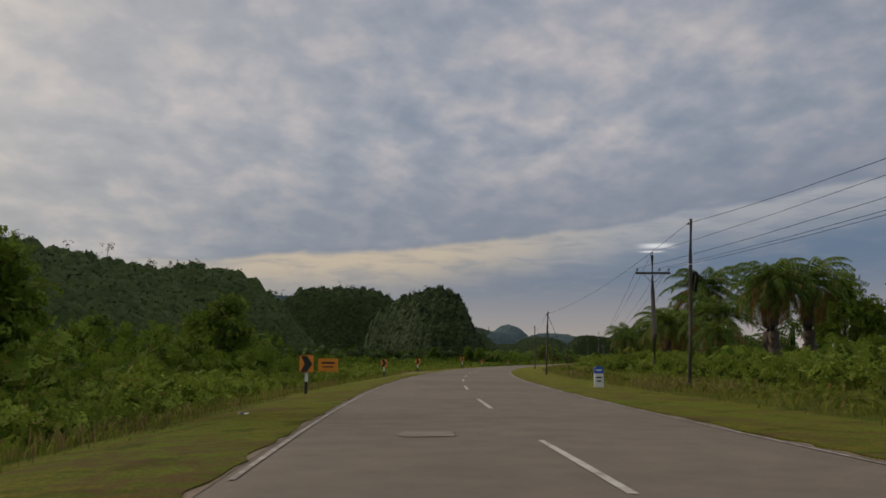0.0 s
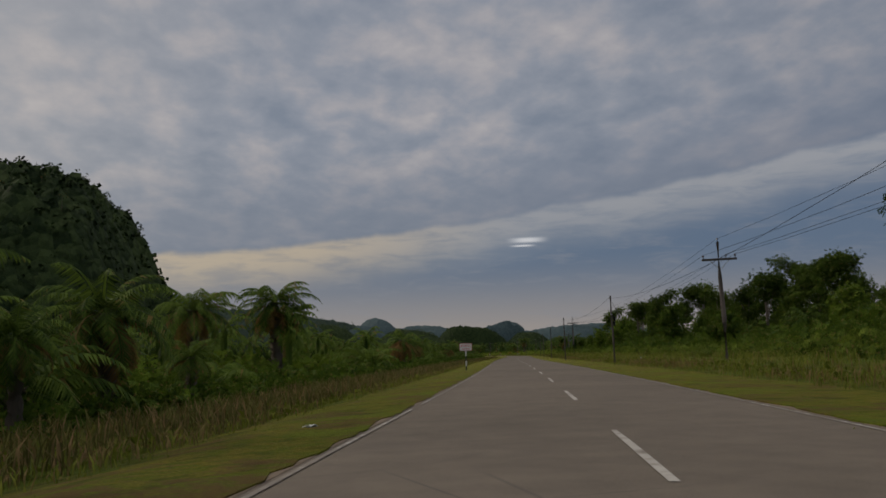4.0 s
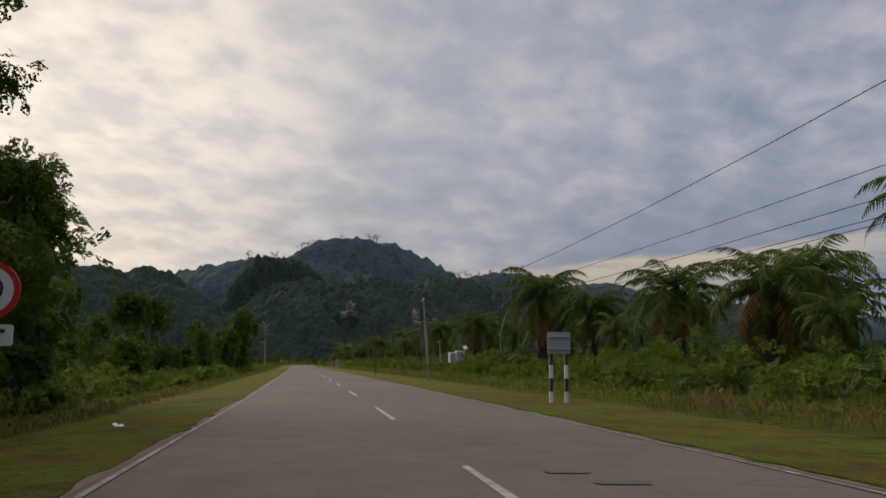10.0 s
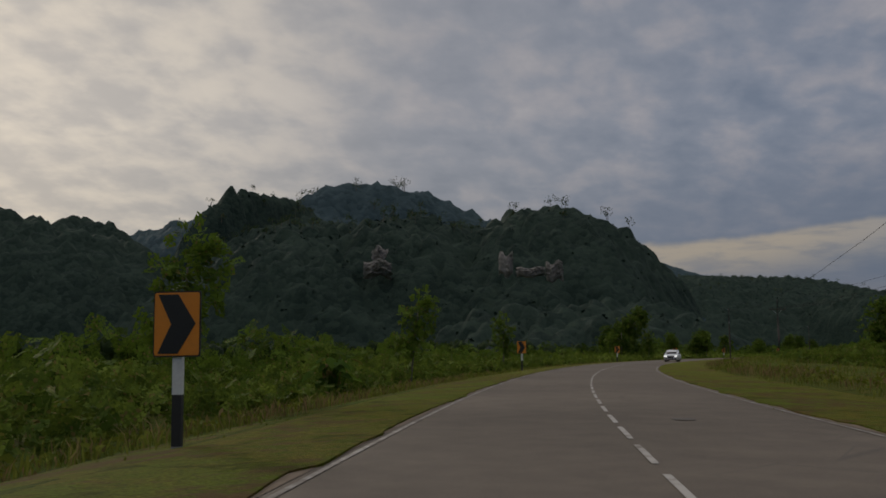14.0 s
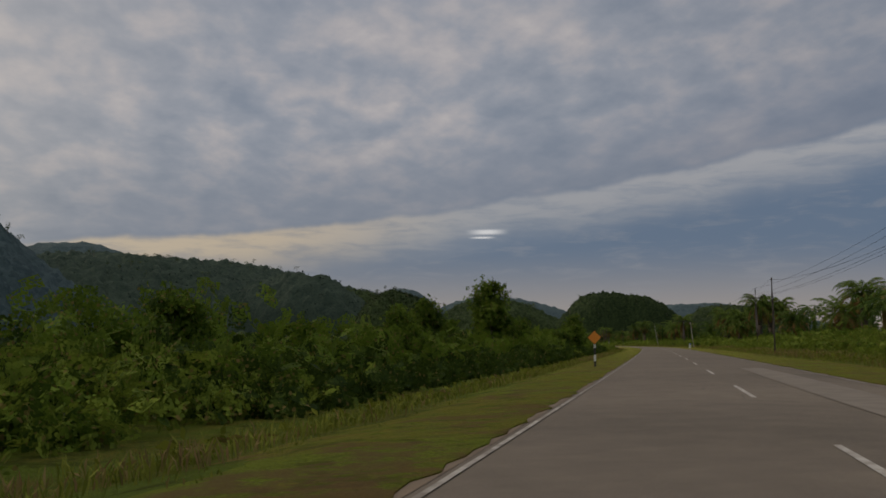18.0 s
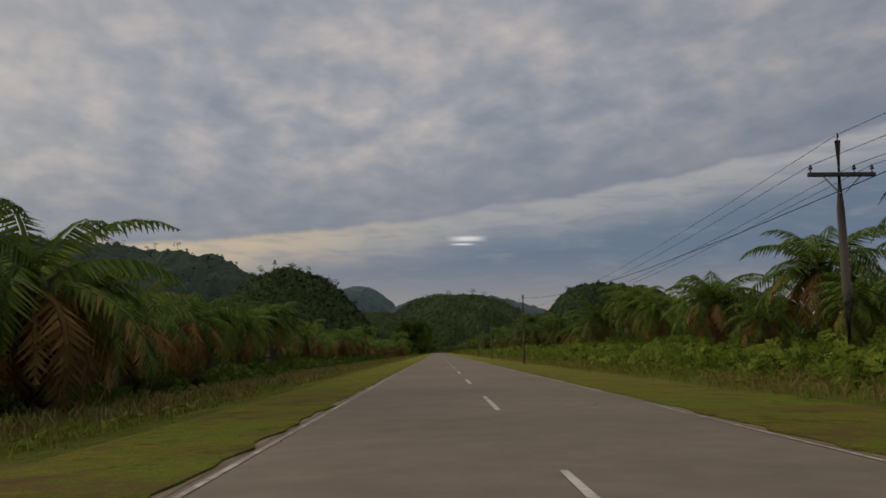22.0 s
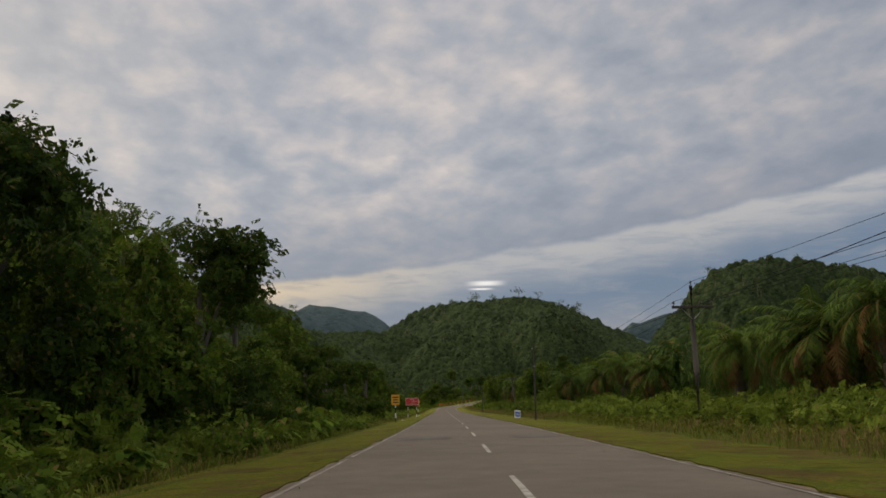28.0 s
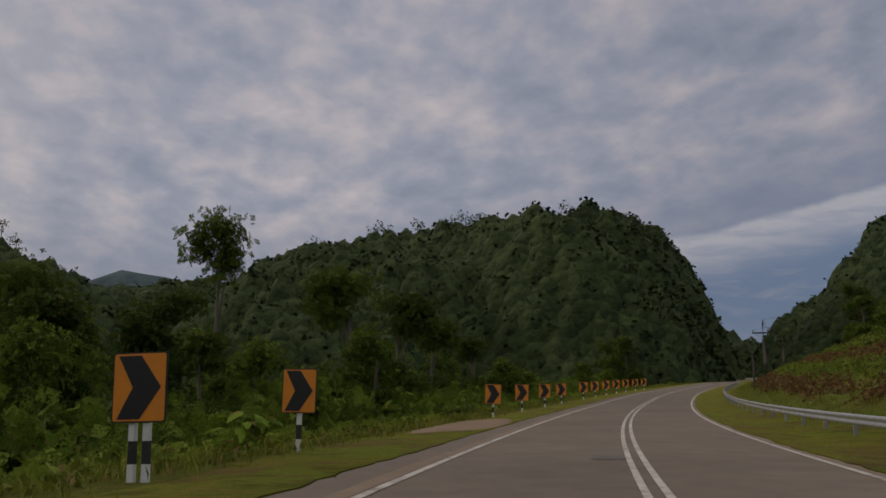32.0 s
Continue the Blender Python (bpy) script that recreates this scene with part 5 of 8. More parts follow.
# ---- plants that can be told apart, right of the road ----
belt(301, [S, BL], -40, 420, 11.5, 16, 22, 0.7, 1.0)
belt(302, ["palm", "palm", "tree", "young_palm"], 20, 235, 18, 26, 10, 0.8, 1.05)
belt(303, ["tree", "palm", "tree"], 230, 430, 19, 32, 9, 0.8, 1.0)
belt(304, ["tree", "palm", "tree", D], 410, 880, 22, 36, 9, 0.68, 0.9)
belt(305, [S, BL], 860, 1730, 11, 15, 22, 0.7, 0.95)
belt(306, ["palm", "young_palm", "young_palm"], 850, 1130, 16, 27, 7, 0.65, 0.85)
belt(307, ["palm", "palm", "young_palm"], 1120, 1405, 15, 24, 9.5, 0.75, 1.0)
belt(319, ["palm", "palm", "young_palm"], 1405, 1480, 16, 24, 8, 0.6, 0.8)
belt(308, ["palm", "palm"], 1480, 1740, 15.5, 24, 11, 0.62, 0.85)
belt(309, [S, D, "tree"], 1730, 2280, 18, 40, 14, 0.6, 0.8)
belt(310, ["palm"], 2280, 2660, 17.5, 27, 10, 0.8, 1.0)
belt(311, [BL, S], 2280, 3480, 10, 14, 24, 0.65, 0.95)
belt(312, ["palm", "dry_palm", "palm"], 2650, 3400, 16.5, 22, 6.0, 0.68, 0.86)
belt(323, ["young_palm", "dry_palm", "palm"], 3405, 3480, 16.5, 24, 4.0, 0.55, 0.7)
belt(313, ["palm", "palm"], 3480, 3680, 16, 24, 6, 0.6, 0.75)
belt(314, ["tree", "palm", "tree", "vine"], 3670, 3790, 16, 30, 7, 0.7, 0.95)
belt(315, ["vine", "tree", "forest"], 3785, 3880, 13.5, 22, 6, 0.62, 0.78)
belt(316, [S, BL, "tree", D], 3890, 3990, 11.5, 24, 6, 0.65, 0.9)
belt(317, [BL, S], 4000, 4250, 13, 24, 16, 0.6, 1.0)
belt(320, ["forest", "tree", "forest"], 440, 900, 38, 62, 8, 0.9, 1.2)
belt(321, ["forest", "tree", "vine"], 3690, 3800, 22, 40, 5.5, 0.6, 0.8)
belt(322, ["young_palm", "young_palm", D], 890, 985, -21, -13.5, 1.6, 1.55, 1.85)
belt(318, ["forest", "tree", "tree"], 3975, 4330, 30, 56, 8, 0.7, 1.0)


# ---- the palm groves behind, too many to count, and the far woods ----
def grove(seed, spans):
    """Palms in the depth of a plantation, joined."""
    rng = np.random.default_rng(seed)
    shapes = []
    for j in range(3):
        me = palm_crown(600 + j, 15, 4.1, (0, 0, 5.0), pairs=9)
        v = np.empty(len(me.vertices) * 3)
        me.vertices.foreach_get("co", v)
        me.calc_loop_triangles()
        f = np.empty(len(me.loop_triangles) * 3, int)
        me.loop_triangles.foreach_get("vertices", f)
        bpy.data.meshes.remove(me)
        ring = np.array([(0.3 * math.cos(1.2566 * i), 0.3 * math.sin(1.2566 * i), z) for z in (-0.5, 5.1) for i in range(5)])
        tube = np.array([(i, (i + 1) % 5, 5 + (i + 1) % 5) for i in range(5)] + [(i, 5 + (i + 1) % 5, 5 + i) for i in range(5)])
        v = v.reshape(-1, 3) / K
        shapes.append((np.vstack([v, ring]), np.vstack([f.reshape(-1, 3), tube + len(v)])))
    verts, faces, n = [], [], 0
    for lo, hi, near, far, step in spans:
        s = lo
        while s < hi:
            lat, a, k = rng.uniform(near, far), rng.uniform(0, 6.28), rng.uniform(0.8, 1.15)
            v, f = shapes[int(rng.integers(0, 3))]
            x, y, _ = place(s, lat)
            c, q = math.cos(a), math.sin(a)
            verts.append(np.stack([x + k * (v[:, 0] * c - v[:, 1] * q), y + k * (v[:, 0] * q + v[:, 1] * c), float(ground_level(s, min(max(lat, -70), 70))) + k * v[:, 2]], 1))
            faces.append(f + n)
            n += len(v)
            s += step * rng.uniform(0.6, 1.4)
    return tagged(new("palm_grove", mesh_of("palm_grove", np.vstack(verts), np.vstack(faces), LEAF_PALM)), "rows of oil palms deep in the plantation", "oil palms", kind="stuff")


grove(701, ((420, 1000, -56, -22, 6), (1020, 1140, -46, -20, 5.5), (2740, 3230, -52, -20, 5.5)))
grove(702, ((20, 430, 26, 52, 6), (850, 1740, 19, 40, 5), (2280, 3480, 20, 46, 5), (3480, 3680, 20, 46, 4), (420, 860, 38, 70, 14)))


def far_woods(seed, lo, hi, near, far, count, size, high):
    rng = np.random.default_rng(seed)
    s, lat = rng.uniform(lo, hi, count), rng.uniform(near, far, count)
    x, y, _ = place(s, lat)
    r = rng.uniform(size[0], size[1], count)
    z = rng.uniform(0.2, 0.75, count) * high - 1.0
    at = np.stack([x, y, z], 1)
    jit = 1 + rng.normal(0, 0.12, (count, len(BALL_V), 1))
    verts = at[:, None] + BALL_V[None] * jit * 0.72 * r[:, None, None]
    faces = (BALL_F[None] + (np.arange(count) * len(BALL_V))[:, None, None]).reshape(-1, 3)
    woods = tagged(new("far_woods", mesh_of("far_woods", verts.reshape(-1, 3), faces, CANOPY_NEAR, smooth=True)), "dark woods beyond the fields and groves", "woods", kind="stuff")
    lv, lf = leaves(rng, at, 0.9 * r[:, None], 16, 1.7, 1.5, 0.2)
    part("leafage", mesh_of("leafage", lv, lf, LEAF_DARK), LEAF_DARK, woods)["kind"] = "stuff"
    return woods


far_woods(711, -100, 420, -150, -84, 520, (2, 4), 6)
far_woods(712, 400, 1420, -150, -84, 900, (2, 4), 8)
far_woods(713, 1420, 2760, -170, -84, 1200, (2, 3.6), 5)
far_woods(714, 2700, 4000, -150, -84, 700, (2, 4), 7)
far_woods(715, -100, 900, 84, 160, 1000, (2, 4), 8)
far_woods(716, 850, 2300, 84, 170, 700, (2, 4), 7)
far_woods(717, 2250, 4000, 84, 160, 800, (2, 4.5), 9)

# ---- trees that stand out on their own ----
alone = np.random.default_rng(9)
for kind, s, lat, scale in (
    ("palm", 53, 20, 1.0), ("near_palm", 104, 16, 0.85), ("palm", 547, -17, 0.8), ("near_palm", 1033, 14, 0.85), ("near_palm", 1043, -12.6, 1.5), ("palm", 1046, -13.6, 1.6), ("dry_palm", 1041, -12.0, 1.3), ("palm", 1050, -15, 1.5), ("dark_shrub", 1040, -11.6, 1.2), ("near_palm", 1164, 14, 0.85),
    ("near_palm", 1171, 15, 0.75), ("near_palm", 1195, 14, 1.0), ("vine", 1418, -12.0, 0.9), ("vine", 1436, -12.6, 1.02), ("vine", 1424, -14.5, 0.85), ("near_palm", 1417, 16, 0.72), ("near_palm", 1421, 17, 0.8), ("palm", 1414, 16, 0.72), ("palm", 1427, 18, 0.85), ("near_palm", 1425, 14.5, 0.8),
    ("near_palm", 1554, 15, 1.0), ("near_palm", 1544, 15, 0.9), ("vine", 1929, -13.8, 0.95), ("dark_shrub", 1928, -11.5, 1.4), ("tree", 1961, -14, 0.7), ("tree", 2358, -17.5, 0.95), ("tree", 2296, -18, 0.6),
    ("tree", 2411, -13.6, 0.56), ("tree", 2416, -15, 0.62), ("tree", 2436, -16, 0.8), ("near_palm", 2466, 17, 1.45), ("palm", 2472, 18, 1.45), ("near_palm", 2481, 17, 1.3), ("palm", 2460, 20, 1.5), ("dry_palm", 2801, -13.9, 1.5), ("dry_palm", 2797, -15, 1.5), ("palm", 2806, -14.5, 1.0), ("dry_palm", 2812, -15, 1.2), ("dry_palm", 2820, -14, 1.1), ("palm", 2828, -15, 1.0), ("palm", 2798, 16, 0.7), ("palm", 2808, 16, 0.68), ("dry_palm", 2818, 15.5, 0.7), ("tree", 2566, -13.5, 0.99), ("tree", 2572, -15, 1.3), ("tree", 2687, -15, 0.8), ("near_palm", 2722, 17, 1.0), ("near_palm", 2936, 14.5, 1.35), ("palm", 2942, 17, 1.45), ("palm", 2955, 15, 1.15), ("palm", 2965, 16, 1.1), ("dry_palm", 2950, 18, 1.5), ("palm", 3062, 15, 1.08), ("palm", 3070, 15.5, 1.12), ("dry_palm", 3078, 15, 1.1), ("palm", 3088, 15.5, 1.05), ("palm", 3100, 15, 1.1), ("dry_palm", 3112, 16, 1.05),
    ("near_palm", 2946, 15, 1.45), ("dry_palm", 2935, -16, 1.25), ("near_palm", 3063, 14, 0.9), ("vine", 3748, -15, 0.66), ("vine", 3800, 14, 0.75), ("tree", 3811, 13.5, 0.95), ("forest", 3829, 15.5, 0.66),
    ("dark_shrub", 1713, -15.5, 1.5), ("tree", 1716, -17, 0.6), ("dark_shrub", 1709, -16.5, 1.4), ("tree", 1945, -22, 1.0), ("forest", 1160, -11, 0.62), ("forest", 1168, -10.5, 0.7), ("vine", 1176, -10, 0.95), ("forest", 1184, -11.5, 0.72),
    ("forest", 1268, -11.5, 1.0), ("vine", 1277, -11.5, 0.8), ("tree", 1321, -18, 0.5),
    ("near_palm", 397, -12.5, 1.55), ("palm", 404, -14.5, 1.12), ("palm", 412, -15, 0.98), ("palm", 420, -14.5, 0.9), ("near_palm", 428, -15, 1.0), ("palm", 436, -15.5, 1.0), ("palm", 446, -16, 1.0),
    ("vine", 3811, 29, 1.15), ("forest", 3800, 27, 0.7), ("forest", 3822, 28, 0.52), ("forest", 3838, 27, 0.46), ("forest", 3790, 26, 0.6), ("vine", 3818, 24, 0.66), ("forest", 3850, 25, 0.42),
    ("forest", 3690, -18, 0.5), ("forest", 3698, -20, 0.55), ("forest", 3704, -17, 0.5), ("forest", 3712, -22, 0.56), ("forest", 3720, -18, 0.5), ("forest", 3728, -20, 0.48), ("forest", 3740, -20, 0.42), ("forest", 3752, -22, 0.4), ("tree", 3710, -20, 1.15),
    ("forest", 3700, 21, 0.52), ("forest", 3706, 19, 0.48), ("forest", 3714, 20, 0.52), ("vine", 3722, 18, 0.7), ("forest", 3730, 21, 0.55), ("forest", 3742, 20, 0.5), ("forest", 3755, 19, 0.55), ("vine", 3770, 18, 0.7),
    ("forest", 4068, -26, 0.62), ("forest", 4075, -31, 0.69), ("forest", 4082, -25, 0.53), ("forest", 4090, -34, 0.69), ("forest", 4098, -45, 0.75), ("forest", 4106, -30, 0.53), ("forest", 4110, -40, 0.69), ("forest", 4120, -35, 0.53), ("forest", 4062, -36, 0.75), ("tree", 4086, -20, 0.5), ("tree", 4100, -22, 0.5),
    ("forest", 3846, -30, 0.55), ("forest", 3838, -27, 0.5), ("tree", 3832, -22, 0.75), ("forest", 3856, -34, 0.6), ("tree", 3850, -26, 0.8), ("tree", 3842, -36, 0.9), ("forest", 3866, -30, 0.5), ("tree", 3828, -30, 0.8), ("tree", 3860, -23, 0.7),
    ("palm", 1552, 16, 0.95), ("palm", 1562, 15.5, 1.02), ("near_palm", 1572, 16, 1.05), ("palm", 1584, 16, 1.15), ("palm", 1541, 17, 0.9), ("palm", 1596, 16, 1.2),
    ("near_palm", 62, 17, 1.0), ("palm", 70, 19, 1.1), ("palm", 80, 17, 1.0), ("palm", 92, 20, 1.1), ("palm", 50, 17, 0.95), ("palm", 74, 24, 1.2),
    ("palm", 521, -14, 0.85), ("near_palm", 528, -15, 0.9), ("palm", 536, -16, 0.95), ("near_palm", 543, -15.5, 0.8), ("palm", 515, -16, 0.95), ("palm", 530, -20, 1.05),
    ("near_palm", 1290, 17, 0.85), ("palm", 1297, 18, 1.1), ("palm", 1304, 17, 1.1), ("near_palm", 1312, 16.5, 0.95), ("palm", 1320, 18, 1.1), ("palm", 1283, 18, 1.15), ("palm", 1300, 22, 1.2), ("palm", 1290, 22, 1.2),
    ("near_palm", 3558, 17, 0.8), ("palm", 3564, 16.5, 0.85), ("near_palm", 3572, 17, 0.9), ("palm", 3570, 16, 1.0), ("palm", 3580, 15.5, 0.95), ("palm", 3556, 22, 0.8),
    ("forest", 1279, -14, 1.25), ("forest", 1285, -14, 1.1), ("forest", 1292, -15, 0.85), ("forest", 1297, -14.6, 0.72), ("forest", 1305, -15, 0.55),
    ("forest", 3409, -12, 1.45), ("forest", 3414, -11.5, 1.5), ("forest", 3419, -12.5, 1.45), ("forest", 3424, -11.8, 1.35), ("forest", 3430, -12, 1.25), ("forest", 3437, -12.5, 1.15), ("forest", 3416, -15, 1.5),
    ("palm", 1668, 14.5, 0.95), ("palm", 1676, 15.5, 1.0), ("palm", 1684, 14, 0.9), ("palm", 1692, 16, 1.0),
    ("forest", 1266, -11.2, 1.25), ("forest", 1274, -13, 0.85), ("forest", 1281, -12.8, 0.72), ("forest", 1290, -14, 0.62), ("vine", 1297, -13, 0.8), ("tree", 1304, -15, 0.6),
):
    plant(kind, s, lat, scale * (0.82 if "palm" in kind else 1.12 if kind in TALL else 1.0), alone, slim=0.84 if s in (1418, 1436, 1424) else 1.0)
more = np.random.default_rng(19)
for kind, s, lat, scale in (("near_palm", 1447, 15.5, 0.78), ("palm", 1460, 15.5, 0.78), ("palm", 1440, 19, 0.9), ("palm", 1470, 18, 0.85), ("dry_palm", 3080, -14.2, 1.15), ("dry_palm", 3089, -15, 1.2), ("dry_palm", 3098, -14.4, 1.15), ("palm", 3108, -15, 1.1), ("tree", 1935, -15, 0.9)):
    plant(kind, s, lat, scale, more)
# slender trunks wrapped in creepers
for s, lat, scale, slim in ((1408, -12.6, 0.75, 0.9), (1421, -12.4, 0.7, 1.0), (1437, -13.5, 0.68, 0.9), (1922, -13.0, 0.7, 0.8)):
    plant("vine", s, lat, scale, more, slim=slim)
dead_tree(stand(1588, -11.75, 0) @ Matrix.Diagonal((1.02, 1.02, 1.32, 1)))


# ---- tall grass and weeds, too many to count ----
def tufts(name, seed, lo, hi, near, far, count, blades, high, mat, label, drifts=0.0, hug=False):
    """drifts: how far the grass gathers in patches, 0 for even growth; hug: follow the asphalt's edge."""
    rng = np.random.default_rng(seed)
    s, lat = rng.uniform(lo, hi, count), rng.uniform(near, far, count)
    if drifts:
        kept = wave(s, 9, seed) * 0.6 + wave(s, 31, seed + 1) * 0.4 > drifts + rng.uniform(-0.08, 0.08, count)
        s, lat, count = s[kept], lat[kept], int(kept.sum())
    if hug:
        lat = lat + edge_shift(s, lat)
    x, y, _ = place(s, lat)
    z = ground_level(s, lat) - 0.05
    n = count * blades
    base = np.repeat(np.stack([x, y, z], 1), blades, 0) + rng.normal(0, 0.22, (n, 3)) * np.array([1, 1, 0])
    h = high * rng.uniform(0.5, 1.25, (n, 1))
    a = rng.uniform(0, 6.28, n)
    out = np.stack([np.cos(a), np.sin(a), np.zeros(n)], 1)
    side = np.stack([-np.sin(a), np.cos(a), np.zeros(n)], 1) * 0.017 * (0.7 + high * 0.4)
    mid = base + out * h * 0.16 + np.array([0, 0, 1]) * h * 0.62
    tip = base + out * h * rng.uniform(0.25, 0.65, (n, 1)) + np.array([0, 0, 1]) * h * 0.95
    verts = np.stack([base - side * 1.2, mid - side, tip, mid + side * 1.4], 1).reshape(-1, 3)
    return tagged(new(name, mesh_of(name, verts, np.arange(4 * n).reshape(-1, 4), mat)), label, "grass", kind="stuff")


for i, (lo, hi, near, far, count, high, mat) in enumerate((
    (-60, 420, -11, -7.2, 1500, 0.55, LEAF_GRASS), (60, 320, -30, -10, 1300, 0.6, LEAF_GRASS), (420, 860, -13.5, -8.2, 4200, 1.1, LEAF_SEDGE), (860, 1460, -10, -7.4, 1500, 0.5, LEAF_GRASS),
    (1440, 2280, -11, -7.4, 2600, 0.55, LEAF_GRASS), (2270, 2760, -10, -7.4, 1500, 0.55, LEAF_GRASS), (2740, 3250, -13.0, -8.6, 4200, 0.8, LEAF_SEDGE), (3250, 3720, -8.8, -7.0, 900, 0.5, LEAF_GRASS),
    (3720, 4300, -12, -7.4, 1700, 0.6, LEAF_GRASS), (-60, 420, 7.6, 13, 1900, 0.6, LEAF_GRASS), (400, 880, 8.2, 20, 3400, 0.85, LEAF_GRASS), (860, 1740, 7.8, 12, 3000, 0.65, LEAF_GRASS),
    (1720, 2290, 8.2, 20, 3000, 0.6, LEAF_GRASS), (2280, 3480, 7.8, 11, 3200, 0.55, LEAF_GRASS), (3480, 4000, 7.8, 11.5, 1700, 0.55, LEAF_GRASS), (3990, 4300, 8.5, 28, 1500, 0.6, LEAF_GRASS),
)):
    tufts("tall_grass", 400 + i, lo, hi, near, far, count, 8, high * 0.72, mat, "tall uncut grass and weeds behind the verge")
for i, (near, far, high, count) in enumerate(((-9.6, -7.0, 0.42, 16000), (7.4, 10.4, 0.5, 20000))):
    tufts("dry_grass", 460 + i, -50, 4000, near, far, count, 6, high, LEAF_STRAW, "drifts of straw-coloured dry grass behind the verge", 0.52)
for i, (near, far, count, high) in enumerate(((-4.10, -3.74, 13000, 0.10), (3.70, 4.05, 13000, 0.10), (-7.2, -4.3, 9000, 0.10), (4.2, 7.4, 9000, 0.10))):
    tufts("verge_grass", 450 + i, -40, 3830 if i < 2 else 4250, near, far, count, 5, high, LEAF_GRASS, "short tufts along the asphalt's edge" if i < 2 else "short tufts in the mown verge", 0.0, i < 2)
for i, (near, far) in enumerate(((-9.4, -7.0), (7.2, 9.8))):
    tufts("rough_grass", 470 + i, -40, 4200, near, far, 22000, 6, 0.30, LEAF_GRASS, "rough knee-high grass where the mowing stops")


# ---- poles and overhead cables ----
def text_mesh(words, high, mat):
    """Raised lettering, centred, standing upright and facing back along the road."""
    curve = bpy.data.curves.new("letters", "FONT")
    curve.body, curve.size, curve.extrude = words, high * 1.38 * K, 0.002 * K
    curve.align_x, curve.align_y = "CENTER", "CENTER"
    holder = bpy.data.objects.new("letters", curve)
    me = bpy.data.meshes.new_from_object(holder)
    bpy.data.objects.remove(holder)
    me.transform(pose(0, 0, 0, 90, 0, 0))
    me.materials.clear()
    me.materials.append(mat)
    return me


def insulator(parent, x, z, y=0.0):
    bm = bmesh.new()
    rod(bm, (x, y, z), (x, y, z + 0.12), 0.018, n=6)
    rod(bm, (x, y, z + 0.10), (x, y, z + 0.17), 0.075, 0.06, 8)
    rod(bm, (x, y, z + 0.17), (x, y, z + 0.25), 0.05, 0.035, 8)
    part("insulator", bm, CERAMIC, parent, "brown glazed pin insulator", smooth=True)


def coil(parent, z, r=0.33, turns=3):
    bm = bmesh.new()
    for k in range(turns):
        ring = [(0.16 + 0.03 * k + 0.03 * math.sin(3 * a), r * (1 + 0.06 * k) * math.cos(a), z + r * (1 + 0.06 * k) * 1.25 * math.sin(a)) for a in [6.2832 * i / 14 for i in range(15)]]
        for a, b in zip(ring, ring[1:]):
            rod(bm, a, b, 0.022, n=5)
    part("cable_coil", bm, CABLE, parent, "spare loops of black cable")


def simple_pole(s, lat, top, mat=None, lean=(0.0, 0.0), loops=False, stay=0, box_at=0.0, r=0.095):
    mat = mat or POLE_WOOD
    pale = mat is CONCRETE
    label = "pale concrete utility pole on the verge" if pale else "dark weathered wooden utility pole on the verge"
    pole = thing("utility_pole", stand(s, lat, 0, lean), label, "utility pole", "utility poles along the road")
    bm = bmesh.new()
    tapered(bm, [(0, 0, -0.5), (0.02, 0, top * 0.4), (-0.01, 0.01, top * 0.75), (0, 0, top)], [r * 1.2, r * 1.05, r * 0.85, r * 0.7], 9)
    part("shaft", bm, mat, pole, smooth=True)
    bm = bmesh.new()
    box(bm, (0.10, 0.22, 0.10), (-0.12, 0, top - 0.22), 0.015)
    rod(bm, (-0.16, -0.14, top - 0.22), (-0.16, 0.14, top - 0.22), 0.025, n=6)
    part("cable_clamp", bm, STEEL, pole, "grey steel cable clamp")
    bm = bmesh.new()
    rod(bm, (0, 0, top * 0.72), (0, 0, top * 0.72 + 0.05), r * 0.98, n=9)
    part("band", bm, STEEL, pole, "steel band round the shaft")
    if loops:
        coil(pole, top * 0.62)
    if stay:
        bm = bmesh.new()
        rod(bm, (0, 0, top - 0.3), (stay * 0.42 * top, 0.4, 0.05), 0.016, n=5)
        part("stay_wire", bm, CABLE, pole, "taut stay wire")
        bm = bmesh.new()
        rod(bm, (stay * 0.42 * top, 0.4, -0.2), (stay * 0.385 * top, 0.36, 0.55), 0.03, n=6)
        part("stay_anchor", bm, STEEL, pole)
    if box_at:
        bm = bmesh.new()
        box(bm, (0.45, 0.4, 0.65), (0.32, 0, box_at), 0.04)
        rod(bm, (0.32, 0, box_at + 0.3), (0.32, 0, box_at + 0.52), 0.05, n=7)
        part("junction_box", bm, SIGN_BACK, pole, "grey box on the pole")
    return Vector(stand(s, lat, 0, lean) @ Vector((-0.16 * K, 0, (top - 0.22) * K)))


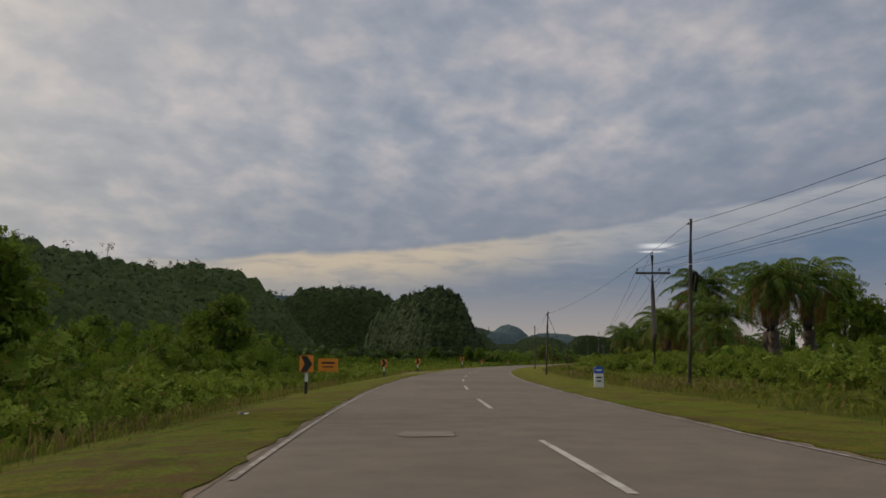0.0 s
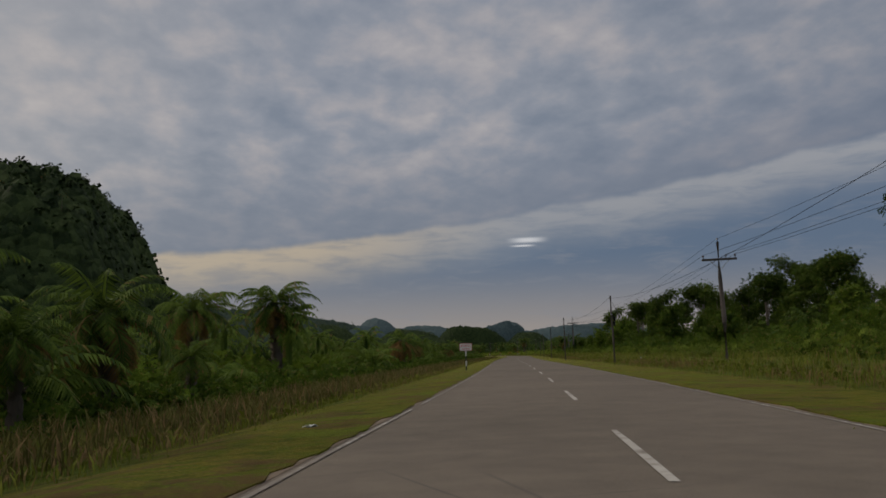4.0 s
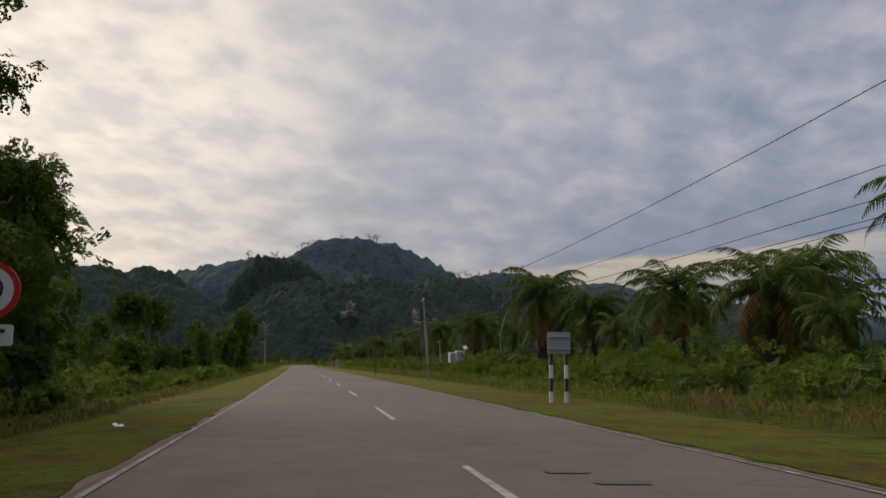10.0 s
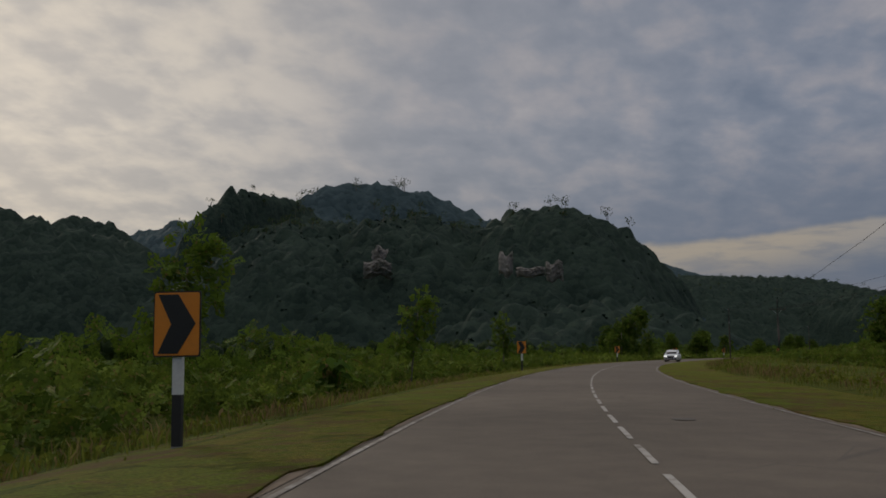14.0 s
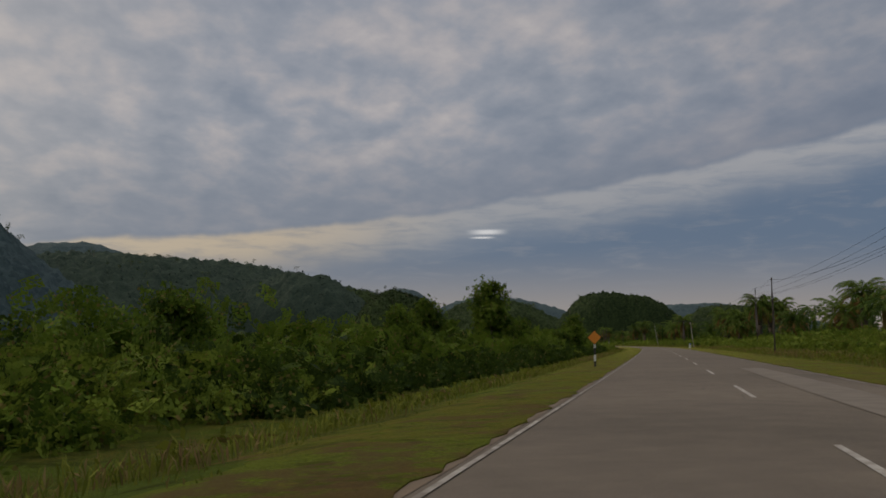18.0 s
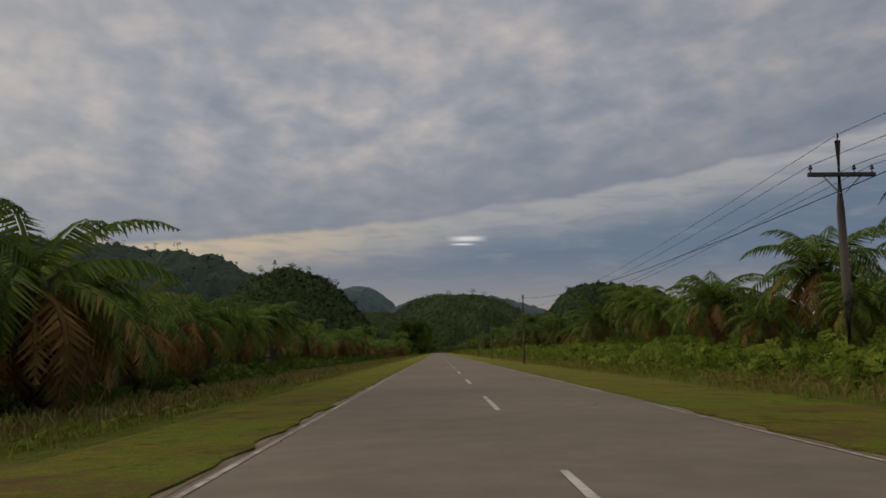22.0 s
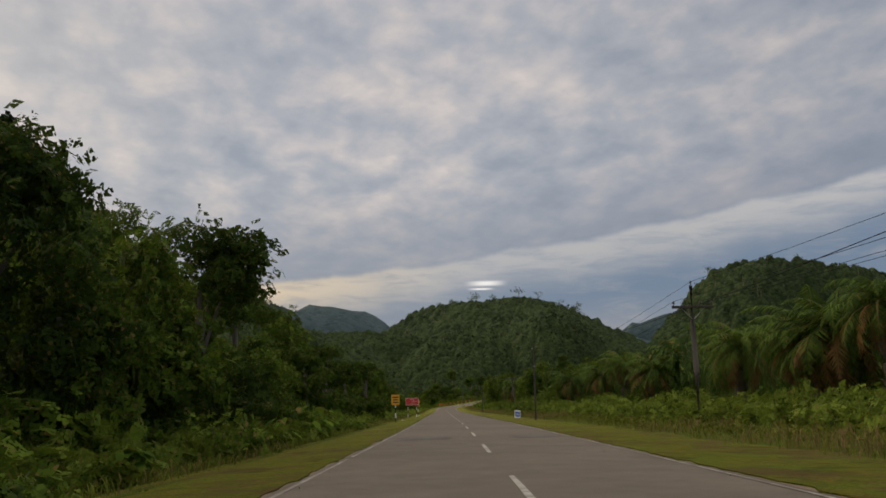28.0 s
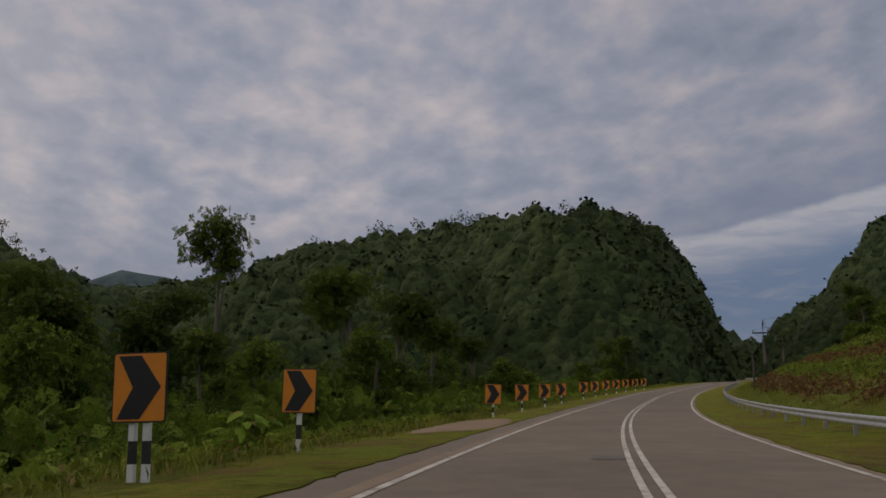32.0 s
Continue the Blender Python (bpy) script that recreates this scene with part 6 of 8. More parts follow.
def power_pole(s, lat, top, lean=(0.0, 0.0), turn=0.0):
    """Wooden pole with a crossarm; gives the places where its cables are tied."""
    m = stand(s, lat, turn, lean)
    pole = thing("power_pole", m, "tall dark wooden power pole with a crossarm", "power pole", "power poles behind the verge")
    bm = bmesh.new()
    tapered(bm, [(0, 0, -0.6), (0.03, 0, top * 0.35), (-0.02, 0, top * 0.7), (0, 0, top)], [0.17, 0.15, 0.125, 0.095], 9)
    part("shaft", bm, POLE_WOOD, pole, smooth=True)
    arm = top - 1.15
    part("crossarm", box(bmesh.new(), (2.2, 0.12, 0.14), (0, -0.15, arm), 0.015), POLE_WOOD, pole)
    for side in (-1, 1):
        bm = bmesh.new()
        rod(bm, (side * 0.62, -0.17, arm - 0.05), (side * 0.06, -0.14, arm - 0.62), 0.022, n=5)
        part("arm_brace", bm, STEEL, pole)
    ties = []
    for x in (-1.0, 0.42, 1.0):
        insulator(pole, x, arm + 0.07, -0.15)
        ties.append(m @ Vector((x * K, -0.15 * K, (arm + 0.30) * K)))
    bm = bmesh.new()
    rod(bm, (0, 0, top - 0.05), (0, 0, top + 0.16), 0.02, n=6)
    rod(bm, (0, 0, top + 0.12), (0, 0, top + 0.24), 0.06, 0.04, 8)
    part("top_insulator", bm, CERAMIC, pole)
    ties.append(m @ Vector((0, 0, (top + 0.2) * K)))
    return ties


def twin_pole(s, lat, top, gap=2.0, lean=(0.0, 0.0), turn=0.0):
    m = stand(s, lat, turn, lean)
    frame_ = thing("twin_power_pole", m, "pair of dark wooden poles joined by crossarm and bracing", "power pole", "twin power poles behind the verge")
    for side in (-1, 1):
        bm = bmesh.new()
        x = side * gap / 2
        tapered(bm, [(x * 1.1, 0, -0.6), (x, 0, top * 0.5), (x * 0.95, 0, top)], [0.135, 0.11, 0.085], 9)
        part("shaft", bm, POLE_WOOD, frame_, smooth=True)
        bm = bmesh.new()
        rod(bm, (x, -0.12, top * 0.82), (-x, -0.12, top * 0.52), 0.04, n=6)
        part("cross_brace", bm, POLE_WOOD, frame_)
    part("crossarm", box(bmesh.new(), (gap + 1.5, 0.13, 0.16), (0, -0.16, top - 0.65), 0.015), POLE_WOOD, frame_)
    part("lower_crossarm", box(bmesh.new(), (gap + 0.5, 0.11, 0.13), (0, -0.16, top * 0.82), 0.015), POLE_WOOD, frame_)
    ties = []
    for x in (-gap / 2 - 0.55, 0.0, gap / 2 + 0.55):
        insulator(frame_, x, top - 0.56, -0.16)
        ties.append(m @ Vector((x * K, -0.16 * K, (top - 0.32) * K)))
    insulator(frame_, -gap * 0.475, top)
    ties.append(m @ Vector((-gap * 0.475 * K, 0, (top + 0.2) * K)))
    return ties


def cable(ties, sag, r, label):
    """One conductor tied along the poles, sagging between them."""
    verts, faces = [], []
    path = []
    for a, b in zip(ties, ties[1:]):
        n = 10
        for i in range(n):
            u = i / n
            p = a.lerp(b, u)
            path.append((p[0], p[1], p[2] - 4 * u * (1 - u) * sag * K * ((a - b).length / K / 100)))
    path.append(tuple(ties[-1]))
    path = np.array(path)
    along = np.gradient(path, axis=0)
    side = unit(np.cross(along, np.array([0, 0, 1.0])))
    up = unit(np.cross(side, along))
    rk = r * K
    ring = [path + rk * (side * math.cos(a) + up * math.sin(a)) for a in (0, 2.094, 4.189)]
    verts = np.stack(ring, 1).reshape(-1, 3) / K
    k = len(path)
    i = np.arange(k - 1)[:, None] * 3
    j = np.arange(3)[None]
    faces = np.stack([(i + j), (i + (j + 1) % 3), (i + 3 + (j + 1) % 3), (i + 3 + j)], -1).reshape(-1, 4)
    tagged(new("overhead_cable", mesh_of("overhead_cable", verts, faces, CABLE, smooth=True)), label, "cable", "cables strung between the poles")


W, C = POLE_WOOD, CONCRETE
ties = [spot(-20, 8.0, 6.3)[0]]
for s, lat, top, mat, lean, loops, stay, box_at in (
    (40, 9.8, 7.4, W, (0, 2), True, 0, 0), (78, 6.45, 5.4, W, (0, 2), False, 1, 0), (127, 6.0, 6, W, (0, 0), False, 0, 0), (174, 7.2, 6, W, (1, -2), False, 0, 0), (220, 6.95, 6, W, (0, 0), False, 0, 0),
    (267, 9, 7.5, W, (0, 0), False, 0, 0), (303, 6.9, 6.6, W, (0, 1), False, 0, 0), (361, 7.7, 5.6, W, (0, -2), False, 0, 0), (440, 6.6, 6, W, (0, 2), False, 0, 0),
    (512, 7.1, 6, W, (0, 0), False, 0, 0), (585, 7.5, 6, W, (0, -1), True, 1, 0), (634, 6.4, 6, W, (0, 0), False, 0, 0), (684, 6.6, 6, W, (0, 1), False, 0, 0),
    (735, 6.5, 6, W, (0, 0), False, 0, 0), (785, 6.6, 6, W, (0, 0), False, 0, 0), (835, 6.4, 6, W, (0, 2), False, 0, 0), (885, 6.3, 6, W, (0, 0), False, 0, 0), (985, 6.7, 6.2, W, (0, -2), False, 0, 0),
    (1031, 6.05, 6.8, W, (0, -6), True, 0, 0), (1075, 6.8, 6, W, (0, 0), False, 0, 0), (1120, 6.5, 5.8, W, (0, 0), False, 0, 0), (1166, 6.1, 5.1, C, (0, -6), False, 0, 0), (1210, 6.4, 6, W, (0, 0), False, 0, 0),
    (1256, 7, 6.5, W, (0, 0), False, 0, 0), (1321.5, 6.65, 5.7, C, (0, -4), False, 0, 0), (1359, 6.2, 5.0, W, (0, 0), False, 0, 0), (1502, 5.5, 5.0, W, (0, 3), False, 0, 0),
    (1551, 9.5, 6, W, (0, 0), False, 0, 0), (1625, 7.5, 6.4, W, (0, 0), False, 0, 0), (1690, 9.4, 6.4, W, (0, 0), False, 0, 0),
):
    ties.append(simple_pole(s, lat, top, mat, lean, loops, stay, box_at))
cable(ties, 1.5, 0.010, "black telephone cable sagging between the wooden poles")
simple_pole(1439, 4.6, 2.6, C, (0, 4), r=0.09)
ties = [ties[-1]]
for s, lat, top, mat, lean in (
    (1780, 8.5, 6.5, W, (0, 0)), (1880, 9, 6.5, W, (0, 0)), (1989, 8.3, 7, W, (0, 0)), (2090, 8, 6.5, W, (0, 0)), (2190, 8, 6.5, W, (0, 0)), (2275, 8, 6.5, W, (0, 1)), (2356, 8.65, 7, W, (0, 0)),
    (2466, 7.6, 5.4, C, (0, -5)), (2552, 9.7, 6.3, C, (0, -8)), (2605, 7, 6, W, (0, 0)), (2656, 6.5, 6, W, (0, 0)), (2706, 6.3, 5.5, W, (0, 2)), (2756, 6.2, 5.2, W, (0, -2)), (2850, 6.3, 6, W, (0, 0)),
    (2896, 6.3, 6, W, (0, 0)), (2942, 6.4, 6, W, (0, 0)), (3011, 6.3, 6, W, (0, 0)), (3105, 6.3, 6, W, (0, 0)), (3131, 6.4, 6, W, (0, -3)), (3190, 6.4, 6, W, (0, 0)), (3242, 6.3, 6, W, (0, 0)),
    (3295, 6.4, 6, W, (0, 0)), (3350, 6.4, 6, W, (0, 0)), (3404, 6.5, 6, W, (0, 0)), (3456, 7.0, 6.4, W, (0, 6)), (3494, 6.4, 5.6, W, (0, 0)), (3605, 6.4, 6.2, W, (0, 0)),
    (3712, 6.6, 5.6, W, (0, 0)), (3860, 6.4, 4.8, W, (0, -1)), (3910, 6.1, 5.6, W, (0, 0)), (3957, 6.6, 6.4, W, (0, 0)), (4040, 9.5, 6.0, W, (0, 0)), (4128, 9.2, 5.2, W, (0, 0)),
):
    ties.append(simple_pole(s, lat, top, mat, lean))
cable(ties, 1.5, 0.010, "black telephone cable sagging between the wooden poles")
simple_pole(3475, 5.0, 3.9, C, (0, 2), r=0.09)

lines = [[], [], [], []]
for kind, s, lat, top, lean in (
    ("T", -40, 12, 8, 0), ("T", 58, 12, 7.6, 0), ("T", 235, 13.5, 8, 1), ("T", 301, 12, 7.1, 0), ("T", 443, 12, 8, 0), ("T", 563, 12, 7.6, -1), ("T", 700, 12, 8, 0), ("T", 830, 18, 8, 0), ("T", 947, 12, 7.6, 0), ("T", 1022, 17.5, 8, 0), ("H", 1080, 10.5, 7.0, 2),
    ("T", 1214, 12, 6.8, 0), ("T", 1362, 11.5, 6.9, 2), ("T", 1490, 12, 7.2, 0), ("T", 1620, 12, 7.6, 0), ("T", 1745, 13, 7.8, 0), ("T", 1900, 14, 7.8, 0), ("T", 2050, 13, 7.8, 1), ("T", 2170, 12, 8, 0), ("T", 2284, 12, 9, 0), ("T", 2400, 12, 8, 0),
    ("T", 2520, 12, 7.6, -1), ("H", 2675, 11.4, 6.9, 0), ("T", 2801, 12, 7.6, 0), ("T", 2926, 12, 7.6, 1), ("T", 3052, 12, 8.0, 0), ("T", 3180, 12, 7.4, 0), ("T", 3300, 12, 7.0, 0), ("H", 3432, 11.5, 6.5, -2), ("T", 3576, 12, 7.0, 0), ("T", 3694, 11.6, 7.0, -2),
    ("T", 3820, 12, 6.6, 0), ("T", 3944, 10.8, 7.3, 0), ("T", 4132, 10.5, 6.5, 0), ("T", 4240, 14, 7.0, 0), ("T", 4340, 20, 7.0, 0),
):
    made = power_pole(s, lat, top, (0, lean)) if kind == "T" else twin_pole(s, lat, top, 0.85 if s == 3432 else 1.35, (0, lean))
    for run, tie in zip(lines, made):
        run.append(tie)
for run in lines:
    cable(run, 1.1, 0.011, "thin bare power cable between the crossarms")


# ---- signs ----
def prism(outline, y0, y1):
    """A flat shape given by its outline (x, z), from depth y0 to y1."""
    bm = bmesh.new()
    a = [bm.verts.new((x, y0, z)) for x, z in outline]
    b = [bm.verts.new((x, y1, z)) for x, z in outline]
    bm.faces.new(a)
    bm.faces.new(b[::-1])
    n = len(a)
    for i in range(n):
        bm.faces.new((a[i], b[i], b[(i + 1) % n], a[(i + 1) % n]))
    bmesh.ops.recalc_face_normals(bm, faces=bm.faces)
    return bm


def plate(wide, high, z, r=0.05):
    """Outline of a board with rounded corners, its centre at height z."""
    pts = []
    for cx, cz, a0 in ((1, 1, 0), (-1, 1, 90), (-1, -1, 180), (1, -1, 270)):
        for k in range(3):
            a = radians(a0 + 45 * k)
            pts.append((cx * (wide / 2 - r) + r * math.cos(a), z + cz * (high / 2 - r) + r * math.sin(a)))
    return pts


def banded_post(sign, x, top, bands, wide=0.10, depth=0.09):
    """A square post painted in bands of white and black; bands: (share of the height, is it white?) from the ground up."""
    z = 0.0
    bm = box(bmesh.new(), (wide, depth, 0.5), (x, 0.06, -0.25))
    part("post_foot", bm, CONCRETE, sign)
    for share, white in bands:
        h = share * top
        part("post", box(bmesh.new(), (wide, depth, h), (x, 0.06, z + h / 2)), POST_WHITE if white else POST_BLACK, sign, "white painted post section" if white else "black painted post section")
        z += h


THIRDS = ((0.2, True), (0.24, False), (0.56, True))
HALF = ((0.42, False), (0.58, True))
STRIPES = ((0.2, False), (0.2, True), (0.2, False), (0.2, True), (0.2, False))
PALE_STRIPES = ((0.2, True), (0.2, False), (0.2, True), (0.2, False), (0.2, True))


def chevron(s, lat, wide, high, top, right=True, turn=0.0, lean=(0, 0), posts=1, bands=HALF, group="chevron signs round the bend"):
    sign = thing("chevron_sign", stand(s, lat, turn, lean), "orange chevron sign with a black arrow on a banded post", "road sign", group)
    z = top - high / 2
    for x in ((0.0,) if posts == 1 else (-wide * 0.13, wide * 0.13)):
        banded_post(sign, x, top - high * 0.5, bands, 0.10 if wide > 0.8 else 0.14 if wide > 0.6 else 0.11)
    board = part("board", prism(plate(wide, high, z, 0.03), -0.012, 0.012), SIGN_BLACK, sign, "black-edged sign board")
    part("face", prism(plate(wide * 0.95, high * 0.955, z, 0.03), -0.018, -0.0125), SIGN_ORANGE, board, "orange reflective face")
    q = 1 if right else -1
    w, h = wide * 0.40, high * 0.45
    arrow = [(-w * q, z + h), (0.02 * q, z + h), (w * q, z), (0.02 * q, z - h), (-w * q, z - h), (-0.12 * wide * q, z)]
    part("arrow", prism(arrow, -0.024, -0.0185), SIGN_BLACK, board, "black chevron arrow")
    return sign


bend = np.random.default_rng(77)
for s, lat in ((33.7, -6.0), (75, -7.0), (97, -6.4), (140, -5.45), (173, -6.25), (215, -6.5)):
    chevron(s, lat, 0.55, 0.65, 1.75 if s == 140 else 1.45, True, bend.uniform(-4, 4), (0, bend.uniform(-2, 2)), group="chevron signs on the first bend")
for s, lat in ((903, 4.6), (932.5, 5.3), (956.5, 5.4), (982, 5.4), (1005, 5.3), (1032, 5.15), (1055, 5.1), (1078, 5.2), (1104, 5.2)):
    chevron(s, lat, 0.57, 0.68, 1.8, False, bend.uniform(-2, 8), (0, bend.uniform(-2.5, 2.5)), group="chevron signs on the left-hand bend")
for s, lat in ((1705, -6.5), (1744.5, -6.5), (1776.5, -6.3), (1833, -6.5), (1890.5, -6.5), (1935, -6.8), (1973, -6.5), (2020, -6.5)):
    chevron(s, lat, 0.71, 0.94, 2.2, True, bend.uniform(-8, 0), (0, bend.uniform(-1.5, 1.5)), group="chevron signs on the right-hand bend")
for s in (3950.6, 3964, 3976, 3988, 4000, 4012, 4022, 4033, 4044.6, 4052.5, 4079, 4089, 4099, 4108, 4122, 4131, 4140, 4149, 4158, 4168, 4178):
    lat = float(np.interp(s, [3950, 4040, 4044, 4053, 4076, 4160], [-5.7, -6.8, -7.25, -7.6, -7.0, -6.8]))
    chevron(s, lat, 0.88, 1.03, 1.9 if s in (4044.6, 4052.5) else 1.7, True, bend.uniform(-8, -2), (0, bend.uniform(-2, 2)), 2 if s == 4044.6 else 1, THIRDS, group="chevron signs on the last bend")


def bars(board, rows, mat, y, name="lettering_bar"):
    """Writing too small to read: one bar for each word."""
    for x, z, w, h in rows:
        part(name, box(bmesh.new(), (w, 0.004, h), (x, y, z)), mat, board)


def board_sign(s, lat, wide, high, top, face, label, posts=1, bands=STRIPES, turn=0.0, rim=None, rear=False, words=(), rows=(), ink=None, category="road sign", post_w=0.10):
    """A rectangular board on one or two posts; rear: its bare back is turned to the drive."""
    sign = thing("road_sign", stand(s, lat, turn), label, category)
    z = top - high / 2
    for x in ((0.0,) if posts == 1 else (-wide * 0.33, wide * 0.33)):
        banded_post(sign, x, top - (high * 0.3), bands, post_w)
    board = part("board", prism(plate(wide, high, z), -0.014, 0.012), rim or face, sign)
    if rear:
        for k in (-0.28, 0.28):
            part("stiffener", box(bmesh.new(), (wide * 0.94, 0.03, 0.05), (0, -0.03, z + k * high), 0.006), STEEL, board, "galvanised stiffening rail")
    else:
        part("face", prism(plate(wide * 0.955, high - 0.045 * wide, z), -0.019, -0.0145), face, board)
        for text, dz, h in words:
            part("lettering", text_mesh(text, h, ink), ink, board, at=pose(0, -0.023 * K, (z + dz) * K))
        bars(board, [(x, z + dz, w, h) for x, dz, w, h in rows], ink, -0.022)
    return sign


BARE = ((1.0, True),)
board_sign(573.5, -5.0, 0.95, 0.56, 2.1, SIGN_WHITE, "small white warning board with red letters on a striped post", 1, STRIPES, rim=SIGN_RED, words=[("AWAS", 0.08, 0.20)], rows=[(0, -0.14, 0.62, 0.05)], ink=SIGN_RED)
board_sign(82, -13, 1.8, 1.3, 2.0, SIGN_ORANGE, "orange board standing in the weeds", 2, HALF, rows=[(0, 0.25, 1.2, 0.16), (0, -0.1, 1.0, 0.12)], ink=SIGN_BLACK)
board_sign(1186.7, 6.0, 1.25, 0.85, 2.3, SIGN_BACK, "bare grey back of a two-post road sign", 2, BARE, rear=True, post_w=0.08)
board_sign(1287, 5.85, 0.72, 0.66, 2.2, SIGN_BACK, "grey back of a sign on black and white posts", 2, PALE_STRIPES, rear=True)
board_sign(2632, 6, 0.6, 0.6, 1.9, SIGN_BACK, "small sign seen from its bare back", 1, PALE_STRIPES, rear=True)
board_sign(2257, -6.5, 1.45, 0.74, 2.75, SIGN_ORANGE, "orange two-post board with two dark lines of writing", 2, PALE_STRIPES, rim=SIGN_BLACK, rows=[(-0.28, 0.12, 0.5, 0.12), (0.3, 0.12, 0.5, 0.12), (0.05, -0.14, 0.55, 0.11)], ink=SIGN_RED)
board_sign(3609.5, -5.5, 0.75, 0.95, 2.5, SIGN_YELLOW, "yellow-orange board with dark lines on a striped post", 1, STRIPES, rim=SIGN_BLACK, rows=[(0, 0.22, 0.5, 0.12), (0, 0.0, 0.45, 0.1), (0, -0.22, 0.5, 0.1)], ink=SIGN_BLACK)
board_sign(3661.6, -5.65, 1.9, 1.02, 2.75, SIGN_RED, "red warning board with white border on two striped posts", 2, PALE_STRIPES, rim=SIGN_WHITE, words=[("AWAS", 0.26, 0.15), ("SELEKOH MERBAHAYA", -0.01, 0.105), ("DI HADAPAN", -0.27, 0.105)], ink=SIGN_WHITE)


def billboard(s, lat):
    sign = thing("notice_board", stand(s, lat, 0), "grey-white panel in a black frame on two legs", "notice board")
    for x in (-0.62, 0.62):
        part("leg", box(bmesh.new(), (0.055, 0.055, 2.9), (x, 0.05, 1.2), 0.008), POST_BLACK, sign)
    part("rib", box(bmesh.new(), (0.03, 0.03, 0.84), (0, -0.02, 2.16), 0.004), POST_BLACK, sign, "dark joint between the two sheets")
    part("panel", prism(plate(1.46, 0.86, 2.16, 0.02), -0.012, 0.012), SIGN_BACK, sign, "plain grey-white panel")
    for x in (-0.77, 0.77):
        part("frame", box(bmesh.new(), (0.04, 0.05, 0.91), (x, -0.01, 2.16), 0.008), POST_BLACK, sign, "black frame")
    for z in (1.72, 2.60):
        part("frame", box(bmesh.new(), (1.50, 0.05, 0.04), (0, -0.01, z), 0.008), POST_BLACK, sign, "black frame")


billboard(1656, -7.4)


def ring_points(r0, z, n=28):
    return [(r0 * math.cos(6.2832 * i / n), z + r0 * math.sin(6.2832 * i / n)) for i in range(n)]


def speed_sign(s, lat, top=1.9):
    sign = thing("speed_limit_sign", stand(s, lat), "round speed limit sign with red ring and white plate below", "road sign")
    banded_post(sign, 0, top - 0.2, STRIPES)
    z = top - 0.36
    disc = part("disc", prism(ring_points(0.36, z), -0.012, 0.012), SIGN_RED, sign, "red-rimmed round plate")
    part("face", prism(ring_points(0.285, z), -0.018, -0.0125), SIGN_WHITE, disc, "white round face")
    part("lettering", text_mesh("90", 0.25, SIGN_BLACK), SIGN_BLACK, disc, at=pose(0, -0.022 * K, z * K))
    low = part("plate", prism(plate(0.6, 0.26, z - 0.55, 0.03), -0.012, 0.012), SIGN_WHITE, sign, "white supplementary plate")
    bars(low, [(0, z - 0.5, 0.42, 0.05), (0, z - 0.6, 0.3, 0.05)], SIGN_BLACK, -0.015)


speed_sign(1271.8, -5.6, 2.5)


def diamond(s, lat, half, top, face, label, rear=False, bends=False, plates=1, bands=STRIPES):
    sign = thing("diamond_sign", stand(s, lat), label, "road sign")
    banded_post(sign, 0, top - half * 0.6, bands)
    z = top - half

    def corner(r):
        return [(0, z + r), (-r, z), (0, z - r), (r, z)]
    board = part("board", prism(corner(half), -0.012, 0.012), SIGN_BACK if rear else SIGN_BLACK, sign)
    if not rear:
        part("face", prism(corner(half * 0.93), -0.018, -0.0125), face, board)
    if bends:
        u = half * 0.5
        way = [(-0.1 * u, -1.0 * u), (-0.1 * u, -0.45 * u), (0.38 * u, -0.1 * u), (0.38 * u, 0.1 * u), (-0.1 * u, 0.45 * u), (-0.1 * u, 0.72 * u)]
        bm = bmesh.new()
        for (x0, z0), (x1, z1) in zip(way, way[1:]):
            rod(bm, (x0, -0.02, z + z0), (x1, -0.02, z + z1), 0.04, n=6)
        bmesh.ops.scale(bm, vec=(1, 0.12, 1), space=Matrix.Translation((0, 0.02, 0)), verts=bm.verts)
        part("arrow_line", bm, SIGN_BLACK, board, "black double-bend arrow")
        part("arrow_head", prism([(-0.1 * u, z + 1.12 * u), (-0.42 * u, z + 0.6 * u), (0.22 * u, z + 0.6 * u)], -0.024, -0.0185), SIGN_BLACK, board)
    for k in range(plates):
        pz = z - half - 0.22 - 0.42 * k
        low = part("plate", prism(plate(0.75, 0.38, pz, 0.03), -0.014, 0.012), SIGN_BACK if rear else face, sign, "supplementary plate")
        if not rear:
            bars(low, [(-0.14, pz + 0.06, 0.3, 0.11), (0.2, pz + 0.06, 0.22, 0.08), (0, pz - 0.11, 0.5, 0.06)], SIGN_BLACK, -0.018)
    return sign


diamond(1426.5, 5.05, 0.42, 2.0, SIGN_BACK, "grey back of a diamond sign with plates below", True, False, 2)
diamond(2315, -5.0, 0.36, 1.9, SIGN_ORANGE, "small orange diamond sign on a striped post", False, False, 0)
diamond(3715, -6.35, 0.58, 3.2, SIGN_YELLOW, "yellow diamond sign with a double-bend arrow and plate", False, True, 1)


def hazard_marker(s, lat):
    sign = thing("hazard_marker", stand(s, lat), "narrow red marker board with pale slanting bars", "road sign")
    banded_post(sign, 0, 0.9, HALF, 0.08)
    board = part("board", prism(plate(0.34, 1.25, 1.25, 0.03), -0.014, 0.012), SIGN_RED, sign, "red marker face")
    for k in range(4):
        z = 0.82 + 0.27 * k
        part("stripe", prism([(-0.15, z), (0.15, z + 0.14), (0.15, z + 0.23), (-0.15, z + 0.09)], -0.02, -0.0145), SIGN_ORANGE, board, "pale orange slanting stripe")


hazard_marker(3942, -5.6)


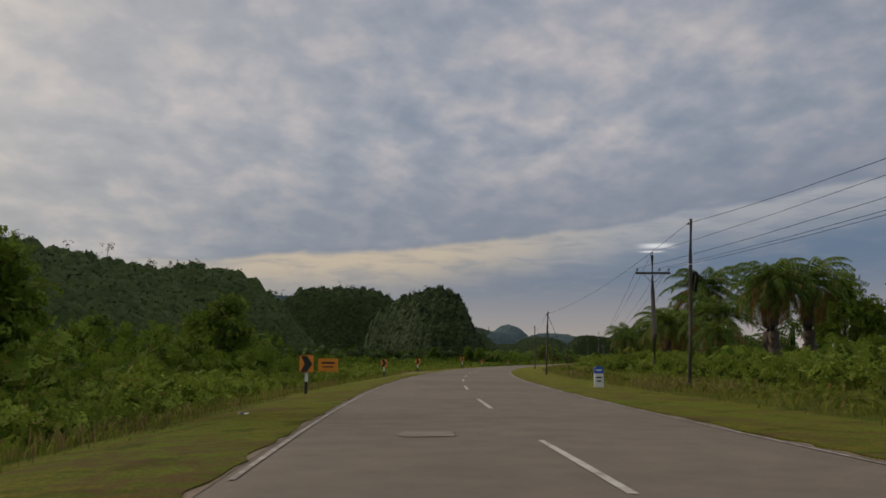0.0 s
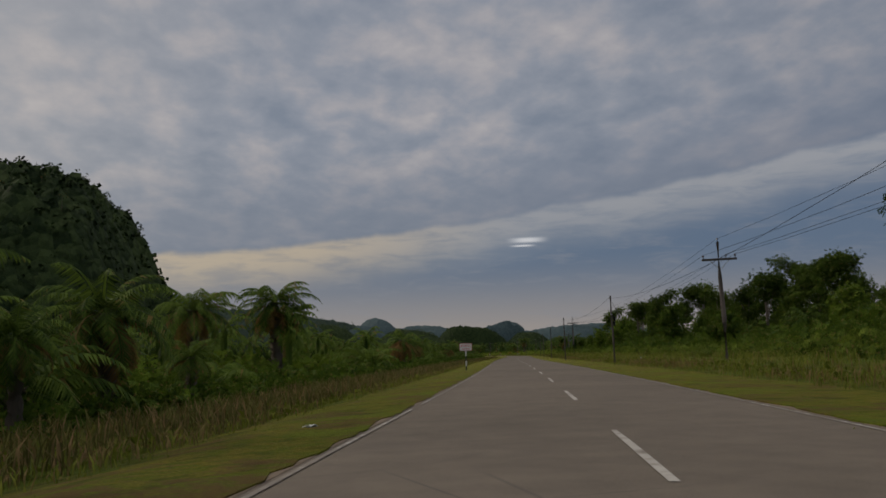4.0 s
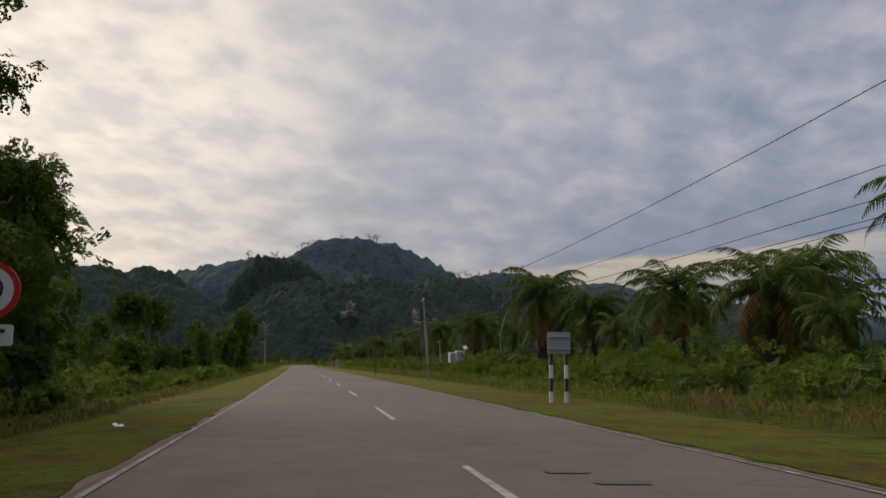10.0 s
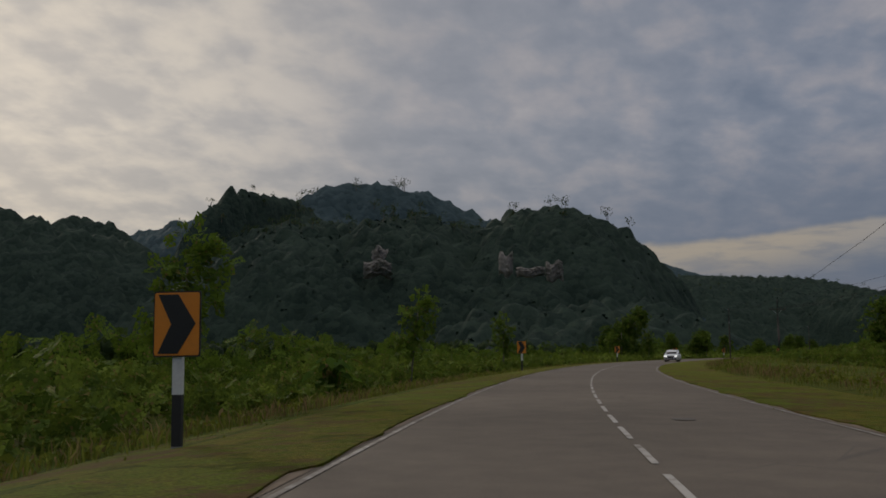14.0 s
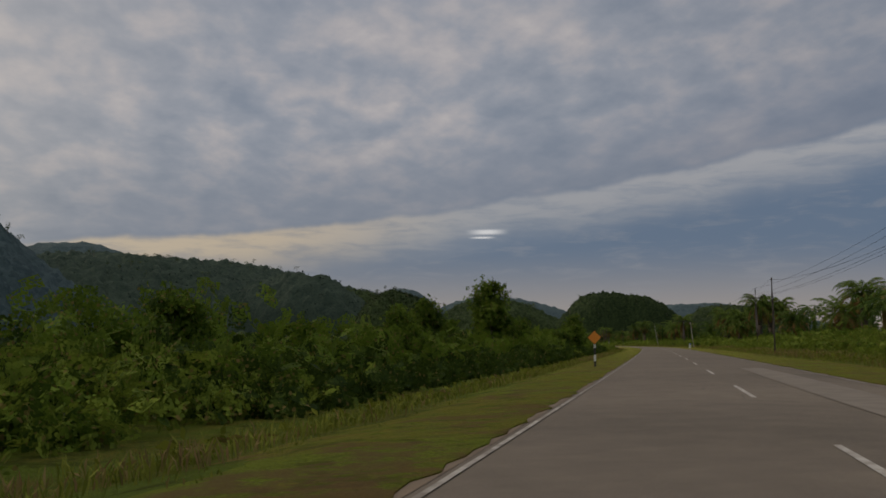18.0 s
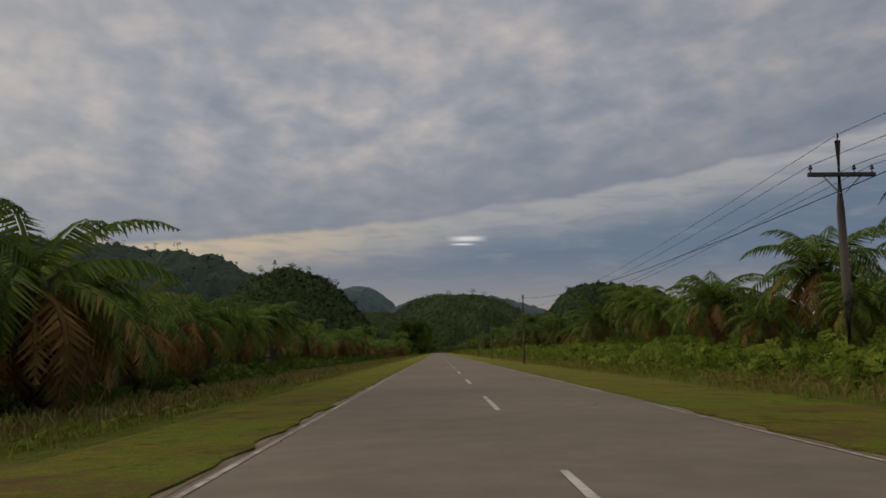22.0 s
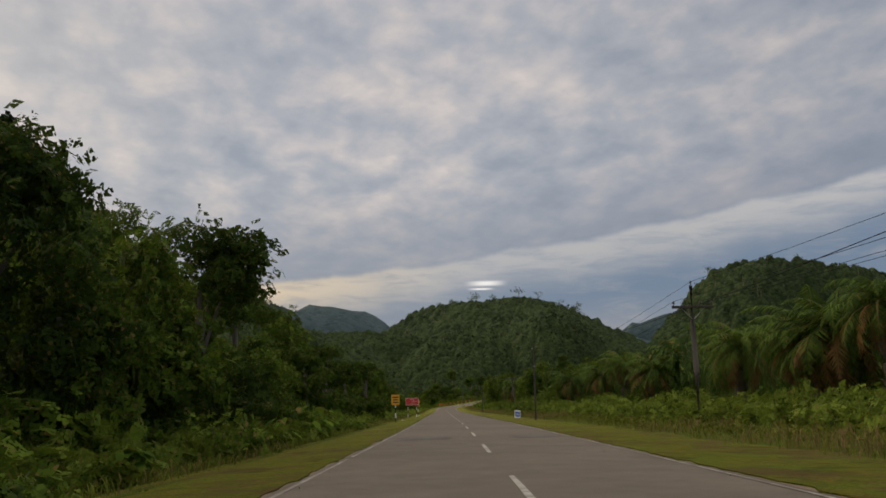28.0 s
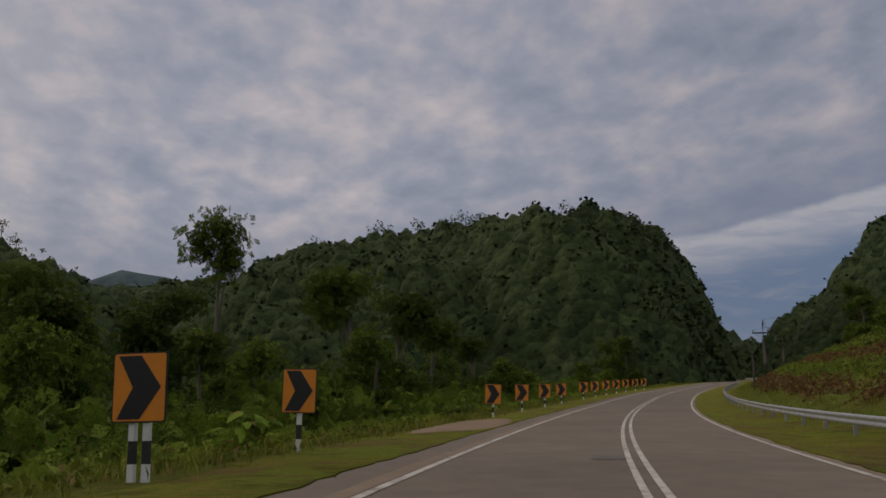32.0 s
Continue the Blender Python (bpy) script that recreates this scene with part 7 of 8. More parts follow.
def distance_stone(s, lat, lean=0):
    stone = thing("distance_stone", stand(s, lat, 0, (0, lean)), "white distance stone with a blue head", "distance stone", "distance stones on the verge")
    part("body", prism(plate(0.42, 0.75, 0.3, 0.02), -0.07, 0.07), POST_WHITE, stone, "white painted concrete body")
    head = part("head", prism([(-0.21, 0.68), (0.21, 0.68), (0.21, 0.9), (0.12, 1.0), (-0.12, 1.0), (-0.21, 0.9)], -0.072, 0.072), SIGN_BLUE, stone, "blue painted head")
    bars(head, [(0, 0.83, 0.26, 0.06)], SIGN_WHITE, -0.075)
    bars(stone, [(0, 0.5, 0.26, 0.07), (0, 0.34, 0.2, 0.07)], SIGN_BLACK, -0.073)


for s, lat in ((41.3, 6.05), (1215, 5.2), (2455, 5.95)):
    distance_stone(s, lat)


def marker_post(s, lat, high):
    post = thing("marker_post", stand(s, lat, 0, (2, -3)), "short white marker post in the grass", "marker post", "marker posts on the verge")
    part("shaft", box(bmesh.new(), (0.11, 0.09, high + 0.3), (0, 0, high / 2 - 0.15), 0.012), POST_WHITE, post)
    part("cap", box(bmesh.new(), (0.115, 0.095, 0.1), (0, 0, high - 0.16), 0.004), POST_BLACK, post, "dark painted band")


for s, lat, high in ((3031.2, -4.3, 0.45), (321, -23.9, 0.9)):
    marker_post(s, lat, high)


def leaning_panel(s, lat):
    panel = thing("dumped_panel", stand(s, lat, 12, (-12, 6)), "white panel with a blue picture propped in the grass", "panel")
    board = part("board", prism(plate(0.62, 0.85, 0.42, 0.02), -0.02, 0.02), POST_WHITE, panel, "scuffed white panel")
    part("picture", prism(plate(0.46, 0.52, 0.44, 0.02), -0.025, -0.0205), SIGN_BLUE, board, "blue printed field")
    bars(board, [(0.02, 0.46, 0.3, 0.05), (0.02, 0.36, 0.24, 0.04)], SIGN_WHITE, -0.029)


leaning_panel(3621, 6.2)


# ---- crash barrier on the last bend ----
def crash_barrier(lo, hi, lat):
    rail = tagged(new("crash_barrier"), "galvanised steel crash barrier beside the rising road", "crash barrier")
    rail.matrix_basis = Matrix.Identity(4)
    shape = [(0.0, 0.44), (0.06, 0.48), (0.06, 0.54), (0.0, 0.58), (0.0, 0.61), (0.06, 0.65), (0.06, 0.71), (0.0, 0.75)]
    for k in range(int((hi - lo) / 12)):
        s0 = lo + 12 * k
        st = np.linspace(s0, s0 + 12.1, 7)
        verts = []
        for s in st:
            for off, z in shape:
                x, y, _ = place(s, lat - off)
                verts.append((float(x), float(y), z + float(rise(s)) - 0.08))
        m = len(shape)
        faces = np.array([(i * m + j, i * m + j + 1, (i + 1) * m + j + 1, (i + 1) * m + j) for i in range(len(st) - 1) for j in range(m - 1)])
        part("beam", mesh_of("beam", verts, faces, STEEL, smooth=True), STEEL, rail, "corrugated steel beam")
        for j in range(3):
            post = box(bmesh.new(), (0.12, 0.06, 1.2), (0.07, 0, 0.1), 0.006)
            part("post", post, STEEL, rail, at=stand(s0 + 4 * j + 2, lat, 0, z=float(rise(s0 + 4 * j + 2)) - 0.05))


crash_barrier(4050, 4206, 6.3)


# ---- the shelter and the meter cabin by the grove ----
def shelter(s, lat):
    hut = thing("field_shelter", stand(s, lat, 10), "low open shelter with a pale sloping sheet roof", "shelter")
    for x in (-2.6, 0, 2.6):
        for y in (-1.4, 1.4):
            bm = bmesh.new()
            rod(bm, (x, y, -0.4), (x, y, 1.75 if y < 0 else 1.55), 0.07, n=7)
            part("post", bm, BARK, hut)
    bm = bmesh.new()
    grid = [[bm.verts.new((-3.4 + 6.8 * i / 40, y, 1.98 - 0.07 * (y + 1.9) - 0.05 * i / 40 * 3 + (0.025 if i % 2 else -0.025))) for y in (-2.0, 0.0, 2.0)] for i in range(41)]
    for a, b in zip(grid, grid[1:]):
        for j in range(2):
            bm.faces.new((a[j], b[j], b[j + 1], a[j + 1]))
    part("roof", bm, SIGN_BACK, hut, "corrugated pale metal roof")
    for y in (-1.4, 1.4):
        part("beam", box(bmesh.new(), (6.2, 0.09, 0.12), (0, y, 1.75 if y < 0 else 1.56), 0.01, pose(0, 0, 0, 0, 1.2, 0)), BARK, hut)
    part("back_wall", box(bmesh.new(), (4.6, 0.06, 1.2), (0.3, 1.42, 0.7)), DEAD_WOOD, hut, "weathered board wall")


def meter_cabin(s, lat):
    cabin = thing("meter_station", stand(s, lat, 8), "white metal cabinets on a steel platform by the palms", "utility cabinet")
    for x in (-1.0, 0.0, 1.0):
        for y in (-0.5, 0.5):
            bm = bmesh.new()
            rod(bm, (x, y, -0.4), (x, y, 0.85), 0.04, n=6)
            part("leg", bm, POST_BLACK, cabin)
    part("platform", box(bmesh.new(), (2.5, 1.3, 0.08), (0, 0, 0.87), 0.01), STEEL, cabin)
    for x, w, h in ((-0.45, 0.55, 0.95), (0.3, 0.8, 1.1)):
        body = part("cabinet", box(bmesh.new(), (w, 0.55, h), (x, 0, 0.91 + h / 2), 0.02), POST_WHITE, cabin, "white painted metal cabinet")
        part("door", box(bmesh.new(), (w * 0.86, 0.02, h * 0.85), (x, -0.288, 0.91 + h / 2), 0.005), SIGN_BACK, body, "grey cabinet door")
    bm = bmesh.new()
    rod(bm, (0.75, 0, 0.9), (0.75, 0, 2.25), 0.035, n=7)
    part("mast", bm, STEEL, cabin)
    bm = bmesh.new()
    rod(bm, (0.75, -0.05, 2.2), (0.75, -0.22, 2.32), 0.06, 0.22, 14)
    part("dish", bm, POST_WHITE, cabin, "small white dish")
    bm = bmesh.new()
    tapered(bm, [(-1.3, -0.5, -0.3), (-1.3, -0.5, 0.75), (-1.6, -0.5, 0.95), (-2.4, -0.5, 0.75)], [0.09] * 4, 8)
    part("pipe", bm, PIPE_GREEN, cabin, "green painted water pipe", smooth=True)


PIPE_GREEN = paint("green pipe paint", (0.05, 0.17, 0.10), 0.5, 0.4)
shelter(1366, 26)
meter_cabin(1343, 12.3)
for s, lat, top in ((1347, 11.4, 3.2), (1352.5, 18.6, 3.9)):
    simple_pole(s, lat, top, CONCRETE, (0, -1), r=0.07)


# ---- two vehicles that stand in the opposite lane ----
CAR_WHITE = paint("white car paint", (0.70, 0.70, 0.69), 0.3, 0.03)
CAR_GLASS = paint("tinted car glass", (0.018, 0.021, 0.025), 0.10, 0.1)
CAR_TRIM = paint("black plastic trim", (0.02, 0.02, 0.021), 0.5, 0.2)
TYRE = paint("tyre rubber", (0.018, 0.018, 0.018), 0.85, 0.3)
CHROME = paint("bright metal trim", (0.55, 0.56, 0.58), 0.2, 0.15, 0.9)
LAMP_GLASS = paint("headlamp glass", (0.62, 0.64, 0.66), 0.12, 0.1)
LAMP_RED = paint("tail lamp plastic", (0.35, 0.012, 0.012), 0.25, 0.1)


def lit_lamp():
    mat, g, shader, _ = surface("lit headlamp", 0.2)
    shader.inputs["Base Color"].default_value = (0.8, 0.8, 0.78, 1)
    shader.inputs["Emission Color"].default_value = (1.0, 0.95, 0.86, 1)
    shader.inputs["Emission Strength"].default_value = 3.0
    return mat


LIT_LAMP = lit_lamp()


def shell(levels):
    """A car's body: rounded rings (height, half width, front, rear) from the sill to the roof."""
    bm, rings = bmesh.new(), []
    for z, hw, front, rear in levels:
        r, ring = min(0.17, hw * 0.4), []
        for cx, cy, a0 in ((1, rear, 0), (-1, rear, 90), (-1, front, 180), (1, front, 270)):
            for k in range(5):
                a = radians(a0 + 22.5 * k)
                inward = -r if cy == rear else r
                ring.append(bm.verts.new((cx * (hw - r) + r * math.cos(a), cy + inward + r * math.sin(a), z)))
        rings.append(ring)
    n = len(rings[0])
    for a, b in zip(rings, rings[1:]):
        for i in range(n):
            bm.faces.new((a[i], a[(i + 1) % n], b[(i + 1) % n], b[i]))
    bm.faces.new(rings[0][::-1])
    bm.faces.new(rings[-1])
    return bm


def pane(corners, thick):
    """A flat panel through four corners, with thickness along its normal."""
    bm = bmesh.new()
    face = bm.faces.new([bm.verts.new(c) for c in corners])
    bmesh.ops.solidify(bm, geom=[face], thickness=thick)
    return bm


def level_at(levels, z):
    zs = [l[0] for l in levels]
    return [float(np.interp(z, zs, [l[k] for l in levels])) for k in (1, 2, 3)]


def vehicle(name, s, lat, levels, label, category, glass, wheel, axles, lamp, nose, lit=False):
    """A van or car that faces the drive. glass: sill and top of the windows; nose: heights of bumper, grille and lamps."""
    car = thing(name, stand(s, lat, 0, z=float(rise(s)) + 0.01), label, category)
    part("body", shell(levels), CAR_WHITE, car, smooth=True)
    lo, hi = glass
    (w0, f0, r0), (w1, f1, r1) = level_at(levels, lo), level_at(levels, hi)
    part("windscreen", pane([(-w0 + 0.14, f0 - 0.012, lo), (w0 - 0.14, f0 - 0.012, lo), (w1 - 0.12, f1 - 0.012, hi), (-w1 + 0.12, f1 - 0.012, hi)], 0.02), CAR_GLASS, car, "dark sloping windscreen")
    part("rear_window", pane([(w0 - 0.16, r0 + 0.012, lo), (-w0 + 0.16, r0 + 0.012, lo), (-w1 + 0.14, r1 + 0.012, hi), (w1 - 0.14, r1 + 0.012, hi)], 0.02), CAR_GLASS, car)
    for side in (-1, 1):
        a, b = f0 + 0.35, r0 - 0.35
        cuts = np.linspace(a, b, 4)
        for k in range(3):
            slope = (f1 - f0) if k == 0 else 0.0
            back = (r1 - r0) if k == 2 else 0.0
            quad = [(side * (w0 + 0.006), cuts[k] + 0.04, lo + 0.03), (side * (w0 + 0.006), cuts[k + 1] - 0.04, lo + 0.03), (side * (w1 + 0.006), cuts[k + 1] - 0.04 + back, hi - 0.04), (side * (w1 + 0.006), cuts[k] + 0.04 + slope * 0.9, hi - 0.04)]
            part("side_window", pane(quad[::side], 0.012), CAR_GLASS, car, "tinted side window")
        bm = box(bmesh.new(), (0.10, 0.16, 0.22), (side * (w0 + 0.13), f0 + 0.30, lo + 0.08), 0.03)
        rod(bm, (side * w0, f0 + 0.34, lo + 0.02), (side * (w0 + 0.12), f0 + 0.32, lo + 0.04), 0.02, n=6)
        part("mirror", bm, CAR_TRIM, car, "black door mirror")
        for y in axles:
            bm = bmesh.new()
            hw = level_at(levels, wheel)[0]
            rod(bm, (side * (hw - 0.20), y, wheel), (side * (hw + 0.015), y, wheel), wheel, n=22)
            tyre = part("wheel", bm, TYRE, car, "black tyre", smooth=False)
            bm = bmesh.new()
            rod(bm, (side * (hw + 0.005), y, wheel), (side * (hw + 0.022), y, wheel), wheel * 0.62, wheel * 0.55, 16)
            part("rim", bm, CHROME, tyre, "grey metal rim")
            bm = bmesh.new()
            ring = [(side * (hw + 0.004), y + (wheel + 0.07) * math.cos(q), wheel + (wheel + 0.07) * math.sin(q)) for q in np.linspace(0, math.pi, 11)]
            for p, q in zip(ring, ring[1:]):
                rod(bm, p, q, 0.035, n=5)
            part("wheel_arch", bm, CAR_TRIM, car)
        lw, lh, lz = lamp
        hw, front, rear = level_at(levels, lz)
        part("headlight", prism([(side * (hw - 0.12), lz + lh / 2), (side * (hw - 0.12 - lw), lz + lh * 0.2), (side * (hw - 0.12 - lw * 0.9), lz - lh / 2), (side * (hw - 0.16), lz - lh * 0.3)][::side], front - 0.03, front + 0.10), LIT_LAMP if lit else LAMP_GLASS, car, "clear headlight")
        part("fog_lamp", box(bmesh.new(), (0.22, 0.05, 0.2), (side * (hw - 0.28), level_at(levels, nose[0])[1] - 0.005, nose[0]), 0.02), CAR_TRIM, car)
        part("tail_light", box(bmesh.new(), (0.14, 0.06, 0.4), (side * (hw - 0.16), rear + 0.0, lz + 0.1), 0.02), LAMP_RED, car, "red tail light")
        bm = box(bmesh.new(), (0.03, 0.16, 0.04), (side * (level_at(levels, lo - 0.2)[0] + 0.012), f0 + 1.15, lo - 0.2), 0.01)
        part("door_handle", bm, CAR_TRIM, car)
    hw, front, _ = level_at(levels, nose[1])
    grille = part("grille", prism([(-hw * 0.52, nose[1] + 0.13), (-hw * 0.36, nose[1] - 0.15), (hw * 0.36, nose[1] - 0.15), (hw * 0.52, nose[1] + 0.13)], front - 0.022, front + 0.05), CAR_TRIM, car, "black radiator grille")
    for k in (-0.07, 0.0, 0.07):
        part("slat", box(bmesh.new(), (hw * 0.8, 0.012, 0.018), (0, front - 0.03, nose[1] + k), 0.003), CHROME, grille)
    part("badge", prism([(0.075 * math.cos(6.2832 * i / 16), nose[1] + 0.05 + 0.075 * math.sin(6.2832 * i / 16)) for i in range(16)], front - 0.05, front - 0.036), CHROME, grille, "plain round metal badge")
    low = level_at(levels, nose[0])[1]
    part("bumper_grille", box(bmesh.new(), (hw * 0.9, 0.04, 0.11), (0, low - 0.004, nose[0] - 0.03), 0.015), CAR_TRIM, car)
    number = part("number_plate", box(bmesh.new(), (0.5, 0.02, 0.12), (0, low - 0.03, nose[0] + 0.03), 0.008), SIGN_BLACK, car, "black plate with pale bars")
    bars(number, [(-0.12, nose[0] + 0.03, 0.2, 0.05), (0.12, nose[0] + 0.03, 0.18, 0.05)], SIGN_WHITE, low - 0.043)
    return car


VAN = ((0.24, 0.84, 0.14, 4.95), (0.40, 0.92, 0.0, 5.08), (0.75, 0.95, -0.03, 5.1), (1.00, 0.95, 0.06, 5.1), (1.14, 0.94, 0.24, 5.1), (1.24, 0.92, 0.46, 5.09), (1.80, 0.84, 1.02, 5.05), (1.98, 0.80, 1.22, 5.0), (2.12, 0.72, 1.5, 4.9), (2.17, 0.5, 1.85, 4.6))
van = vehicle("passenger_van", 494, 2.3, VAN, "white high-roofed passenger van with dark windows on the road", "van", (1.26, 1.78), 0.33, (0.95, 4.0), (0.34, 0.24, 0.90), (0.45, 0.80))
part("wiper", box(bmesh.new(), (0.62, 0.015, 0.02), (-0.3, 0.47, 1.30), 0.004, pose(0, 0, 0, 0, -4, 0)), CAR_TRIM, van)
part("wiper", box(bmesh.new(), (0.62, 0.015, 0.02), (0.35, 0.47, 1.30), 0.004, pose(0, 0, 0, 0, -4, 0)), CAR_TRIM, van)
CAR = ((0.20, 0.74, 0.14, 4.0), (0.34, 0.82, 0.0, 4.15), (0.60, 0.86, -0.02, 4.18), (0.78, 0.85, 0.10, 4.18), (0.88, 0.83, 0.55, 4.12), (0.95, 0.80, 0.98, 3.95), (1.32, 0.66, 1.55, 3.35), (1.42, 0.60, 1.80, 3.15), (1.46, 0.35, 2.05, 2.9))
vehicle("saloon_car", 1880, 2.0, CAR, "small white saloon car with lit headlights on the road", "car", (0.96, 1.34), 0.29, (0.75, 3.3), (0.26, 0.13, 0.66), (0.36, 0.58), True)


# ---- limestone showing on the hills, and the trees of their skylines ----
def cliff(hill_name, x, y, z, wide, high, seed, turn=0.0):
    """A broken rock face, standing out of the slope."""
    whole, _ = HILLS[hill_name]
    pr = np.random.default_rng(seed)
    n, m = 14, 10
    u, v = np.meshgrid(np.linspace(-1, 1, n), np.linspace(-1, 1, m), indexing="ij")
    out = np.clip(1 - u ** 4 - 0.6 * v ** 4, -0.5, 1) * wide * 0.3 + pr.normal(0, 0.035 * wide, u.shape)
    a = radians(turn)
    px = x + (u * wide / 2 + pr.normal(0, 0.03 * wide, u.shape)) * math.cos(a) + out * math.sin(a)
    py = y + u * wide / 2 * math.sin(a) - out * math.cos(a)
    pz = z + v * high / 2 + 0.12 * high * np.sin(u * 4 + seed)
    i, j = np.meshgrid(np.arange(n - 1), np.arange(m - 1), indexing="ij")
    b = (i * m + j).ravel()
    part("cliff", mesh_of("cliff", np.stack([px, py, pz], -1).reshape(-1, 3), np.stack([b, b + m, b + m + 1, b + 1], 1), ROCK), ROCK, whole, "pale streaked limestone cliff")


def skyline(hill_name, count, high, seed, lo=0.55):
    """Tall single trees that stand above the canopy of a hill."""
    whole, level = HILLS[hill_name]
    pr = np.random.default_rng(seed)
    me = whole.data
    co = np.empty(len(me.vertices) * 3)
    me.vertices.foreach_get("co", co)
    co = co.reshape(-1, 3) / K
    tops = co[co[:, 2] > lo * co[:, 2].max()]
    pick = tops[pr.integers(0, len(tops), count)]
    stems_v, stems_f, heads, sizes, n = [], [], [], [], 0
    for x, y, z in pick:
        h = high * pr.uniform(0.7, 1.25)
        r = 0.028 * h
        lx = pr.uniform(-0.08, 0.08) * h
        ring = [(x + r * c, y + r * s, z - 2) for c, s in ((1, 0), (-0.5, 0.87), (-0.5, -0.87))] + [(x + lx + r * 0.5 * c, y + r * 0.5 * s, z + h * 0.72) for c, s in ((1, 0), (-0.5, 0.87), (-0.5, -0.87))]
        stems_v += ring
        stems_f += [(n + k, n + (k + 1) % 3, n + 3 + (k + 1) % 3, n + 3 + k) for k in range(3)]
        n += 6
        for _ in range(int(pr.integers(5, 10))):
            heads.append((x + lx + pr.normal(0, 0.17) * h, y + pr.normal(0, 0.17) * h, z + h * pr.uniform(0.42, 0.86)))
            sizes.append(h * pr.uniform(0.10, 0.18))
    part("tall_trunks", mesh_of("tall_trunks", np.array(stems_v), np.array(stems_f), BARK), BARK, whole)["kind"] = "stuff"
    heads, sizes = np.array(heads), np.array(sizes)[:, None]
    lv, lf = leaves(pr, heads, sizes, 9, high * 0.12, high * 0.11, 0.1)
    part("tall_crowns", mesh_of("tall_crowns", lv, lf, SKYLINE_LEAF), SKYLINE_LEAF, whole)["kind"] = "stuff"


SKYLINE_LEAF = leaf_paint("skyline leaves", (0.022, 0.040, 0.018), (0.07, 0.10, 0.04), leaf=0.9, gaps=0.25)
for name, count, high, lo in (("cliff_ridge", 140, 10, 0.55), ("dome_hill", 70, 20, 0.7), ("middle_hill", 50, 6.5, 0.6), ("valley_hill", 160, 13, 0.55), ("long_range", 120, 15, 0.6), ("near_slope", 90, 9, 0.5), ("karst_hill", 70, 4.5, 0.5), ("left_hill", 80, 9, 0.4), ("east_hill", 60, 10, 0.5), ("west_range", 110, 17, 0.5)):
    skyline(name, count, high, 900 + count, lo)
for x, y, z, wide, high, seed, turn in (
    (-446, 2240, 60, 20, 12, 1, 25), (-455, 2262, 70, 12, 16, 2, 25), (-465, 2318, 90, 12, 15, 3, 25), (-341, 2207, 56, 9, 14, 4, 15), (-301, 2124, 43, 15, 5, 5, 10), (-288, 2124, 43, 9, 10, 6, 10),
):
    cliff("cliff_ridge", x, y, z, wide, high, seed, turn)

# ---- a lone umbrella-crowned tree above the valley ----
lone = broad_tree("emergent_tree", 951, 22.5, 9.0, 14, 26, "tall lone tree with a bare trunk and umbrella crown", low=0.76, long=1.0, leaf=0.8, thick=0.35)
lone.matrix_basis = stand(4108, -39) @ Matrix.Diagonal((0.85, 0.85, 0.95, 1))

# ---- mended, worn and stained patches of the road ----
PALE = paint("worn pale asphalt", (0.152, 0.128, 0.102), 0.9, 0.6, size=1.2)
DARK_PATCH = paint("tarred asphalt", (0.074, 0.064, 0.053), 0.8, 0.5, size=1.2)
for s, lat, long, wide, mat in (
    (14.2, -1.6, 1.0, 0.9, PALE), (1269.5, 1.0, 0.35, 0.5, DARK_PATCH), (1268.6, 1.3, 0.3, 0.6, DARK_PATCH), (2907, 2.4, 2.4, 1.5, DARK_PATCH), (3563, -2.0, 3.5, 2.2, DARK_PATCH), (3563, 2.2, 3.0, 1.8, DARK_PATCH),
    (2236, 1.9, 26, 1.6, PALE), (2290, 2.0, 40, 1.3, PALE), (3536, 0.6, 0.7, 0.5, DARK_PATCH), (4050, -0.5, 1.3, 0.7, DARK_PATCH), (4037, -1.4, 0.9, 0.6, DARK_PATCH), (610, -1.2, 1.4, 0.8, DARK_PATCH), (1780, 1.2, 0.5, 0.4, DARK_PATCH),
):
    patch(s, lat, long, wide, mat)


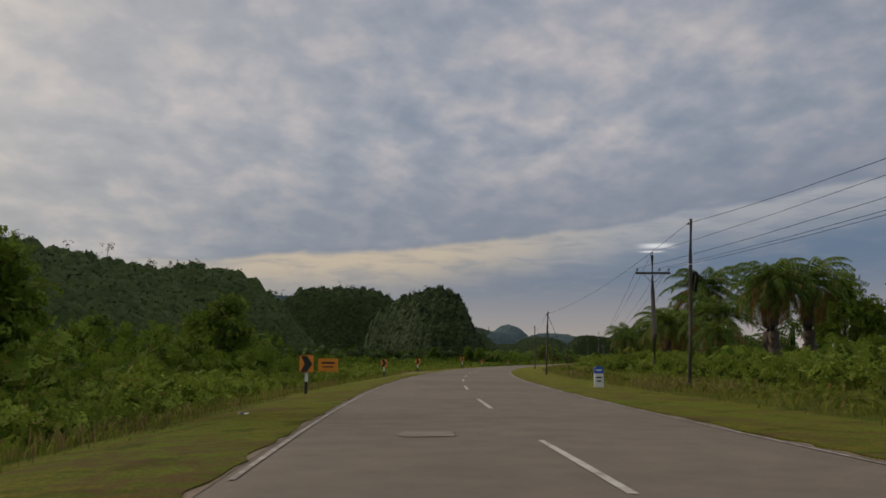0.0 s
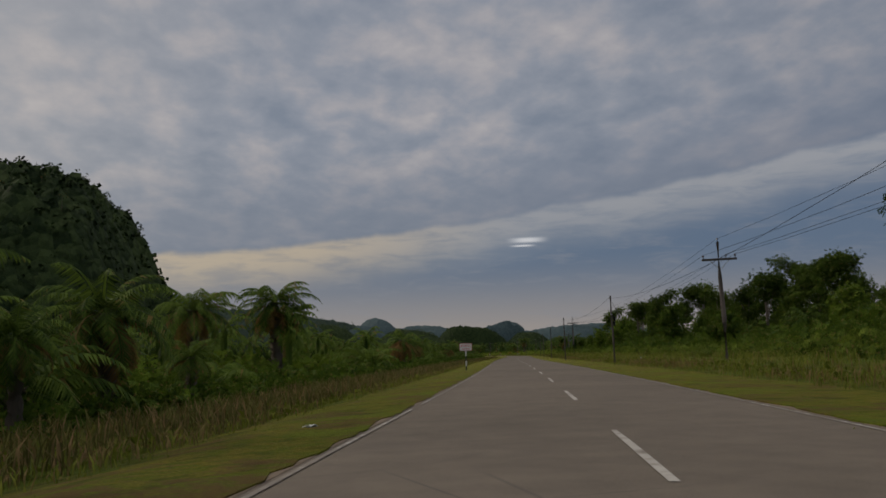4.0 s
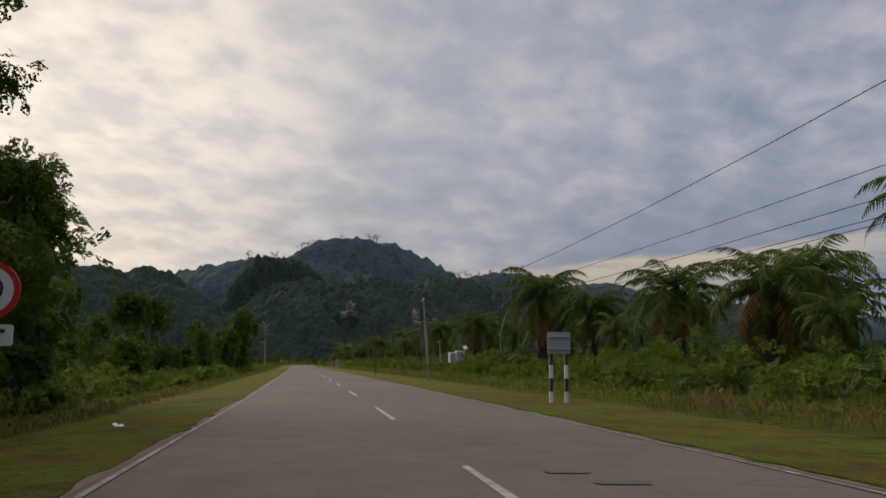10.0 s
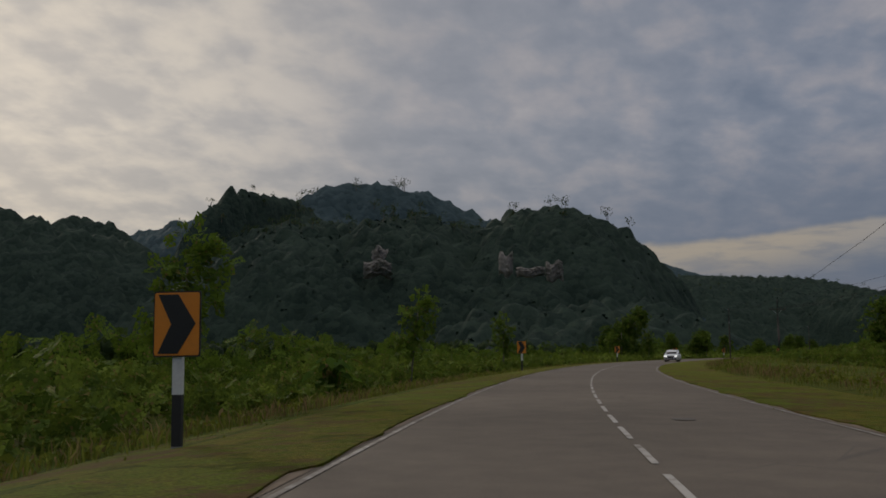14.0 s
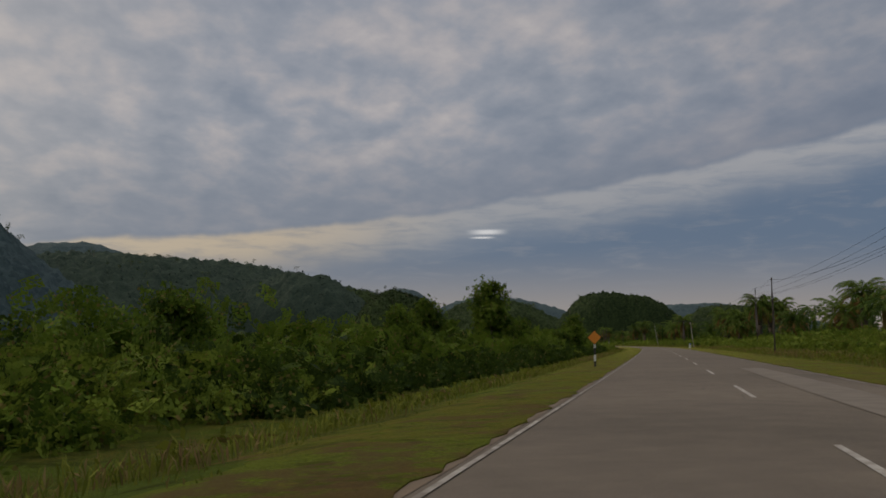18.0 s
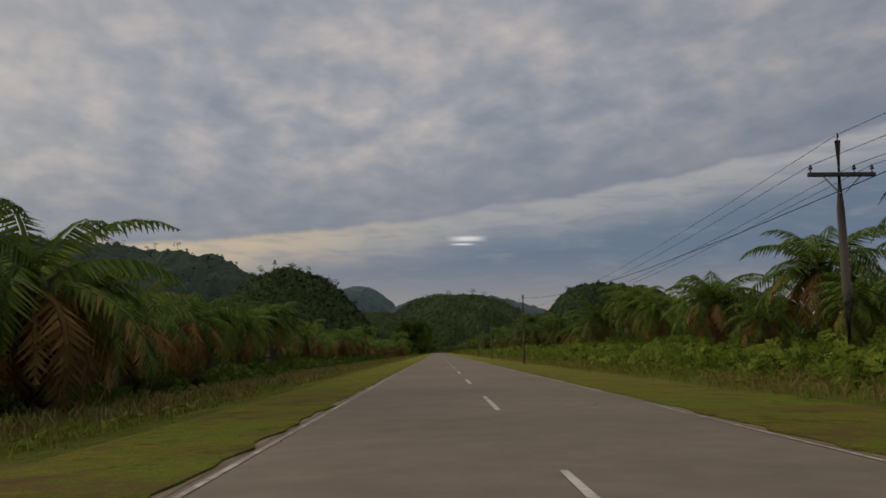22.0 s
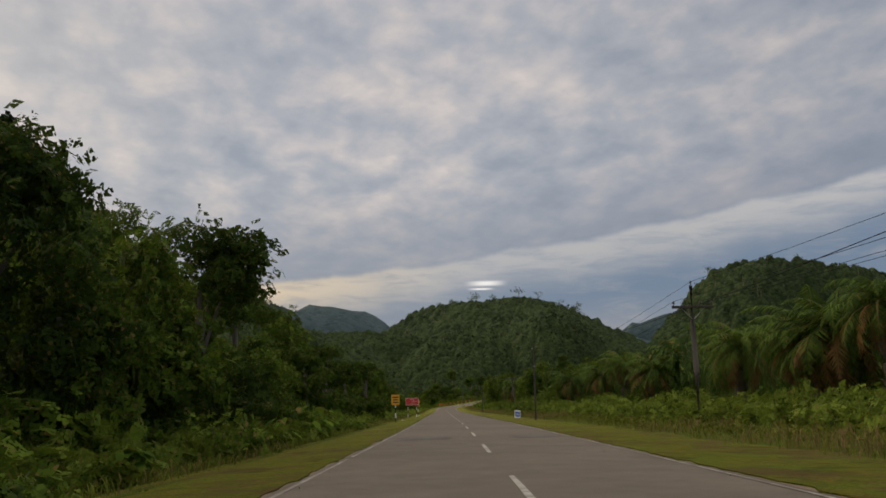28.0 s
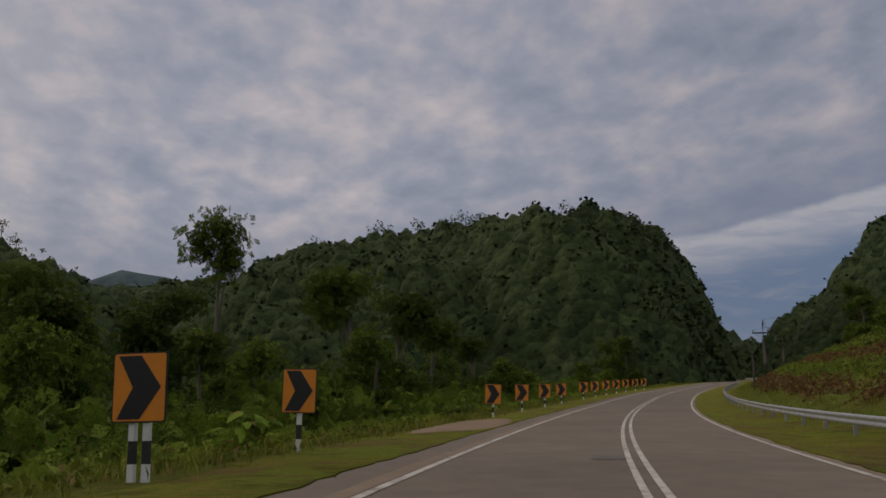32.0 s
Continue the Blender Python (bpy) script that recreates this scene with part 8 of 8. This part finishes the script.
def soil_patch(s, lat, long, wide, seed, label="patch of bare trodden soil beside the asphalt", mat=None):
    pr = np.random.default_rng(seed)
    n, m = 20, 6
    verts, faces = [(0, 0, 0)], []
    x0, y0, _ = place(s, lat)
    verts = [(float(x0), float(y0), float(ground_level(s, lat)) + 0.075)]
    for k in range(1, m):
        for i in range(n):
            a = 6.2832 * i / n
            q = k / (m - 1) * (1 + (0.18 * math.sin(3 * a + seed) + pr.uniform(-0.12, 0.12)) * (k == m - 1))
            st, la = s + long / 2 * q * math.sin(a), lat + wide / 2 * q * math.cos(a)
            x, y, _ = place(st, la)
            lift = 0.075 if k < m - 1 else 0.01
            if abs(la) < 3.9:
                la_z = float(rise(st)) + 0.03 - 0.012 * abs(la) + 0.012
            else:
                la_z = float(ground_level(st, la)) + lift
            verts.append((float(x), float(y), la_z))
    faces = [(0, 1 + i, 1 + (i + 1) % n) for i in range(n)]
    for k in range(m - 2):
        for i in range(n):
            a, b = 1 + k * n + i, 1 + k * n + (i + 1) % n
            faces.append((a, a + n, b + n, b))
    tagged(new("bare_soil", mesh_of("bare_soil", np.array(verts), faces, mat or SOIL, smooth=True)), label, "soil", kind="structure")


soil_patch(4068, -5.9, 15, 3.0, 3, "bare trodden soil of a side track's mouth", EARTH)
soil_patch(90, -6.5, 9, 5.5, 4, "bare earth of a dirt side track", EARTH)

def litter(s, lat, seed):
    pr = np.random.default_rng(seed)
    bm = bmesh.new()
    grid = [[bm.verts.new((0.06 * i + pr.uniform(-0.02, 0.02) - 0.1, 0.06 * j - 0.1 + pr.uniform(-0.02, 0.02), 0.05 + pr.uniform(0, 0.07))) for j in range(4)] for i in range(4)]
    for a, b in zip(grid, grid[1:]):
        for j in range(3):
            bm.faces.new((a[j], b[j], b[j + 1], a[j + 1]))
    bmesh.ops.scale(bm, vec=(K, K, K), verts=bm.verts)
    me = bpy.data.meshes.new("litter")
    bmesh.ops.solidify(bm, geom=bm.faces[:], thickness=0.004)
    bm.to_mesh(me)
    bm.free()
    me.materials.append(POST_WHITE)
    ob = new("litter", me)
    ob.matrix_basis = stand(s, lat, pr.uniform(0, 90))
    tagged(ob, "crumpled piece of pale litter on the grass", "litter", "litter on the verges")


for i, (s, lat) in enumerate(((20.5, -5.6), (3622, -5.4), (2651, -5.9), (1278, -5.2), (520, -5.0), (3676, -5.1))):
    litter(s, lat, 40 + i)
